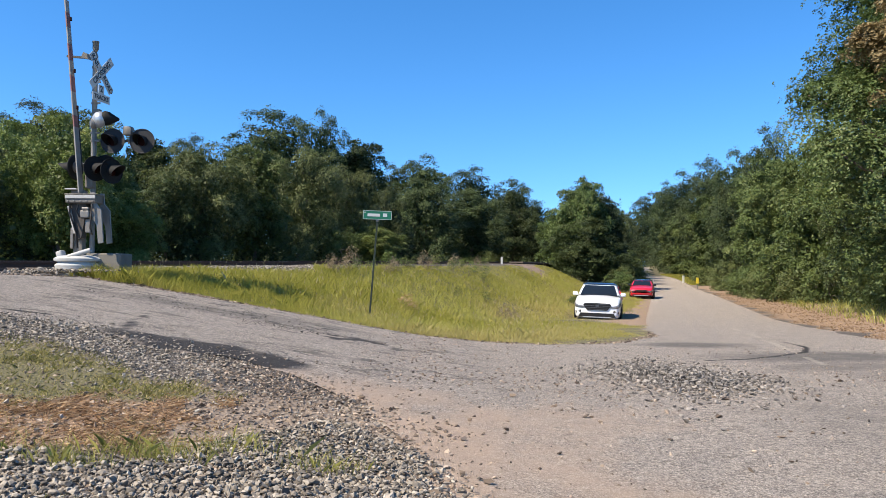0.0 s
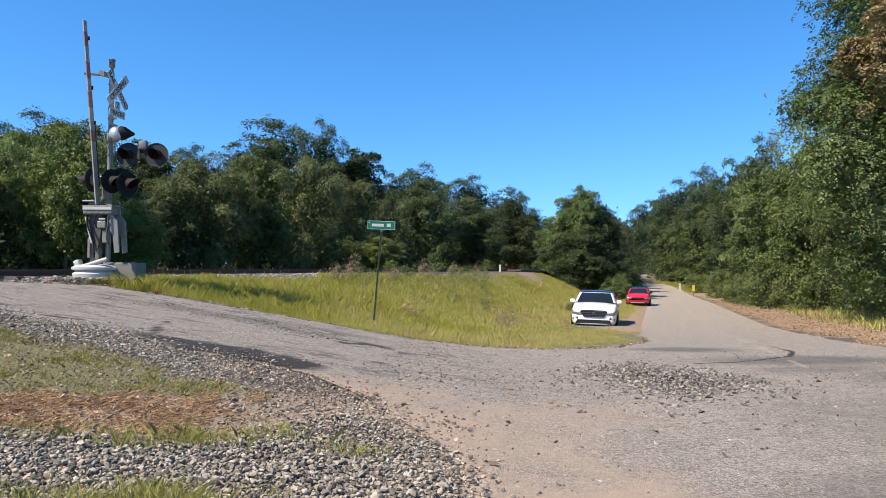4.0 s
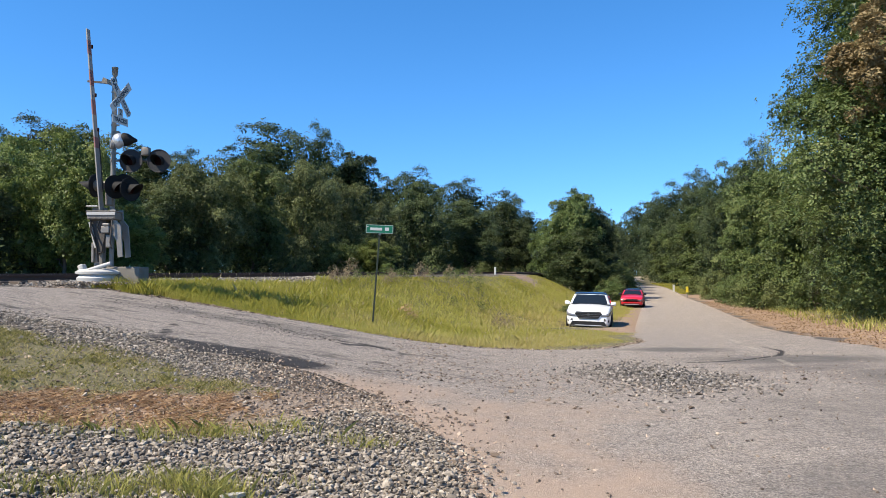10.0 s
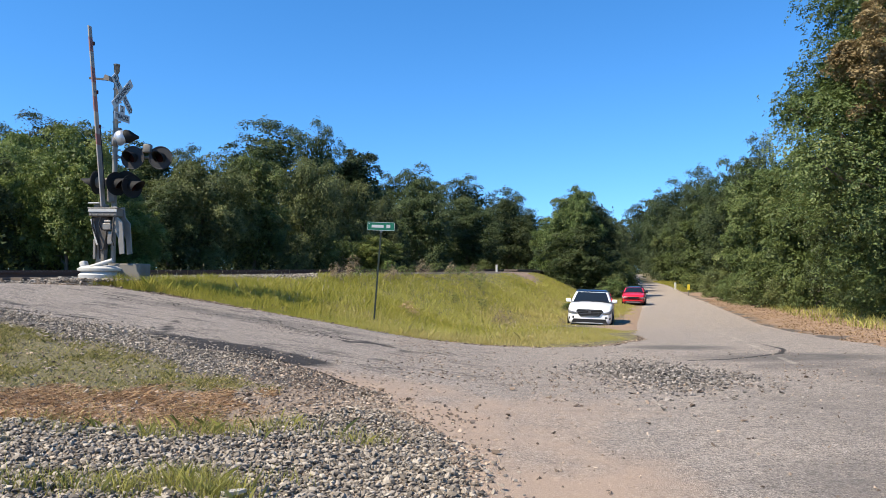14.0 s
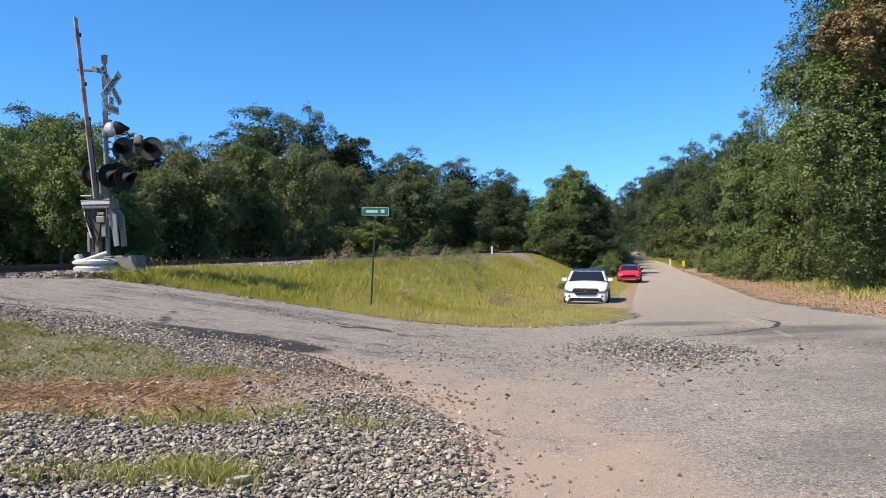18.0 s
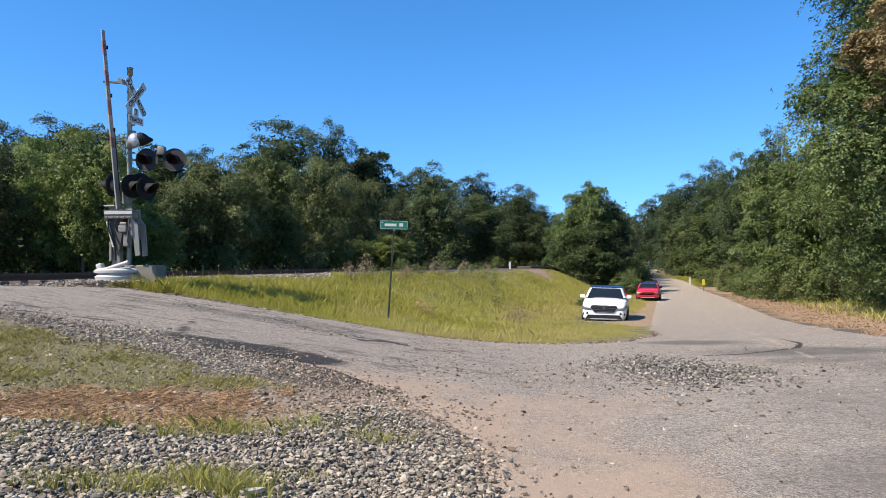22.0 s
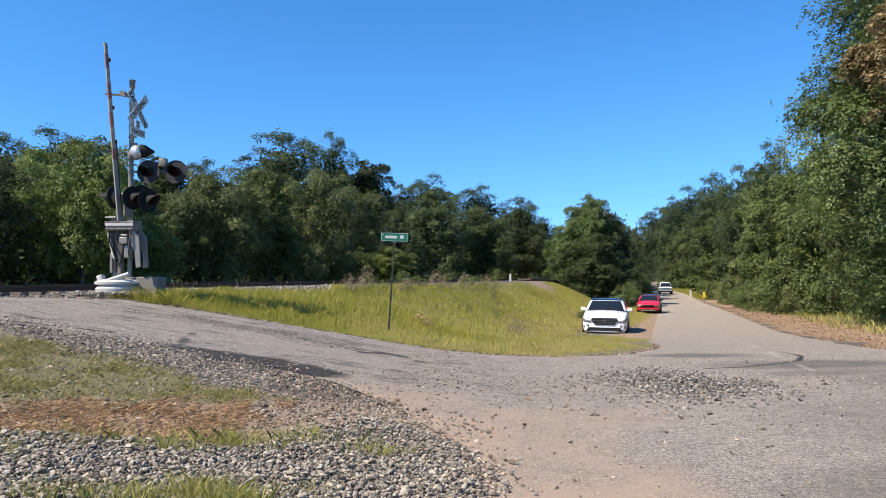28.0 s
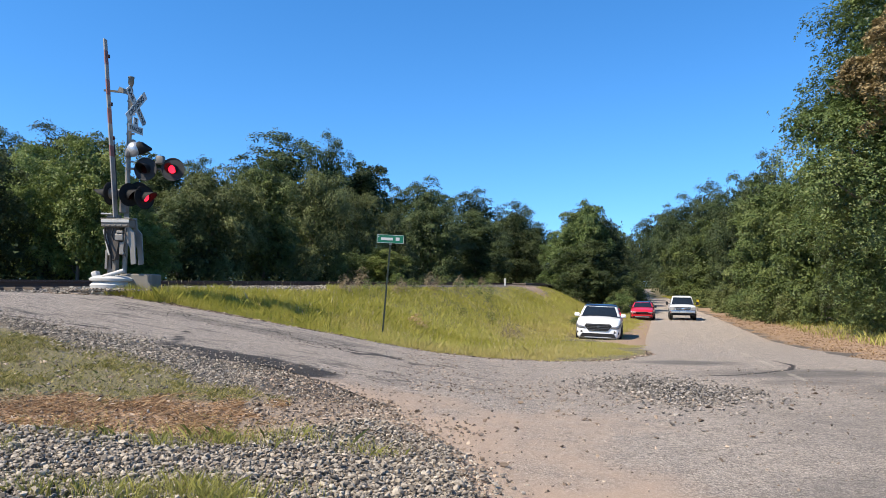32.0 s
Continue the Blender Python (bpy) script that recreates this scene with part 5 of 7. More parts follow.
# ---- things ----
M_WHITE = surface("white_paint", (0.76, 0.76, 0.75), (0.82, 0.82, 0.81), 3, 0.3, 0, 0.0, coat=0.6, dirt=(0.45, 0.40, 0.33), dirt_amount=0.12)
M_RED = surface("red_paint", (0.50, 0.008, 0.02), (0.60, 0.014, 0.03), 3, 0.3, 0, 0.0, coat=0.6)
M_BLACK = surface("black_trim", (0.012, 0.012, 0.013), (0.03, 0.03, 0.03), 8, 0.5, 0, 0.05)
M_BLACK.node_tree.nodes["Principled BSDF"].inputs["Specular IOR Level"].default_value = 0.15
M_BLACK_GLOSS = surface("black_gloss", (0.008, 0.009, 0.011), (0.014, 0.015, 0.018), 5, 0.12, 0, 0.0, coat=0.5)
M_GLASS = surface("tinted_glass", (0.008, 0.010, 0.011), (0.014, 0.017, 0.018), 3, 0.04, 0, 0.0, coat=0.4)
M_CHROME = surface("chrome", (0.55, 0.55, 0.55), (0.7, 0.7, 0.7), 10, 0.18, 1.0, 0.0)
M_SLAT = surface("grille_slat", (0.10, 0.10, 0.105), (0.16, 0.16, 0.165), 10, 0.35, 0.7, 0.0)
M_LAMP_CLEAR = surface("clear_lamp", (0.20, 0.20, 0.205), (0.56, 0.565, 0.57), 15, 0.2, 0.4, 0.0, coat=0.4)
M_TYRE = surface("tyre", (0.012, 0.012, 0.012), (0.03, 0.028, 0.026), 14, 0.9, 0, 0.4)
M_ALLOY = surface("alloy", (0.35, 0.35, 0.36), (0.5, 0.5, 0.51), 12, 0.35, 0.8, 0.0)
M_SILVER = surface("silver_trim", (0.40, 0.41, 0.42), (0.55, 0.56, 0.57), 9, 0.35, 0.6, 0.0)
M_GALV = surface("galvanised_steel", (0.15, 0.138, 0.12), (0.29, 0.27, 0.24), 7, 0.5, 0.35, 0.15, dirt=(0.20, 0.15, 0.10), dirt_amount=0.5)
M_GREY_BOX = surface("grey_enamel", (0.10, 0.088, 0.072), (0.20, 0.18, 0.15), 6, 0.55, 0.0, 0.2, dirt=(0.16, 0.12, 0.08), dirt_amount=0.5)
M_SIGN_WHITE = surface("sign_white", (0.44, 0.44, 0.42), (0.58, 0.58, 0.55), 5, 0.5, 0, 0.05, dirt=(0.3, 0.26, 0.2), dirt_amount=0.3)
M_SIGN_BLACK = surface("sign_black", (0.02, 0.02, 0.02), (0.04, 0.04, 0.04), 9, 0.5, 0, 0.0)
M_LAMP_BLACK = surface("lamp_black", (0.010, 0.010, 0.010), (0.022, 0.022, 0.022), 9, 0.7, 0, 0.15)
# worn board black, lightened to carry the sun on the upper lamps
M_BOARD_SUNLIT = surface("sunlit_worn_board", (0.028, 0.028, 0.029), (0.055, 0.055, 0.057), 6, 0.75, 0, 0.15)
for _m in (M_BOARD_SUNLIT, M_LAMP_BLACK):
    _m.node_tree.nodes["Principled BSDF"].inputs["Specular IOR Level"].default_value = 0.15
M_CAST = surface("dark_casting", (0.035, 0.031, 0.027), (0.10, 0.09, 0.08), 7, 0.75, 0.1, 0.3, dirt=(0.12, 0.07, 0.04), dirt_amount=0.5)
M_ARM_WHITE = surface("gate_arm_white", (0.18, 0.165, 0.145), (0.34, 0.32, 0.29), 6, 0.6, 0, 0.15, dirt=(0.2, 0.15, 0.11), dirt_amount=0.5)
M_ARM_RED = surface("gate_arm_red", (0.17, 0.06, 0.05), (0.27, 0.12, 0.10), 8, 0.6, 0, 0.15, dirt=(0.2, 0.14, 0.1), dirt_amount=0.6)
M_RED_LENS = surface("red_lens", (0.012, 0.002, 0.002), (0.022, 0.004, 0.004), 20, 0.7, 0, 0.0)
M_RED_LENS.node_tree.nodes["Principled BSDF"].inputs["Specular IOR Level"].default_value = 0.1
M_PLINTH = surface("grey_concrete", (0.13, 0.116, 0.097), (0.25, 0.228, 0.19), 4, 0.9, 0, 0.35, dirt=(0.14, 0.11, 0.08), dirt_amount=0.5)
M_CONCRETE = surface("painted_concrete", (0.34, 0.335, 0.32), (0.52, 0.515, 0.49), 4, 0.8, 0, 0.35, dirt=(0.25, 0.20, 0.14), dirt_amount=0.55)
M_RUST = surface("rail_rust", (0.07, 0.04, 0.028), (0.16, 0.09, 0.06), 9, 0.8, 0.3, 0.3)
M_RAIL_TOP = surface("rail_top", (0.30, 0.29, 0.28), (0.48, 0.47, 0.46), 20, 0.3, 0.9, 0.0)
M_TIE = surface("tie_wood", (0.05, 0.038, 0.03), (0.14, 0.11, 0.09), 6, 0.95, 0, 0.7, 25)
M_GIRDER = surface("girder", (0.015, 0.013, 0.012), (0.04, 0.034, 0.03), 4, 0.8, 0.2, 0.3)
M_SIGN_GREEN = surface("sign_green", (0.0, 0.115, 0.062), (0.0, 0.15, 0.085), 6, 0.7, 0, 0.0, dirt=(0.05, 0.14, 0.10), dirt_amount=0.3)
M_POST_GREEN = surface("post_green", (0.012, 0.02, 0.014), (0.03, 0.045, 0.032), 12, 0.7, 0.2, 0.2)
M_YELLOW = surface("marker_yellow", (0.62, 0.48, 0.03), (0.72, 0.58, 0.06), 6, 0.5, 0, 0.1)


def glow(name, colour, strength):
    m, n, l, p = tree_of(name)
    p.inputs["Base Color"].default_value = (*colour, 1)
    p.inputs["Emission Color"].default_value = (*colour, 1)
    p.inputs["Emission Strength"].default_value = strength
    return m


M_GLOW_RED = glow("lit_red", (1.0, 0.015, 0.04), 1.6)


def lettering(text, size, parent, m, material, name="lettering"):
    cu = bpy.data.curves.new(name, "FONT")
    cu.body, cu.size, cu.align_x, cu.align_y, cu.extrude = text, size, "CENTER", "CENTER", 0.002
    cu.offset = size * 0.022
    cu.materials.append(material)
    ob = new(name, cu)
    ob.parent = parent
    ob.matrix_basis = m
    return ob


# -- railway --
def build_track(name, u, label):
    t = empty(name, pose(0, 0, 0), label, "railway track", "railway tracks", "")
    for side in (-0.755, 0.755):
        bm = bmesh.new()
        prev = None
        shape = [(-0.07, 0.0), (0.07, 0.0), (0.07, 0.015), (0.012, 0.03), (0.012, 0.115), (0.036, 0.125), (0.036, 0.16), (-0.036, 0.16), (-0.036, 0.125), (-0.012, 0.115), (-0.012, 0.03), (-0.07, 0.015)]
        for d in np.linspace(-45, 150, 60):
            x, y = along(u + side, d)
            z = float(min(bank_top(y), 2.2)) + 0.02
            ring = [bm.verts.new((x + TRACK_D[1] * p, y - TRACK_D[0] * p, z + q)) for p, q in shape]
            if prev:
                for i in range(12):
                    f = bm.faces.new((prev[i], prev[(i + 1) % 12], ring[(i + 1) % 12], ring[i]))
                    f.material_index = 1 if i == 6 else 0
            prev = ring
        part("rail", bm, [M_RUST, M_RAIL_TOP], t)
    rng = np.random.RandomState(int(abs(u) * 10) + 3)
    mesh = None
    count = 0
    for d in np.arange(-14, 60, 0.56):
        x, y = along(u, d)
        if float(road_sd(np.array([x]), np.array([y]))[0]) > -0.6:
            continue
        if mesh is None:
            bm = bmesh.new()
            bx(bm, (0, 0, 0), (2.6, 0.23, 0.18), None, 0.012, 1)
            mesh = bpy.data.meshes.new("tie")
            bm.to_mesh(mesh)
            bm.free()
            mesh.materials.append(M_TIE)
        ob = new("tie", mesh)
        ob.parent = t
        ob.matrix_basis = pose(x, y, float(min(bank_top(y), 2.2)) - 0.06, 0, 0, -math.degrees(math.atan2(TRACK_D[0], TRACK_D[1])) + rng.normal(0, 0.8))
    return t


build_track("railway_track", 0.0, "rusty railway track on a grey ballast bank")
build_track("railway_track", -4.3, "second rusty railway track beside the woods")

bridge = empty("railway_bridge", pose(0, 0, 0), "dark steel girder bridge carrying the railway bank", "bridge")
ang = -math.degrees(math.atan2(TRACK_D[0], TRACK_D[1]))
for nm, u, lo, hi, z0, z1, th in (("girder", 3.2, 47.5, 72, 1.05, 1.98, 0.3), ("deck_edge", 3.2, 46.5, 73, 1.98, 2.12, 1.2), ("abutment", 0.0, 46.2, 47.5, -0.6, 1.85, 6.6), ("girder", -6.6, 47.5, 72, 1.05, 1.98, 0.3)):
    bm = bmesh.new()
    cx, cy = along(u, (lo + hi) / 2)
    bx(bm, (cx, cy, (z0 + z1) / 2), (th, hi - lo, z1 - z0), Euler((0, 0, radians(ang))).to_matrix(), 0.02, 1)
    if nm == "girder":
        for d in np.arange(lo + 0.8, hi, 1.4):
            qx, qy = along(u + 0.16, d)
            bx(bm, (qx, qy, (z0 + z1) / 2), (0.12, 0.05, z1 - z0 - 0.05), Euler((0, 0, radians(ang))).to_matrix())
    part(nm, bm, M_PLINTH if nm == "abutment" else (M_GIRDER if nm == "girder" else M_TIE), bridge)


# -- crossing signal --
def facing(x, y, z, way):
    """A frame at the point whose -y axis points along way, x to its right, z up."""
    w = Vector((way[0], way[1], 0)).normalized()
    r = Vector((-w.y, w.x, 0))
    return Matrix(((r.x, -w.x, 0, x), (r.y, -w.y, 0, y), (0, 0, 1, z), (0, 0, 0, 1)))


def signal_lamp(parent, m, board, name="signal_lamp"):
    """A round backboard, a housing behind it, a red lens and a long hood; the lit disc is returned."""
    bm = bmesh.new()
    turn = Matrix.Rotation(radians(90), 4, "X")          # z of the lathe to -y
    lathe(bm, [(0.0, -0.02), (0.255, -0.02), (0.278, 0.0), (0.278, 0.012), (0.262, 0.012), (0.25, 0.0), (0.11, 0.0)], 32, turn)
    lamp = part(name, bm, board, parent, "black round backboard", 40)
    lamp.matrix_basis = m
    bm = bmesh.new()
    lathe(bm, [(0.0, -0.2), (0.08, -0.2), (0.12, -0.16), (0.13, -0.03), (0.13, -0.015), (0.0, -0.015)], 20, turn)
    part("housing", bm, M_GREY_BOX, lamp, "", 40)
    bm = bmesh.new()
    lathe(bm, [(0.108, 0.004), (0.10, 0.016), (0.06, 0.026), (0.0, 0.03)], 24, turn)
    part("lens", bm, M_RED_LENS, lamp, "dark red lens", 60)
    bm = bmesh.new()
    for k in range(15):                                   # hood: three quarters of a tube, longer on top
        a0, a1 = radians(-50 + 280 * k / 15), radians(-50 + 280 * (k + 1) / 15)
        vs = []
        for a in (a0, a1):
            l0 = 0.11 + 0.29 * max(0, math.sin(a) * 0.6 + 0.4)
            for r in (0.125, 0.119):
                vs.append((bm.verts.new((math.cos(a) * r, 0.0, math.sin(a) * r)), bm.verts.new((math.cos(a) * r, -l0, math.sin(a) * r * 0.96 - 0.02))))
        (p, q), (pi, qi), (p2, q2), (pi2, qi2) = vs
        for f in ((p, p2, q2, q), (pi, qi, qi2, pi2), (q, q2, qi2, qi)):
            bm.faces.new(f)
    bmesh.ops.remove_doubles(bm, verts=bm.verts, dist=0.001)
    part("hood", bm, M_LAMP_BLACK, lamp, "black sun hood", 40)
    return lamp


def lit_disc(lamp):
    bm = bmesh.new()
    lathe(bm, [(0.10, 0.0), (0.098, 0.006), (0.06, 0.012), (0.0, 0.014)], 24, Matrix.Rotation(radians(90), 4, "X"))
    return part("light", bm, M_GLOW_RED, lamp, "glowing red light", 60)


LIT = []


def build_signal():
    ox, oy, oz = -7.70, 17.80, 1.40
    t = empty("crossing_signal", pose(ox, oy, oz), "grey railway crossing signal with raised gate and red lamps", "crossing signal")
    bm = bmesh.new()
    tube(bm, (0, 0, 0.35), (0, 0, 4.82), 0.056, 0.056, 16)
    part("mast", bm, M_GALV, t, "galvanised steel pole", 40)
    bm = bmesh.new()
    lathe(bm, [(0.0, 4.80), (0.05, 4.82), (0.03, 4.90), (0.066, 4.97), (0.066, 5.10), (0.074, 5.11), (0.074, 5.14), (0.0, 5.16)], 18)
    part("cap", bm, M_GREY_BOX, t, "", 40)
    for z in (4.55, 4.22, 3.98, 3.75, 3.42, 3.08, 2.9, 2.42):
        bm = bmesh.new()
        lathe(bm, [(0.058, z - 0.02), (0.07, z - 0.02), (0.07, z + 0.02), (0.058, z + 0.02)], 14)
        bx(bm, (0.09, -0.02, z), (0.08, 0.05, 0.035))
        part("clamp", bm, M_GALV, t)
    # crossbuck and the plate for the number of tracks
    n = (0.985, -0.17)
    m0 = facing(0.20, -0.12, 4.40, n)
    for tilt, words in ((45, "RAILROAD"), (-45, "CROSSING")):
        bm = bmesh.new()
        pts = [(-0.51, -0.097), (0.51, -0.097), (0.51, 0.097), (-0.51, 0.097)]
        slab(bm, pts, 0.006)
        back = 0.004 if tilt > 0 else -0.004
        b = part("crossbuck_blade", bm, M_SIGN_WHITE, t, "white blade with black letters")
        b.matrix_basis = m0 @ Matrix.Translation((0, back, 0)) @ Matrix.Rotation(radians(tilt), 4, "Y")
        face = Matrix.Rotation(radians(90), 4, "X")
        if words == "CROSSING":
            lettering(words, 0.16, b, Matrix.Translation((0, -0.006, 0)) @ face, M_SIGN_BLACK)
        else:
            lettering("RAIL", 0.16, b, Matrix.Translation((-0.31, -0.006, 0)) @ face, M_SIGN_BLACK)
            lettering("ROAD", 0.16, b, Matrix.Translation((0.31, -0.006, 0)) @ face, M_SIGN_BLACK)
    bm = bmesh.new()
    slab(bm, [(-0.30, -0.18), (0.30, -0.18), (0.30, 0.0), (0.10, 0.0), (0.10, 0.19), (-0.10, 0.19), (-0.10, 0.0), (-0.30, 0.0)], 0.006)
    p = part("tracks_plate", bm, M_SIGN_WHITE, t, "white plate with black letters")
    p.matrix_basis = facing(0.20, -0.12, 3.93, n)
    lettering("2", 0.19, p, Matrix.Translation((0, -0.006, 0.10)) @ Matrix.Rotation(radians(90), 4, "X"), M_SIGN_BLACK)
    lettering("TRACKS", 0.135, p, Matrix.Translation((0, -0.006, -0.09)) @ Matrix.Rotation(radians(90), 4, "X"), M_SIGN_BLACK)
    # the back of the far side's blade, and its bracket
    bm = bmesh.new()
    bx(bm, (-0.52, 0.1, 4.82), (0.36, 0.02, 0.05), Euler((0, radians(5), 0)).to_matrix())
    tube(bm, (-0.36, 0.1, 4.80), (0.0, 0.0, 4.72), 0.014, 0.014, 8)
    part("bracket", bm, M_CAST, t)
    bm = bmesh.new()
    bx(bm, (-0.15, -0.02, 4.79), (0.30, 0.012, 0.11), Euler((0, radians(22), 0)).to_matrix())
    part("end_plate", bm, M_GREY_BOX, t)
    # bell
    bm = bmesh.new()
    mb = facing(0.16, -0.10, 3.36, (-0.55, -0.83)) @ Matrix.Rotation(radians(90), 4, "X")
    lathe(bm, [(0.0, -0.06), (0.17, -0.05), (0.185, -0.02), (0.18, 0.02), (0.155, 0.075), (0.10, 0.115), (0.04, 0.132), (0.0, 0.135)], 26, mb)
    bell = part("bell", bm, M_SILVER, t, "dull silver bell dome", 60)
    bm = bmesh.new()
    lathe(bm, [(0.0, 0.0), (0.15, 0.0), (0.165, 0.03), (0.15, 0.12), (0.07, 0.26), (0.03, 0.34), (0.0, 0.35)], 18, Matrix.Translation((0.24, -0.06, 3.40)) @ Matrix.Rotation(radians(94), 4, "Y"))
    part("bell_cup", bm, M_LAMP_BLACK, bell, "black striker cover", 40)
    bm = bmesh.new()
    lathe(bm, [(0.0, -0.03), (0.10, -0.03), (0.12, 0.0), (0.10, 0.06), (0.0, 0.09)], 18, facing(0.04, -0.12, 3.27, (-0.8, -0.6)) @ Matrix.Rotation(radians(90), 4, "X"))
    part("striker_housing", bm, M_GALV, bell, "", 50)
    bm = bmesh.new()
    bx(bm, (0.06, 0.0, 3.56), (0.16, 0.12, 0.1), None, 0.015)
    part("bell_bracket", bm, M_GREY_BOX, t)
    # lamps on their arms
    for a, b in (((0, 0.06, 2.92), (1.10, 0.10, 2.92)), ((-0.50, 0.16, 2.40), (0.44, 0.02, 2.38))):
        bm = bmesh.new()
        tube(bm, a, b, 0.03, 0.03, 10)
        part("lamp_arm", bm, M_GALV, t, "", 40)
    spots = (("upper", 0.43, -0.02, 2.90, (-0.05, -1.0)), ("upper_lit", 1.09, -0.02, 2.90, (0.05, -1.0)), ("lower", 0.12, -0.16, 2.26, (0.85, -0.52)), ("lower_lit", 0.50, -0.20, 2.20, (0.86, -0.50)), ("rear", -0.46, 0.1, 2.32, (-0.96, 0.1)), ("rear2", 0.20, 0.2, 2.34, (-0.75, 0.6)))
    for tag, x, y, z, way in spots:
        # upper boards get the sun-lightened black, those turned away the darker one
        lamp = signal_lamp(t, facing(x, y, z, way), M_BOARD_SUNLIT if tag.startswith("upper") else M_LAMP_BLACK)
        if tag.endswith("_lit"):
            LIT.append(lit_disc(lamp))
    bm = bmesh.new()
    bx(bm, (0.78, -0.03, 3.12), (0.2, 0.16, 0.2), None, 0.03)
    part("junction_box", bm, M_GREY_BOX, t, "", 40)
    bm = bmesh.new()
    bx(bm, (-0.02, -0.08, 1.98), (0.18, 0.16, 0.3), None, 0.02)
    part("junction_box", bm, M_GREY_BOX, t)
    # gate mechanism
    bm = bmesh.new()
    bx(bm, (-0.09, -0.2, 1.57), (0.66, 0.36, 0.18), None, 0.02)
    bx(bm, (-0.09, -0.2, 1.67), (0.70, 0.40, 0.025), None, 0.008)
    bx(bm, (-0.2, -0.2, 1.73), (0.3, 0.16, 0.07), None, 0.015)
    mech = part("gate_mechanism", bm, M_GREY_BOX, t, "dented grey gate machine housing")
    bm = bmesh.new()
    bx(bm, (-0.09, -0.388, 1.615), (0.66, 0.022, 0.075), None, 0.006, 1)
    part("cover_edge", bm, M_CONCRETE, mech, "scuffed white cover edge")
    bm = bmesh.new()
    bx(bm, (-0.32, -0.3, 1.79), (0.26, 0.12, 0.03), None, 0.008, 1)
    part("top_plate", bm, M_CONCRETE, mech, "pale worn plate")
    for i in range(5):
        bm = bmesh.new()
        lathe(bm, [(0.018, -0.02), (0.018, 0.012), (0.0, 0.014)], 6, Matrix.Translation((-0.36 + 0.135 * i, -0.38, 1.52)) @ Matrix.Rotation(radians(90), 4, "X"))
        part("bolt", bm, M_GALV, mech)
    bm = bmesh.new()
    slab(bm, [(-0.40, 1.48), (-0.02, 1.48), (-0.06, 1.05), (-0.12, 0.72), (-0.24, 0.68), (-0.27, 0.98), (-0.36, 1.2)], 0.2, Matrix.Translation((-0.02, -0.12, 0)))
    part("gearbox", bm, M_CAST, t, "rust-streaked grey casting")
    bm = bmesh.new()
    bx(bm, (0.0, -0.32, 1.24), (0.2, 0.12, 0.16), None, 0.02)
    bx(bm, (0.02, -0.34, 1.36), (0.15, 0.1, 0.06), None, 0.012)
    bx(bm, (0.06, -0.28, 0.98), (0.12, 0.1, 0.3), None, 0.02)
    part("motor_cover", bm, M_GALV, t)
    for pts, rad, mtl in (([(-0.38, -0.26, 1.47), (-0.36, -0.3, 1.25), (-0.27, -0.32, 1.05), (-0.2, -0.3, 0.82), (-0.2, -0.24, 0.5)], 0.02, M_BLACK), ([(0.16, -0.36, 1.46), (0.15, -0.38, 1.2), (0.12, -0.36, 0.95), (0.1, -0.2, 0.8)], 0.016, M_CAST), ([(-0.12, -0.38, 1.46), (-0.16, -0.4, 1.3), (-0.1, -0.38, 1.16)], 0.014, M_BLACK)):
        bm = bmesh.new()
        for a, b in zip(pts, pts[1:]):
            tube(bm, a, b, rad, rad, 8)
        part("cable", bm, mtl, t, "", 60)
    bm = bmesh.new()
    bx(bm, (-0.33, -0.25, 1.12), (0.06, 0.03, 0.62), Euler((0, radians(-14), 0)).to_matrix(), 0.006, 1)
    part("brace", bm, M_CONCRETE, t, "pale painted brace")
    bm = bmesh.new()
    bx(bm, (-0.26, -0.02, 0.66), (0.2, 0.18, 0.92), None, 0.012)
    part("post", bm, M_GREY_BOX, t, "boxy grey steel post")
    bm = bmesh.new()
    bx(bm, (-0.37, -0.14, 0.72), (0.06, 0.06, 0.46), None, 0.01)
    part("conduit", bm, M_GALV, t)
    for off, dep in ((0.02, -0.30), (0.07, 0.0)):
        bm = bmesh.new()
        slab(bm, [(0.10, 1.80), (0.18, 1.80), (0.20, 1.56), (0.32, 1.42), (0.38, 0.70), (0.27, 0.68), (0.23, 1.06), (0.10, 1.32)], 0.05, Matrix.Translation((off, dep, -0.08)))
        part("counterweight", bm, M_GALV, t, "pale steel counterweight arm")
    # the raised arm
    a, b = Vector((-0.12, -0.3, 1.70)), Vector((-0.55, -0.25, 5.98))
    way = (b - a).normalized()
    n_seg = 9
    edges = [0, 0.34, 0.40, 0.523, 0.607, 0.685, 0.77, 0.857, 0.935, 1.0]
    q = way.to_track_quat("Z", "Y").to_matrix()
    for i in range(n_seg):
        t0, t1 = edges[i], edges[i + 1]
        w = 0.175 - 0.05 * (t0 + t1) / 2
        bm = bmesh.new()
        bx(bm, a.lerp(b, (t0 + t1) / 2), (w, 0.035, (b - a).length * (t1 - t0)), q, 0.006, 1)
        red = i % 2 == 1
        part("arm_stripe", bm, M_ARM_RED if red else M_ARM_WHITE, t, "faded red stripe" if red else "dirty white stripe")
    for k in (0.44, 0.63, 0.9):
        bm = bmesh.new()
        bx(bm, a.lerp(b, k) + Vector((0.08, -0.03, 0)), (0.04, 0.05, 0.09), None, 0.012)
        part("arm_light", bm, M_RED_LENS, t, "small red arm light")
    bm = bmesh.new()
    tube(bm, a.lerp(b, 0.1) + Vector((0.07, 0, 0)), a.lerp(b, 0.44) + Vector((0.08, -0.02, 0)), 0.012, 0.012, 6)
    part("cable", bm, M_BLACK, t)
    # footing
    bm = bmesh.new()
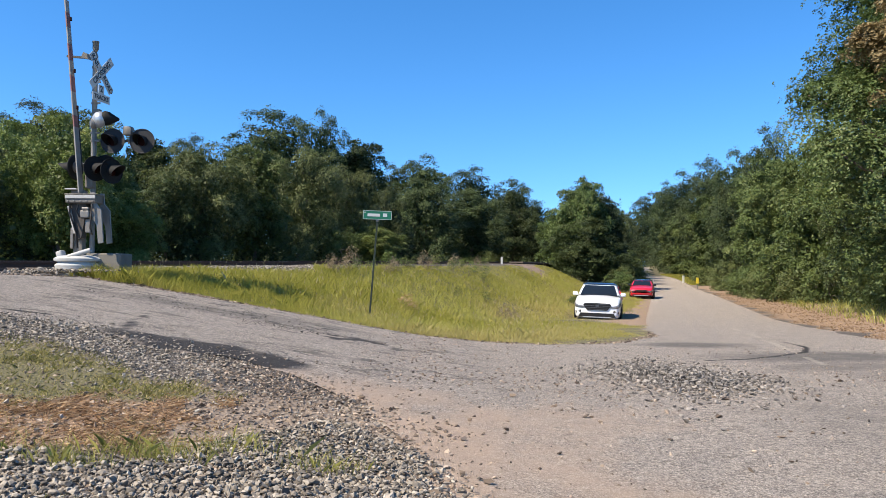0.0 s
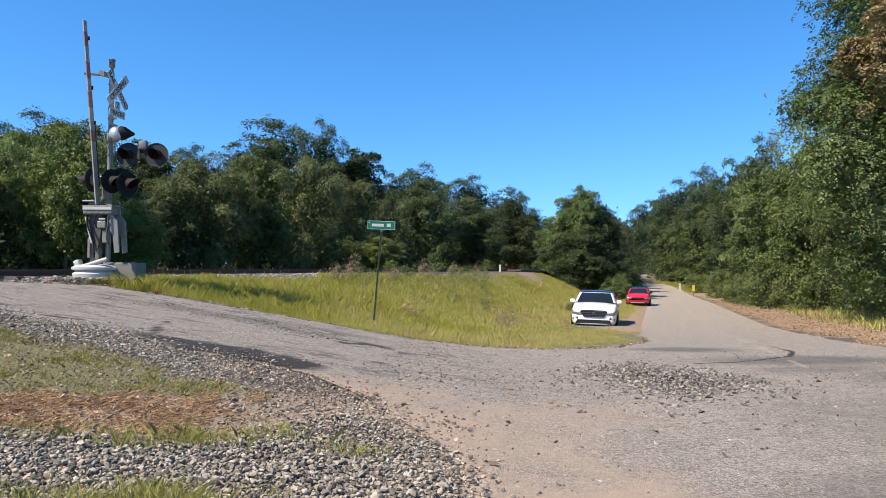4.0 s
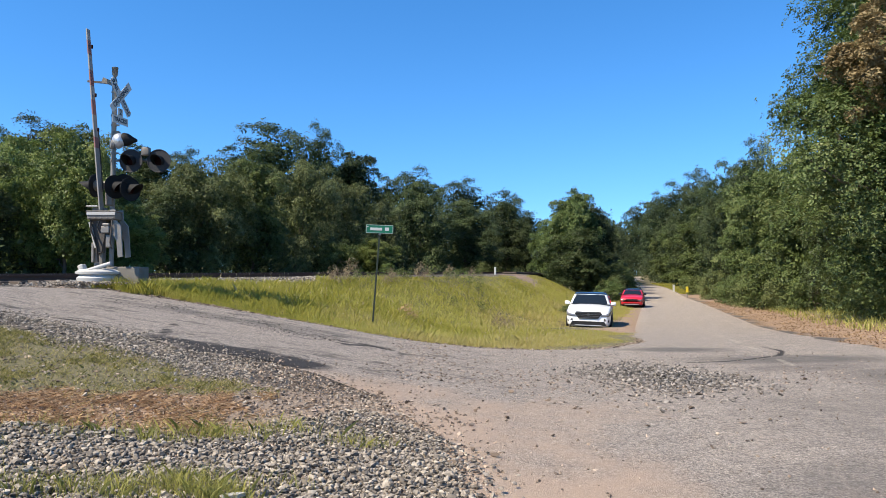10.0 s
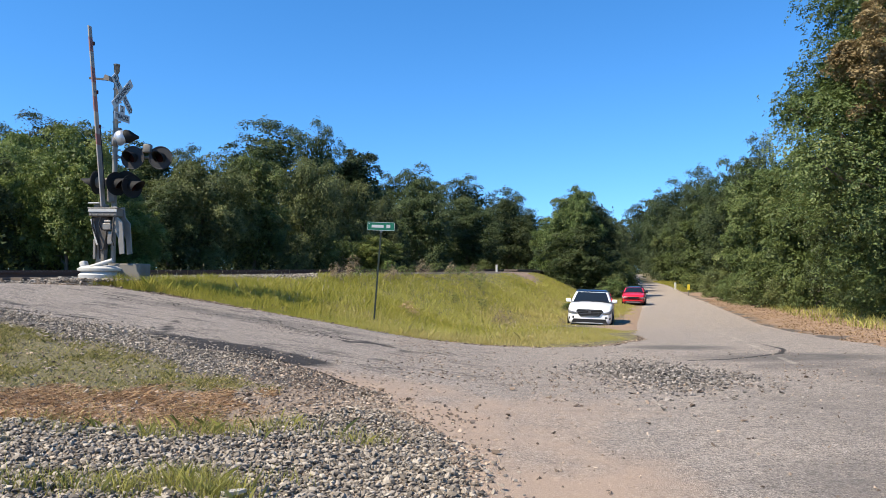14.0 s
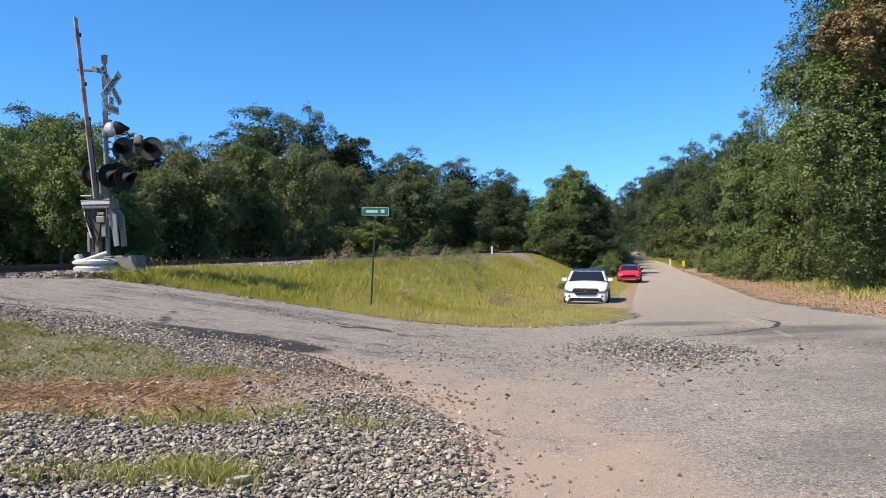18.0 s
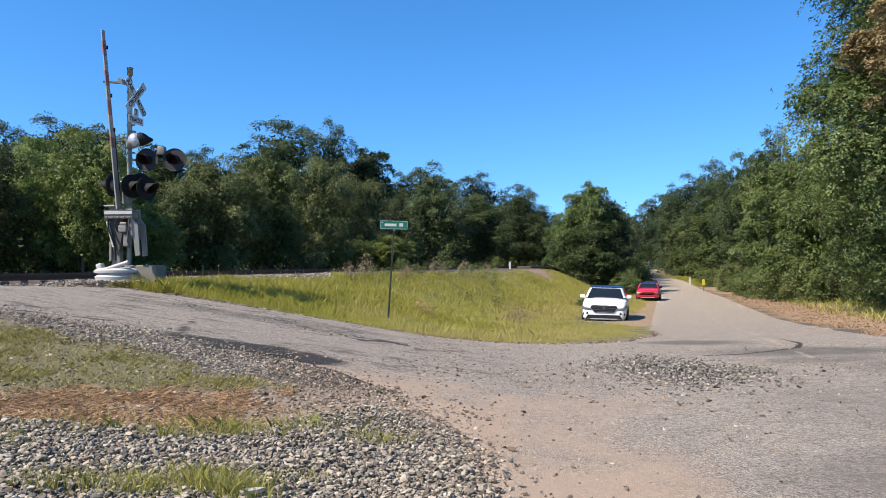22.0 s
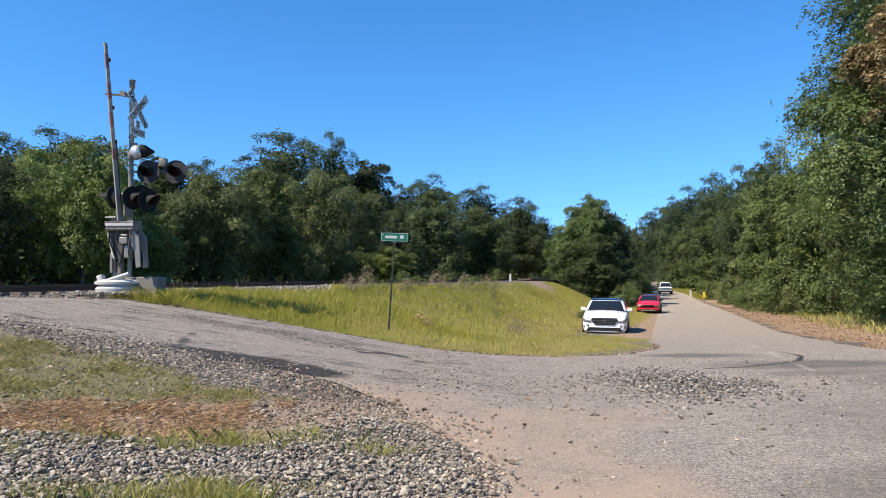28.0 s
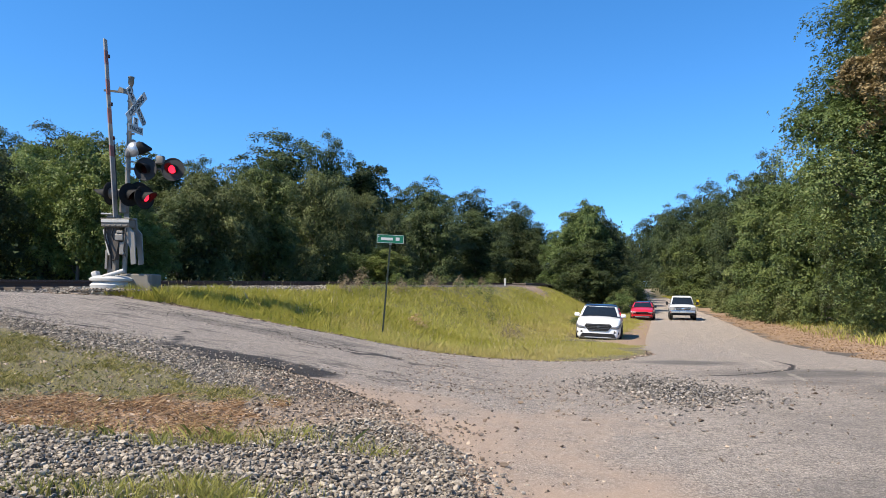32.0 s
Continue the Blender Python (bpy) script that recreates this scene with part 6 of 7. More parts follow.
    lathe(bm, [(0.0, -0.3), (0.42, -0.3), (0.47, -0.04), (0.49, 0.02), (0.43, 0.07), (0.40, 0.09), (0.50, 0.12), (0.51, 0.17), (0.42, 0.22), (0.28, 0.24), (0.0, 0.26)], 22, Matrix.Translation((-0.26, -0.1, 0.10)) @ Matrix.Diagonal((1.0, 0.7, 1, 1)))
    bx(bm, (-0.62, -0.12, 0.36), (0.14, 0.2, 0.16), Euler((0, radians(-20), 0)).to_matrix(), 0.03)
    part("footing", bm, M_CONCRETE, t, "white painted worn footing", 50)
    bm = bmesh.new()
    bx(bm, (0.31, 0.2, 0.14), (0.78, 0.6, 0.5), None, 0.03)
    part("plinth", bm, M_PLINTH, t, "grey concrete plinth")
    bm = bmesh.new()
    tube(bm, (-0.35, -0.36, 0.30), (0.12, -0.3, 0.46), 0.05, 0.05, 10)
    part("pipe", bm, M_CONCRETE, t, "", 50)


build_signal()


# -- street sign and markers --
def build_sign():
    x0, y0 = -1.70, 19.6
    z0 = float(land(x0, y0)) - 0.1
    t = empty("street_sign", pose(x0, y0, z0), "small green street name sign on a leaning thin post", "street sign")
    top = Vector((0.17, 0.15, 2.72 - z0))
    bm = bmesh.new()
    for dx in (-0.014, 0.014):
        tube(bm, Vector((dx, 0, 0)), top + Vector((dx, 0, 0)), 0.009, 0.009, 6)
    tube(bm, (0, 0.01, 0), top + Vector((0, 0.01, 0)), 0.016, 0.016, 8)
    part("post", bm, M_POST_GREEN, t, "dark green steel post")
    m = Matrix.Translation(top + Vector((0.0, -0.03, 0.10))) @ Matrix.Rotation(radians(1.5), 4, "Y") @ Matrix.Rotation(radians(6), 4, "Z")
    bm = bmesh.new()
    bx(bm, (0, 0, 0), (0.72, 0.008, 0.225), None, 0.003, 1)
    pl = part("sign_plate", bm, M_SIGN_GREEN, t, "green plate with white bars")
    pl.matrix_basis = m
    bm = bmesh.new()
    for cx, cz, w, h in ((0, 0.103, 0.70, 0.008), (0, -0.103, 0.70, 0.008), (-0.348, 0, 0.008, 0.21), (0.348, 0, 0.008, 0.21)):
        bx(bm, (cx, -0.006, cz), (w, 0.005, h))
    part("border", bm, M_SIGN_WHITE, pl)
    for cx, cz, w, h in ((-0.09, 0.0, 0.31, 0.07), (0.19, 0.005, 0.10, 0.085), (-0.31, 0.06, 0.03, 0.02)):
        bm = bmesh.new()
        bx(bm, (cx, -0.006, cz), (w, 0.005, h))
        part("bar", bm, M_SIGN_WHITE, pl)
    bm = bmesh.new()
    bx(bm, top + Vector((0, 0.0, -0.03)), (0.07, 0.05, 0.07), None, 0.01, 1)
    part("clip", bm, M_GALV, t)


build_sign()


def marker(name, x, y, h, w, mtl, label, panel=False):
    z = float(land(x, y)) - 0.05
    t = empty(name, pose(x, y, z), label, "marker post")
    bm = bmesh.new()
    bx(bm, (0, 0, h / 2), (0.09 if panel else w, 0.04 if panel else w * 0.7, h), None, 0.012, 1)
    part("post", bm, M_GALV if panel else mtl, t)
    bm = bmesh.new()
    if panel:
        bx(bm, (0, -0.03, h - 0.32), (w, 0.012, 0.62), None, 0.005, 1)
        part("panel", bm, mtl, t, "yellow panel")
    else:
        bx(bm, (0, 0, h), (w * 1.08, w * 0.8, 0.05), None, 0.012, 1)
        part("cap", bm, mtl, t)


marker("marker_post", 4.35, 57.8, 0.6, 0.15, M_SIGN_WHITE, "short white marker post on the railway bank")
marker("marker_post", 31.6, 100.0, 0.95, 0.24, M_SIGN_WHITE, "white marker post at the road's edge")
marker("object_marker", 26.7, 80.0, 1.3, 0.28, M_YELLOW, "yellow marker panel before the woods", True)


# -- vehicles --
def loft(bm, rings, close=True):
    vs = [[bm.verts.new(p) for p in r] for r in rings]
    n = len(vs[0])
    for a, b in zip(vs, vs[1:]):
        for i in range(n):
            j = (i + 1) % n
            bm.faces.new((a[i], a[j], b[j], b[i]))
    if close:
        bm.faces.new(vs[0][::-1])
        bm.faces.new(vs[-1])
    bmesh.ops.recalc_face_normals(bm, faces=bm.faces)


def body_ring(y, w, zb, zs, crown_h=0.03):
    half = [(0, zb), (w * 0.86, zb), (w * 0.965, zb + 0.10), (w, zb + 0.30), (w * 0.992, (zb + zs) / 2 + 0.1), (w, zs - 0.17), (w * 0.965, zs - 0.05), (w * 0.86, zs), (w * 0.45, zs + crown_h)]
    right = [(x, y, z) for x, z in half]
    return right + [(0, y, zs + crown_h * 1.2)] + [(-x, yy, z) for x, yy, z in right[:0:-1]]


def cabin_ring(z, y0, y1, w, c=0.16):
    pts = []
    for sx, sy, a0 in ((1, 0, -90), (1, 1, 0), (-1, 1, 90), (-1, 0, 180)):
        cx, cy = sx * (w - c), (y1 - c) if sy else (y0 + c)
        for k in range(4):
            a = radians(a0 + 30 * k)
            bow = 0.0 if sy else 0.05 * (1 - ((cx + math.cos(a) * c) / w) ** 2)
            pts.append((cx + math.cos(a) * c, cy + math.sin(a) * c - bow, z))
    return pts


def panel_between(bm, f, u0, u1, v0, v1, nu=8, nv=4, inset=0.0):
    """A patch of the surface f(u, v)."""
    g = [[bm.verts.new(f(u0 + (u1 - u0) * i / nu, v0 + (v1 - v0) * j / nv)) for i in range(nu + 1)] for j in range(nv + 1)]
    for j in range(nv):
        for i in range(nu):
            bm.faces.new((g[j][i], g[j][i + 1], g[j + 1][i + 1], g[j + 1][i]))


def road_wheel(parent, x, y, r, w):
    side = 1 if x > 0 else -1
    turn = Matrix.Rotation(radians(90 * side), 4, "Y")
    bm = bmesh.new()
    lathe(bm, [(r * 0.62, -w / 2), (r * 0.9, -w / 2), (r * 0.985, -w * 0.36), (r, -w * 0.15), (r, w * 0.15), (r * 0.985, w * 0.36), (r * 0.9, w / 2), (r * 0.66, w / 2), (r * 0.62, w * 0.36)], 30, turn)
    tyre = part("wheel", bm, M_TYRE, parent, "", 40)
    tyre.location = (x, y, r)
    bm = bmesh.new()
    lathe(bm, [(r * 0.63, -w * 0.4), (r * 0.63, w * 0.42), (r * 0.58, w * 0.42), (r * 0.56, w * 0.2), (0.0, w * 0.18)], 26, turn)
    for k in range(5):
        m = turn @ Matrix.Rotation(math.tau * k / 5, 4, "Z")
        for p in bx(bm, (r * 0.32, 0, w * 0.3), (r * 0.52, r * 0.16, w * 0.2), None, 0.01, 1):
            p.co = m @ p.co
    lathe(bm, [(r * 0.16, w * 0.2), (r * 0.15, w * 0.44), (0.0, w * 0.45)], 14, turn)
    part("rim", bm, M_ALLOY, tyre, "alloy rim", 40)
    return tyre


def build_suv(name, m, label, paint, dims, style):
    """A car that faces -y: dims are width, length, height, cowl height and wheel radius."""
    W, L, H, C, R = dims
    t = empty(name, m, label, "car", "parked cars")
    hw, f, r = W / 2, -L / 2, L / 2
    bm = bmesh.new()
    loft(bm, [body_ring(f + 0.02, hw * 0.80, 0.34, C - 0.30), body_ring(f + 0.05, hw * 0.87, 0.27, C - 0.22), body_ring(f + 0.18, hw * 0.94, 0.24, C - 0.14), body_ring(f + 0.5, hw * 0.98, 0.22, C - 0.07), body_ring(f + 1.25, hw, 0.22, C + 0.02, 0.05), body_ring(f + 1.6, hw, 0.22, C + 0.04), body_ring(r - 0.7, hw, 0.22, C + 0.10), body_ring(r - 0.2, hw * 0.97, 0.25, C + 0.06), body_ring(r - 0.05, hw * 0.9, 0.32, C - 0.05), body_ring(r, hw * 0.84, 0.4, C - 0.12)])
    body = part("body", bm, paint, t, "", 50)
    y0, y1, y2, y3 = f + 1.22, f + 2.02, r - 0.75, r - 0.18
    wb, wt = hw * 0.93, hw * 0.70
    ch = H - C

    def shell(z):
        k = (z - C) / ch
        return y0 + (y1 - y0) * k ** 1.15, y3 + (y2 - y3) * k, wb + (wt - wb) * k ** 1.3
    bm = bmesh.new()
    loft(bm, [cabin_ring(z, *shell(z)) for z in np.linspace(C - 0.02, H - 0.09, 6)])
    part("cabin", bm, paint, t, "", 50)
    bm = bmesh.new()
    a, b, w = shell(H - 0.09)
    loft(bm, [cabin_ring(H - 0.095, a - 0.01, b + 0.01, w + 0.01), cabin_ring(H - 0.06, a + 0.06, b, w - 0.01), cabin_ring(H - 0.02, a + 0.24, b - 0.12, w - 0.08), cabin_ring(H, a + 0.5, b - 0.4, w - 0.22)])
    part("roof", bm, M_BLACK_GLOSS, t, "black roof", 50)

    def screen(u, v):
        z = C + 0.05 + (ch - 0.16) * v
        a, b, w = shell(z)
        return (u * (w - 0.10), a - 0.05 * (1 - u * u) - 0.012, z)
    bm = bmesh.new()
    panel_between(bm, screen, -1, 1, 0, 1)
    part("windscreen", bm, M_GLASS, t, "dark windscreen", 0)
    for sx in (-1, 1):
        for q0, q1 in ((0.20, 0.46), (0.48, 0.72), (0.75, 0.93)):
            def side(u, v, sx=sx):
                z = C + 0.08 + (ch - 0.26) * v
                a, b, w = shell(z)
                return (sx * (w + 0.008), a + (b - a) * u, z)
            bm = bmesh.new()
            panel_between(bm, side, q0, q1, 0, 1, 3, 3)
            bmesh.ops.recalc_face_normals(bm, faces=bm.faces)
            part("side_window", bm, M_GLASS, t)
        bm = bmesh.new()
        bx(bm, (sx * (hw + 0.06), y0 + 0.42, C + 0.10), (0.22, 0.12, 0.16), None, 0.045, 2)
        bx(bm, (sx * (hw - 0.03), y0 + 0.44, C + 0.05), (0.14, 0.06, 0.05), None, 0.01, 1)
        part("mirror", bm, paint if style != "red" else M_BLACK_GLOSS, t, "", 50)
        bm = bmesh.new()
        bx(bm, (sx * (wt - 0.06), (y1 + y2) / 2 + 0.1, H + 0.035), (0.03, 1.7, 0.03), None, 0.012, 1)
        for yy in (-0.7, 0.85):
            bx(bm, (sx * (wt - 0.06), (y1 + y2) / 2 + yy, H - 0.01), (0.03, 0.1, 0.07))
        part("roof_rail", bm, M_BLACK, t)
        # lamps at the front corners
        bm = bmesh.new()
        run = [0.0, 0.3, 0.5, 0.75, 1.0]
        if style == "white":
            xs, ys = [0.55, 0.80, 0.89, 0.965, 1.0], [-0.012, 0.008, 0.05, 0.17, 0.50]
            lo, hi = [-0.40, -0.41, -0.40, -0.345, -0.23], [-0.335, -0.295, -0.25, -0.195, -0.145]
        else:
            xs, ys = [0.50, 0.78, 0.88, 0.96, 1.0], [-0.012, 0.008, 0.05, 0.17, 0.45]
            lo, hi = [-0.35, -0.36, -0.35, -0.31, -0.22], [-0.30, -0.285, -0.26, -0.21, -0.16]

        def lamp_skin(u, v, sx=sx, run=run, xs=xs, ys=ys, lo=lo, hi=hi):
            bulge = 0.012 * math.sin(math.pi * v)
            return (sx * (hw * np.interp(u, run, xs) + bulge), f + np.interp(u, run, ys) - bulge, C + np.interp(u, run, lo) * (1 - v) + np.interp(u, run, hi) * v)
        panel_between(bm, lamp_skin, 0, 1, 0, 1, 12, 4)
        bmesh.ops.solidify(bm, geom=bm.faces[:], thickness=0.02)
        bmesh.ops.recalc_face_normals(bm, faces=bm.faces)
        part("headlight", bm, M_LAMP_CLEAR, t, "clear swept headlight")
        bm = bmesh.new()
        bx(bm, (sx * hw * 0.79, f + 0.085, 0.52), (0.24, 0.1, 0.11), Euler((0, radians(sx * 14), radians(sx * 24))).to_matrix(), 0.02, 1)
        fog = part("fog_lamp_bay", bm, M_BLACK, t)
        bm = bmesh.new()
        bx(bm, (sx * hw * 0.78, f + 0.045, 0.53), (0.13, 0.05, 0.055), Euler((0, radians(sx * 14), radians(sx * 24))).to_matrix(), 0.012, 1)
        part("fog_lamp", bm, M_LAMP_CLEAR, fog)
        for yy in (f + 0.92, r - 1.02):
            bm = bmesh.new()
            lathe(bm, [(R * 1.22, -0.02), (R * 1.22, 0.006), (0.0, 0.006)], 26, Matrix.Translation((sx * hw * 0.992, yy, R)) @ Matrix.Rotation(radians(90 * sx), 4, "Y"))
            part("wheel_arch", bm, M_BLACK, t)
            road_wheel(t, sx * (hw - 0.10), yy, R, 0.235)
        bm = bmesh.new()
        bx(bm, (sx * hw * 0.975, 0, 0.30), (0.06, L * 0.42, 0.16), None, 0.02, 1)
        part("sill", bm, M_BLACK, t)
        for yy in (f + 2.55, f + 3.55):
            bm = bmesh.new()
            bx(bm, (sx * (hw + 0.008), yy, C - 0.12), (0.035, 0.2, 0.035), None, 0.01, 1)
            part("door_handle", bm, M_CHROME, t)
    # grille, bumper, skid plate
    gw = 0.56 if style == "white" else 0.44
    gz0, gz1 = (0.58, C - 0.21) if style == "white" else (C - 0.36, C - 0.25)
    bm = bmesh.new()
    slab(bm, [(-gw, (gz0 + gz1) / 2 + 0.05), (-gw + 0.06, gz1), (gw - 0.06, gz1), (gw, (gz0 + gz1) / 2 + 0.05), (gw - 0.16, gz0), (-gw + 0.16, gz0)], 0.08, Matrix.Translation((0, f + 0.02, 0)))
    gr = part("grille", bm, M_BLACK, t)
    if style == "white":
        for k in range(4):
            z = gz0 + 0.035 + k * (gz1 - gz0 - 0.05) / 3.4
            w = gw - 0.15 + 0.14 * min(1, k / 1.8)
            bm = bmesh.new()
            bx(bm, (0, f - 0.022, z), (2 * w - 0.03, 0.025, 0.018), None, 0.006, 1)
            part("slat", bm, M_SLAT, gr)
        bm = bmesh.new()
        lathe(bm, [(0.055, 0.0), (0.05, 0.012), (0.0, 0.014)], 20, Matrix.Translation((0, f - 0.03, (gz0 + gz1) / 2 + 0.03)) @ Matrix.Rotation(radians(90), 4, "X") @ Matrix.Diagonal((1.25, 0.8, 1, 1)))
        part("emblem", bm, M_SLAT, gr, "plain grey emblem")
    bm = bmesh.new()
    lip = 0.47 if style == "white" else 0.37
    slab(bm, [(-hw * 0.70, lip), (hw * 0.70, lip), (hw * 0.80, 0.30), (-hw * 0.80, 0.30)], 0.12, Matrix.Translation((0, f + 0.04, 0)))
    part("lower_intake", bm, M_BLACK, t)
    bm = bmesh.new()
    bx(bm, (0, f + 0.02, 0.30), (hw * 1.2, 0.14, 0.045), None, 0.015, 1)
    part("skid_plate", bm, M_SILVER, t, "silver skid plate")
    bm = bmesh.new()
    bx(bm, (0, f + 0.2, 0.22), (hw * 1.66, 0.3, 0.10), None, 0.03, 1)
    part("lower_bumper", bm, M_BLACK, t)
    bm = bmesh.new()
    for k in (-0.35, 0.30):
        tube(bm, (k - 0.3, y0 - 0.03, C + 0.075), (k + 0.28, y0 + 0.02, C + 0.11), 0.010, 0.008, 6)
    part("wiper", bm, M_BLACK, t)
    if style == "white":
        bm = bmesh.new()
        bx(bm, (0, r - 0.9, H + 0.02), (0.06, 0.18, 0.06), None, 0.02, 1)
        part("aerial", bm, M_BLACK_GLOSS, t)
    return t


build_suv("white_car", pose(6.85, 33.75, float(road_level(33.0)) - 0.17, 0, 1.5, -14), "white sport utility car parked on the grass verge", M_WHITE, (1.88, 4.85, 1.66, 1.08, 0.37), "white")
build_suv("red_car", pose(14.95, 57.4, float(road_level(57.0)) - 0.05, 0, 0, -17), "red compact sport utility car parked at the road's edge", M_RED, (1.70, 4.2, 1.44, 0.94, 0.34), "red")


def build_pickup():
    t = empty("pickup_truck", pose(60, 230, 4), "white pickup truck driving along the country road", "pickup truck")
    hw, f, r, H, C, R = 0.96, -2.8, 2.8, 1.82, 1.11, 0.40
    bm = bmesh.new()
    loft(bm, [body_ring(f + 0.10, hw * 0.93, 0.60, C - 0.10), body_ring(f + 0.2, hw * 0.97, 0.45, C - 0.03), body_ring(f + 0.7, hw, 0.42, C), body_ring(f + 1.5, hw, 0.42, C + 0.03, 0.05), body_ring(r - 0.1, hw, 0.45, C + 0.08), body_ring(r, hw * 0.97, 0.5, C + 0.06)])
    part("body", bm, M_WHITE, t, "", 50)
    y0, y1, y2, y3 = f + 1.45, f + 2.05, f + 3.55, f + 3.75
    ch = H - C

    def shell(z):
        k = (z - C) / ch
        return y0 + (y1 - y0) * k ** 1.1, y3 + (y2 - y3) * k, 0.87 + (0.69 - 0.87) * k ** 1.2
    bm = bmesh.new()
    loft(bm, [cabin_ring(z, *shell(z)) for z in np.linspace(C - 0.02, H - 0.06, 6)] + [cabin_ring(H, y1 + 0.2, y2 - 0.15, 0.55)])
    part("cabin", bm, M_WHITE, t, "", 50)

    def screen(u, v):
        z = C + 0.06 + (ch - 0.17) * v
        a, b, w = shell(z)
        return (u * (w - 0.07), a - 0.05 * (1 - u * u) - 0.012, z)
    bm = bmesh.new()
    panel_between(bm, screen, -1, 1, 0, 1)
    part("windscreen", bm, M_GLASS, t, "dark windscreen", 0)
    wheels = []
    for sx in (-1, 1):
        for q0, q1 in ((0.24, 0.58), (0.61, 0.93)):
            def side(u, v, sx=sx):
                z = C + 0.10 + (ch - 0.26) * v
                a, b, w = shell(z)
                return (sx * (w + 0.008), a + (b - a) * u, z)
            bm = bmesh.new()
            panel_between(bm, side, q0, q1, 0, 1, 3, 3)
            bmesh.ops.recalc_face_normals(bm, faces=bm.faces)
            part("side_window", bm, M_GLASS, t)
        bm = bmesh.new()
        bx(bm, (sx * (hw + 0.17), y0 + 0.4, C + 0.14), (0.2, 0.12, 0.26), None, 0.03, 1)
        bx(bm, (sx * (hw + 0.03), y0 + 0.42, C + 0.08), (0.16, 0.05, 0.05))
        part("mirror", bm, M_BLACK, t)
        bm = bmesh.new()
        bx(bm, (sx * 0.76, f + 0.12, C - 0.24), (0.34, 0.14, 0.26), Euler((0, 0, radians(sx * 12))).to_matrix(), 0.03, 1)
        part("headlight", bm, M_LAMP_CLEAR, t, "clear headlight")
        bm = bmesh.new()
        bx(bm, (sx * 0.74, f - 0.02, 0.60), (0.2, 0.06, 0.10), None, 0.02, 1)
        part("fog_lamp", bm, M_BLACK, t)
        for yy in (f + 0.95, r - 1.25):
            bm = bmesh.new()
            lathe(bm, [(R * 1.2, -0.02), (R * 1.2, 0.006), (0.0, 0.006)], 26, Matrix.Translation((sx * hw * 0.992, yy, R)) @ Matrix.Rotation(radians(90 * sx), 4, "Y"))
            part("wheel_arch", bm, M_BLACK, t)
            wheels.append(road_wheel(t, sx * (hw - 0.11), yy, R, 0.27))
        bm = bmesh.new()
        bx(bm, (sx * 0.935, 0.2, 0.50), (0.05, 3.4, 0.14), None, 0.02, 1)
        part("rocker_trim", bm, M_SILVER, t, "grey lower body trim")
    bm = bmesh.new()
    slab(bm, [(-0.56, C - 0.12), (0.56, C - 0.12), (0.53, 0.76), (-0.53, 0.76)], 0.08, Matrix.Translation((0, f + 0.08, 0)))
    g = part("grille", bm, M_BLACK, t)
    for z in (C - 0.13, C - 0.23, C - 0.33, 0.77):
        bm = bmesh.new()
        bx(bm, (0, f + 0.03, z), (1.10, 0.03, 0.03), None, 0.008, 1)
        part("slat", bm, M_CHROME, g)
    bm = bmesh.new()
    lathe(bm, [(0.09, 0.0), (0.085, 0.012), (0.0, 0.014)], 18, Matrix.Translation((0, f + 0.02, C - 0.24)) @ Matrix.Rotation(radians(90), 4, "X") @ Matrix.Diagonal((1.5, 0.6, 1, 1)))
    part("emblem", bm, M_CHROME, g, "plain chrome emblem")
    bm = bmesh.new()
    bx(bm, (0, f + 0.06, 0.64), (1.84, 0.26, 0.22), None, 0.05, 2)
    part("bumper", bm, M_CHROME, t, "chrome bumper")
    bm = bmesh.new()
    bx(bm, (0, f - 0.075, 0.66), (0.33, 0.012, 0.11), None, 0.004, 1)
    part("number_plate", bm, M_SILVER, t, "plain plate")
    bm = bmesh.new()
    bx(bm, (0, f + 0.14, 0.46), (1.7, 0.2, 0.18), None, 0.03, 1)
    part("lower_bumper", bm, M_BLACK, t)
    bm = bmesh.new()
    bx(bm, (0, (y3 + r) / 2 + 0.05, C + 0.06), (1.58, r - y3 - 0.25, 0.05))
    part("bed_liner", bm, M_BLACK, t)
    return t, wheels


pickup, pickup_wheels = build_pickup()
# a few shrubs and dry weeds that stand out of the meadow
rng = np.random.RandomState(19)
for i, (mtl, lab) in enumerate(((M_SEED, "dry tan weed gone to seed on the bank"), (M_LEAF_LIGHT, "leafy green weed standing on the bank"), (M_LEAF_DEAD, "dead rust-brown weed in the meadow"))):
    KINDS["weed", i] = make_tree("weed", 60 + i, lobes_for(rng, 0.9, 0.7, 0.15, 6), 0.9, 0.008, 90, 7, 0.055, 0.045, mtl, lab, "weed", None, True, 0.1, 1.0)
for q, d in enumerate(np.linspace(8, 30, 26)):
    wx, wy = along(5.0 + rng.uniform(-0.3, 0.8), d)
    k = rng.uniform(0.5, 1.0)
    plant("weed", int(rng.rand() < 0.45), wx, wy, k, k * rng.uniform(0.8, 1.2), 70 * q, 0.03)
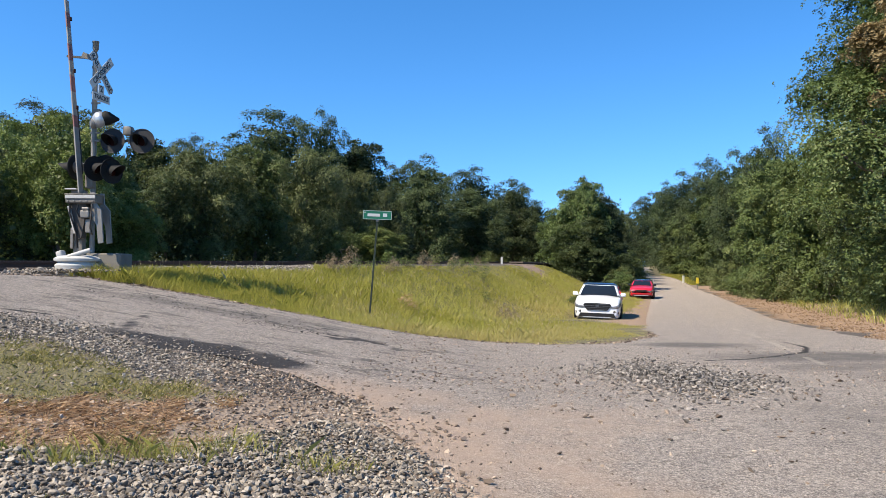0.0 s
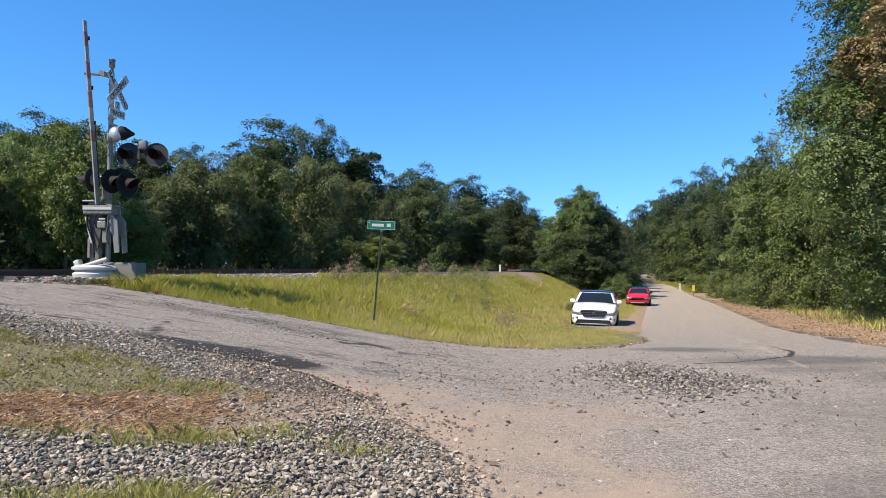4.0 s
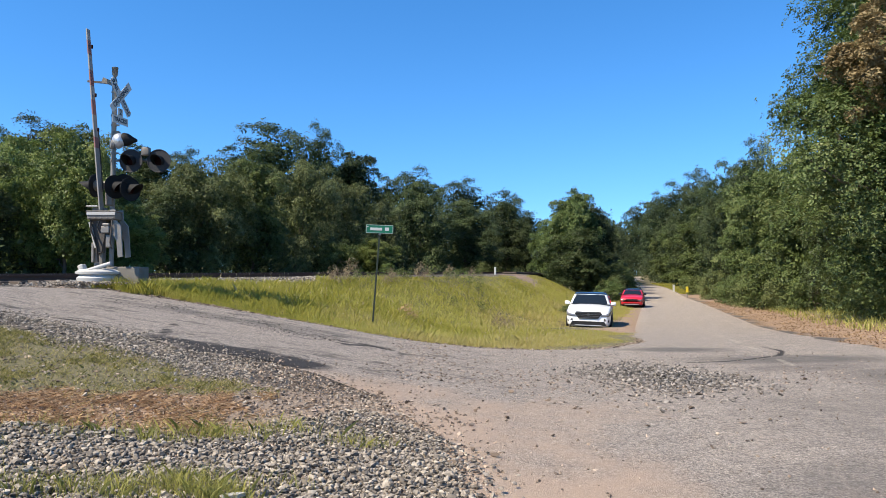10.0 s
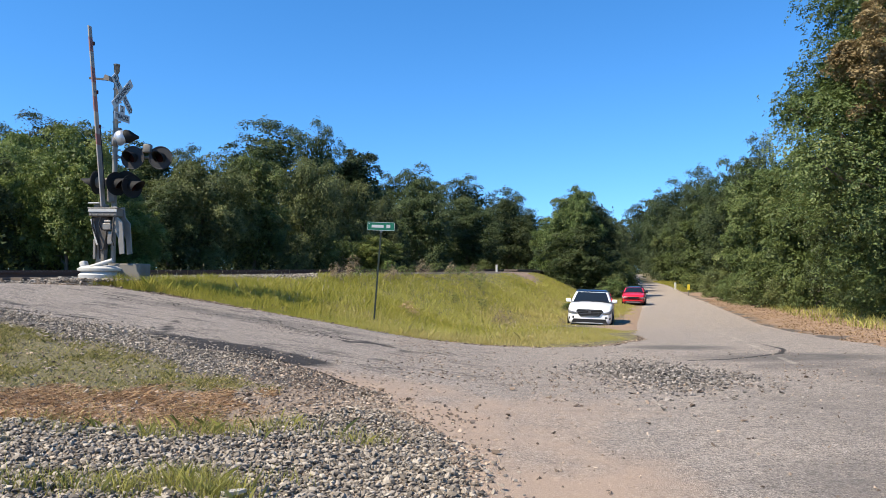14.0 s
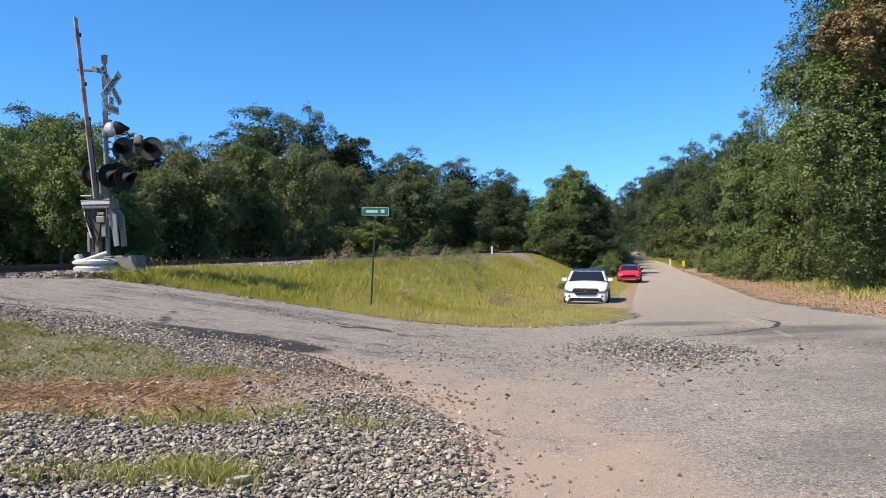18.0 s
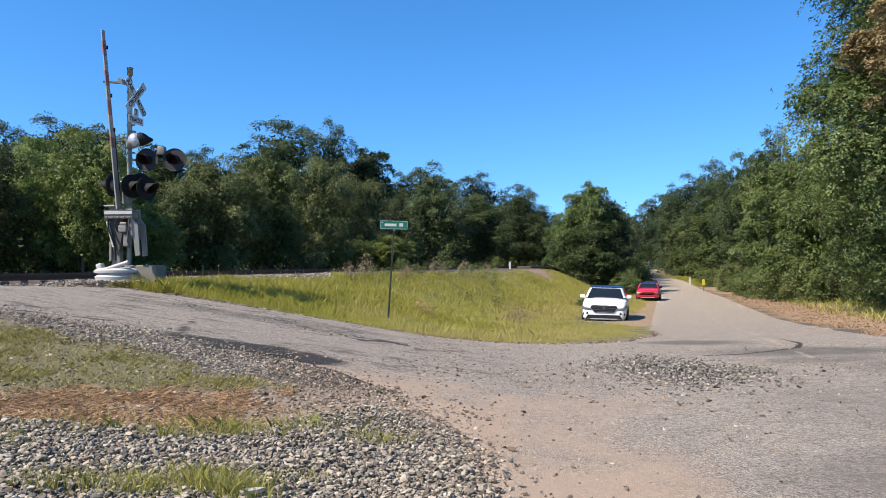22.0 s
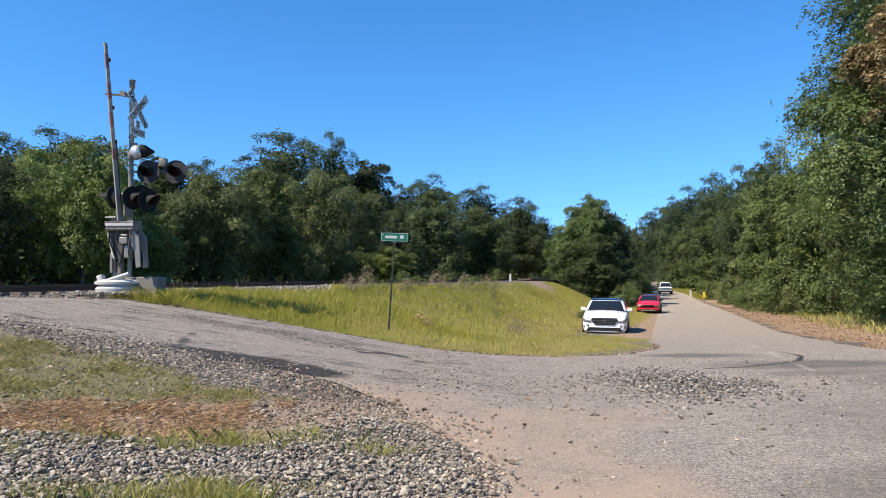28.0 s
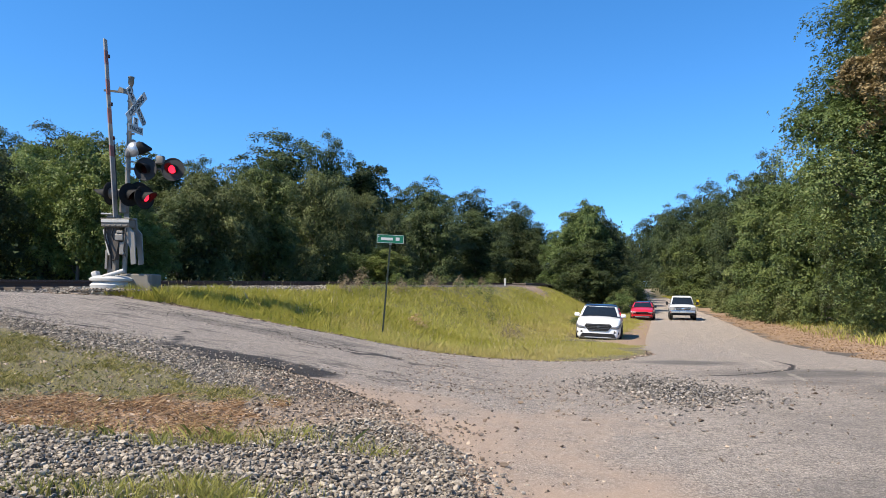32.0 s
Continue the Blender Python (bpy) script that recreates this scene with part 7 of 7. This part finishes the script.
for wx, wy, k, kind in ((-0.93, 22.3, 0.62, 2), (-0.72, 22.5, 0.45, 2), (2.25, 28.0, 0.8, 0), (2.6, 28.4, 0.7, 0), (5.0, 30.5, 0.5, 0), (6.9, 37.5, 0.9, 1), (7.8, 39.0, 1.0, 1), (1.6, 40.0, 0.9, 1), (2.3, 41.5, 0.8, 1), (2.0, 38.6, 0.7, 1), (1.9, 33.0, 0.7, 1), (0.6, 31.0, 0.6, 1), (8.6, 42.0, 1.1, 1)):
    plant("weed", kind, wx, wy, k, k, 33 * wy, 0.03)
for x, y, k in ((7.6, 43.0, 0.35), (8.8, 47.0, 0.4)):
    plant("bush", 0, x, y, k * 1.15, k * 0.7, 40 * x, 0.03, label="small weedy shrub in the meadow")


# ---- what moves ----
def motions():
    """The pickup comes down the road; its wheels roll; two crossing lamps light up near the end."""
    way = [(0, 415.0), (10, 345.0), (16.5, 275.5), (18, 248.2), (19, 230.0), (20, 212.0), (22, 191.0), (23, 179.5), (24, 166.5), (25, 153.0), (26.5, 134.5), (28, 115.0), (29, 100.5), (30, 86.5), (31, 72.5), (32, 58.8)]
    rows, rolls, gone = [], [], 0.0
    last = None
    for k in range(0, 32 * FPS + 1):
        tt = k / FPS
        y = float(np.interp(tt, [w[0] for w in way], [w[1] for w in way]))
        x = float(road_centre(y)) - 0.3
        if last:
            gone += math.hypot(x - last[0], y - last[1])
        last = (x, y)
        if k % 6 == 0:
            y2 = y + 4.0
            dx, dy, dz = float(road_centre(y2) - road_centre(y)), 4.0, float(land(road_centre(y2), y2) - land(x, y))
            rows.append((tt, pose(x, y, float(land(x, y)) + 0.01, math.degrees(math.atan2(dz, dy)), 0, -math.degrees(math.atan2(dx, dy)))))
        rolls.append((tt, math.degrees(gone / 0.40)))
    walk(pickup, rows)
    for w in pickup_wheels:
        p = w.location.copy()
        walk(w, [(tt, pose(p.x, p.y, p.z, a % 360.0)) for tt, a in rolls])
    for disc in LIT:
        back, front = pose(0, 0.03, 0), pose(0, -0.034, 0)
        walk(disc, [(0.0, back), (31.7, back), (31.8, front), (32.0, front)])


motions()
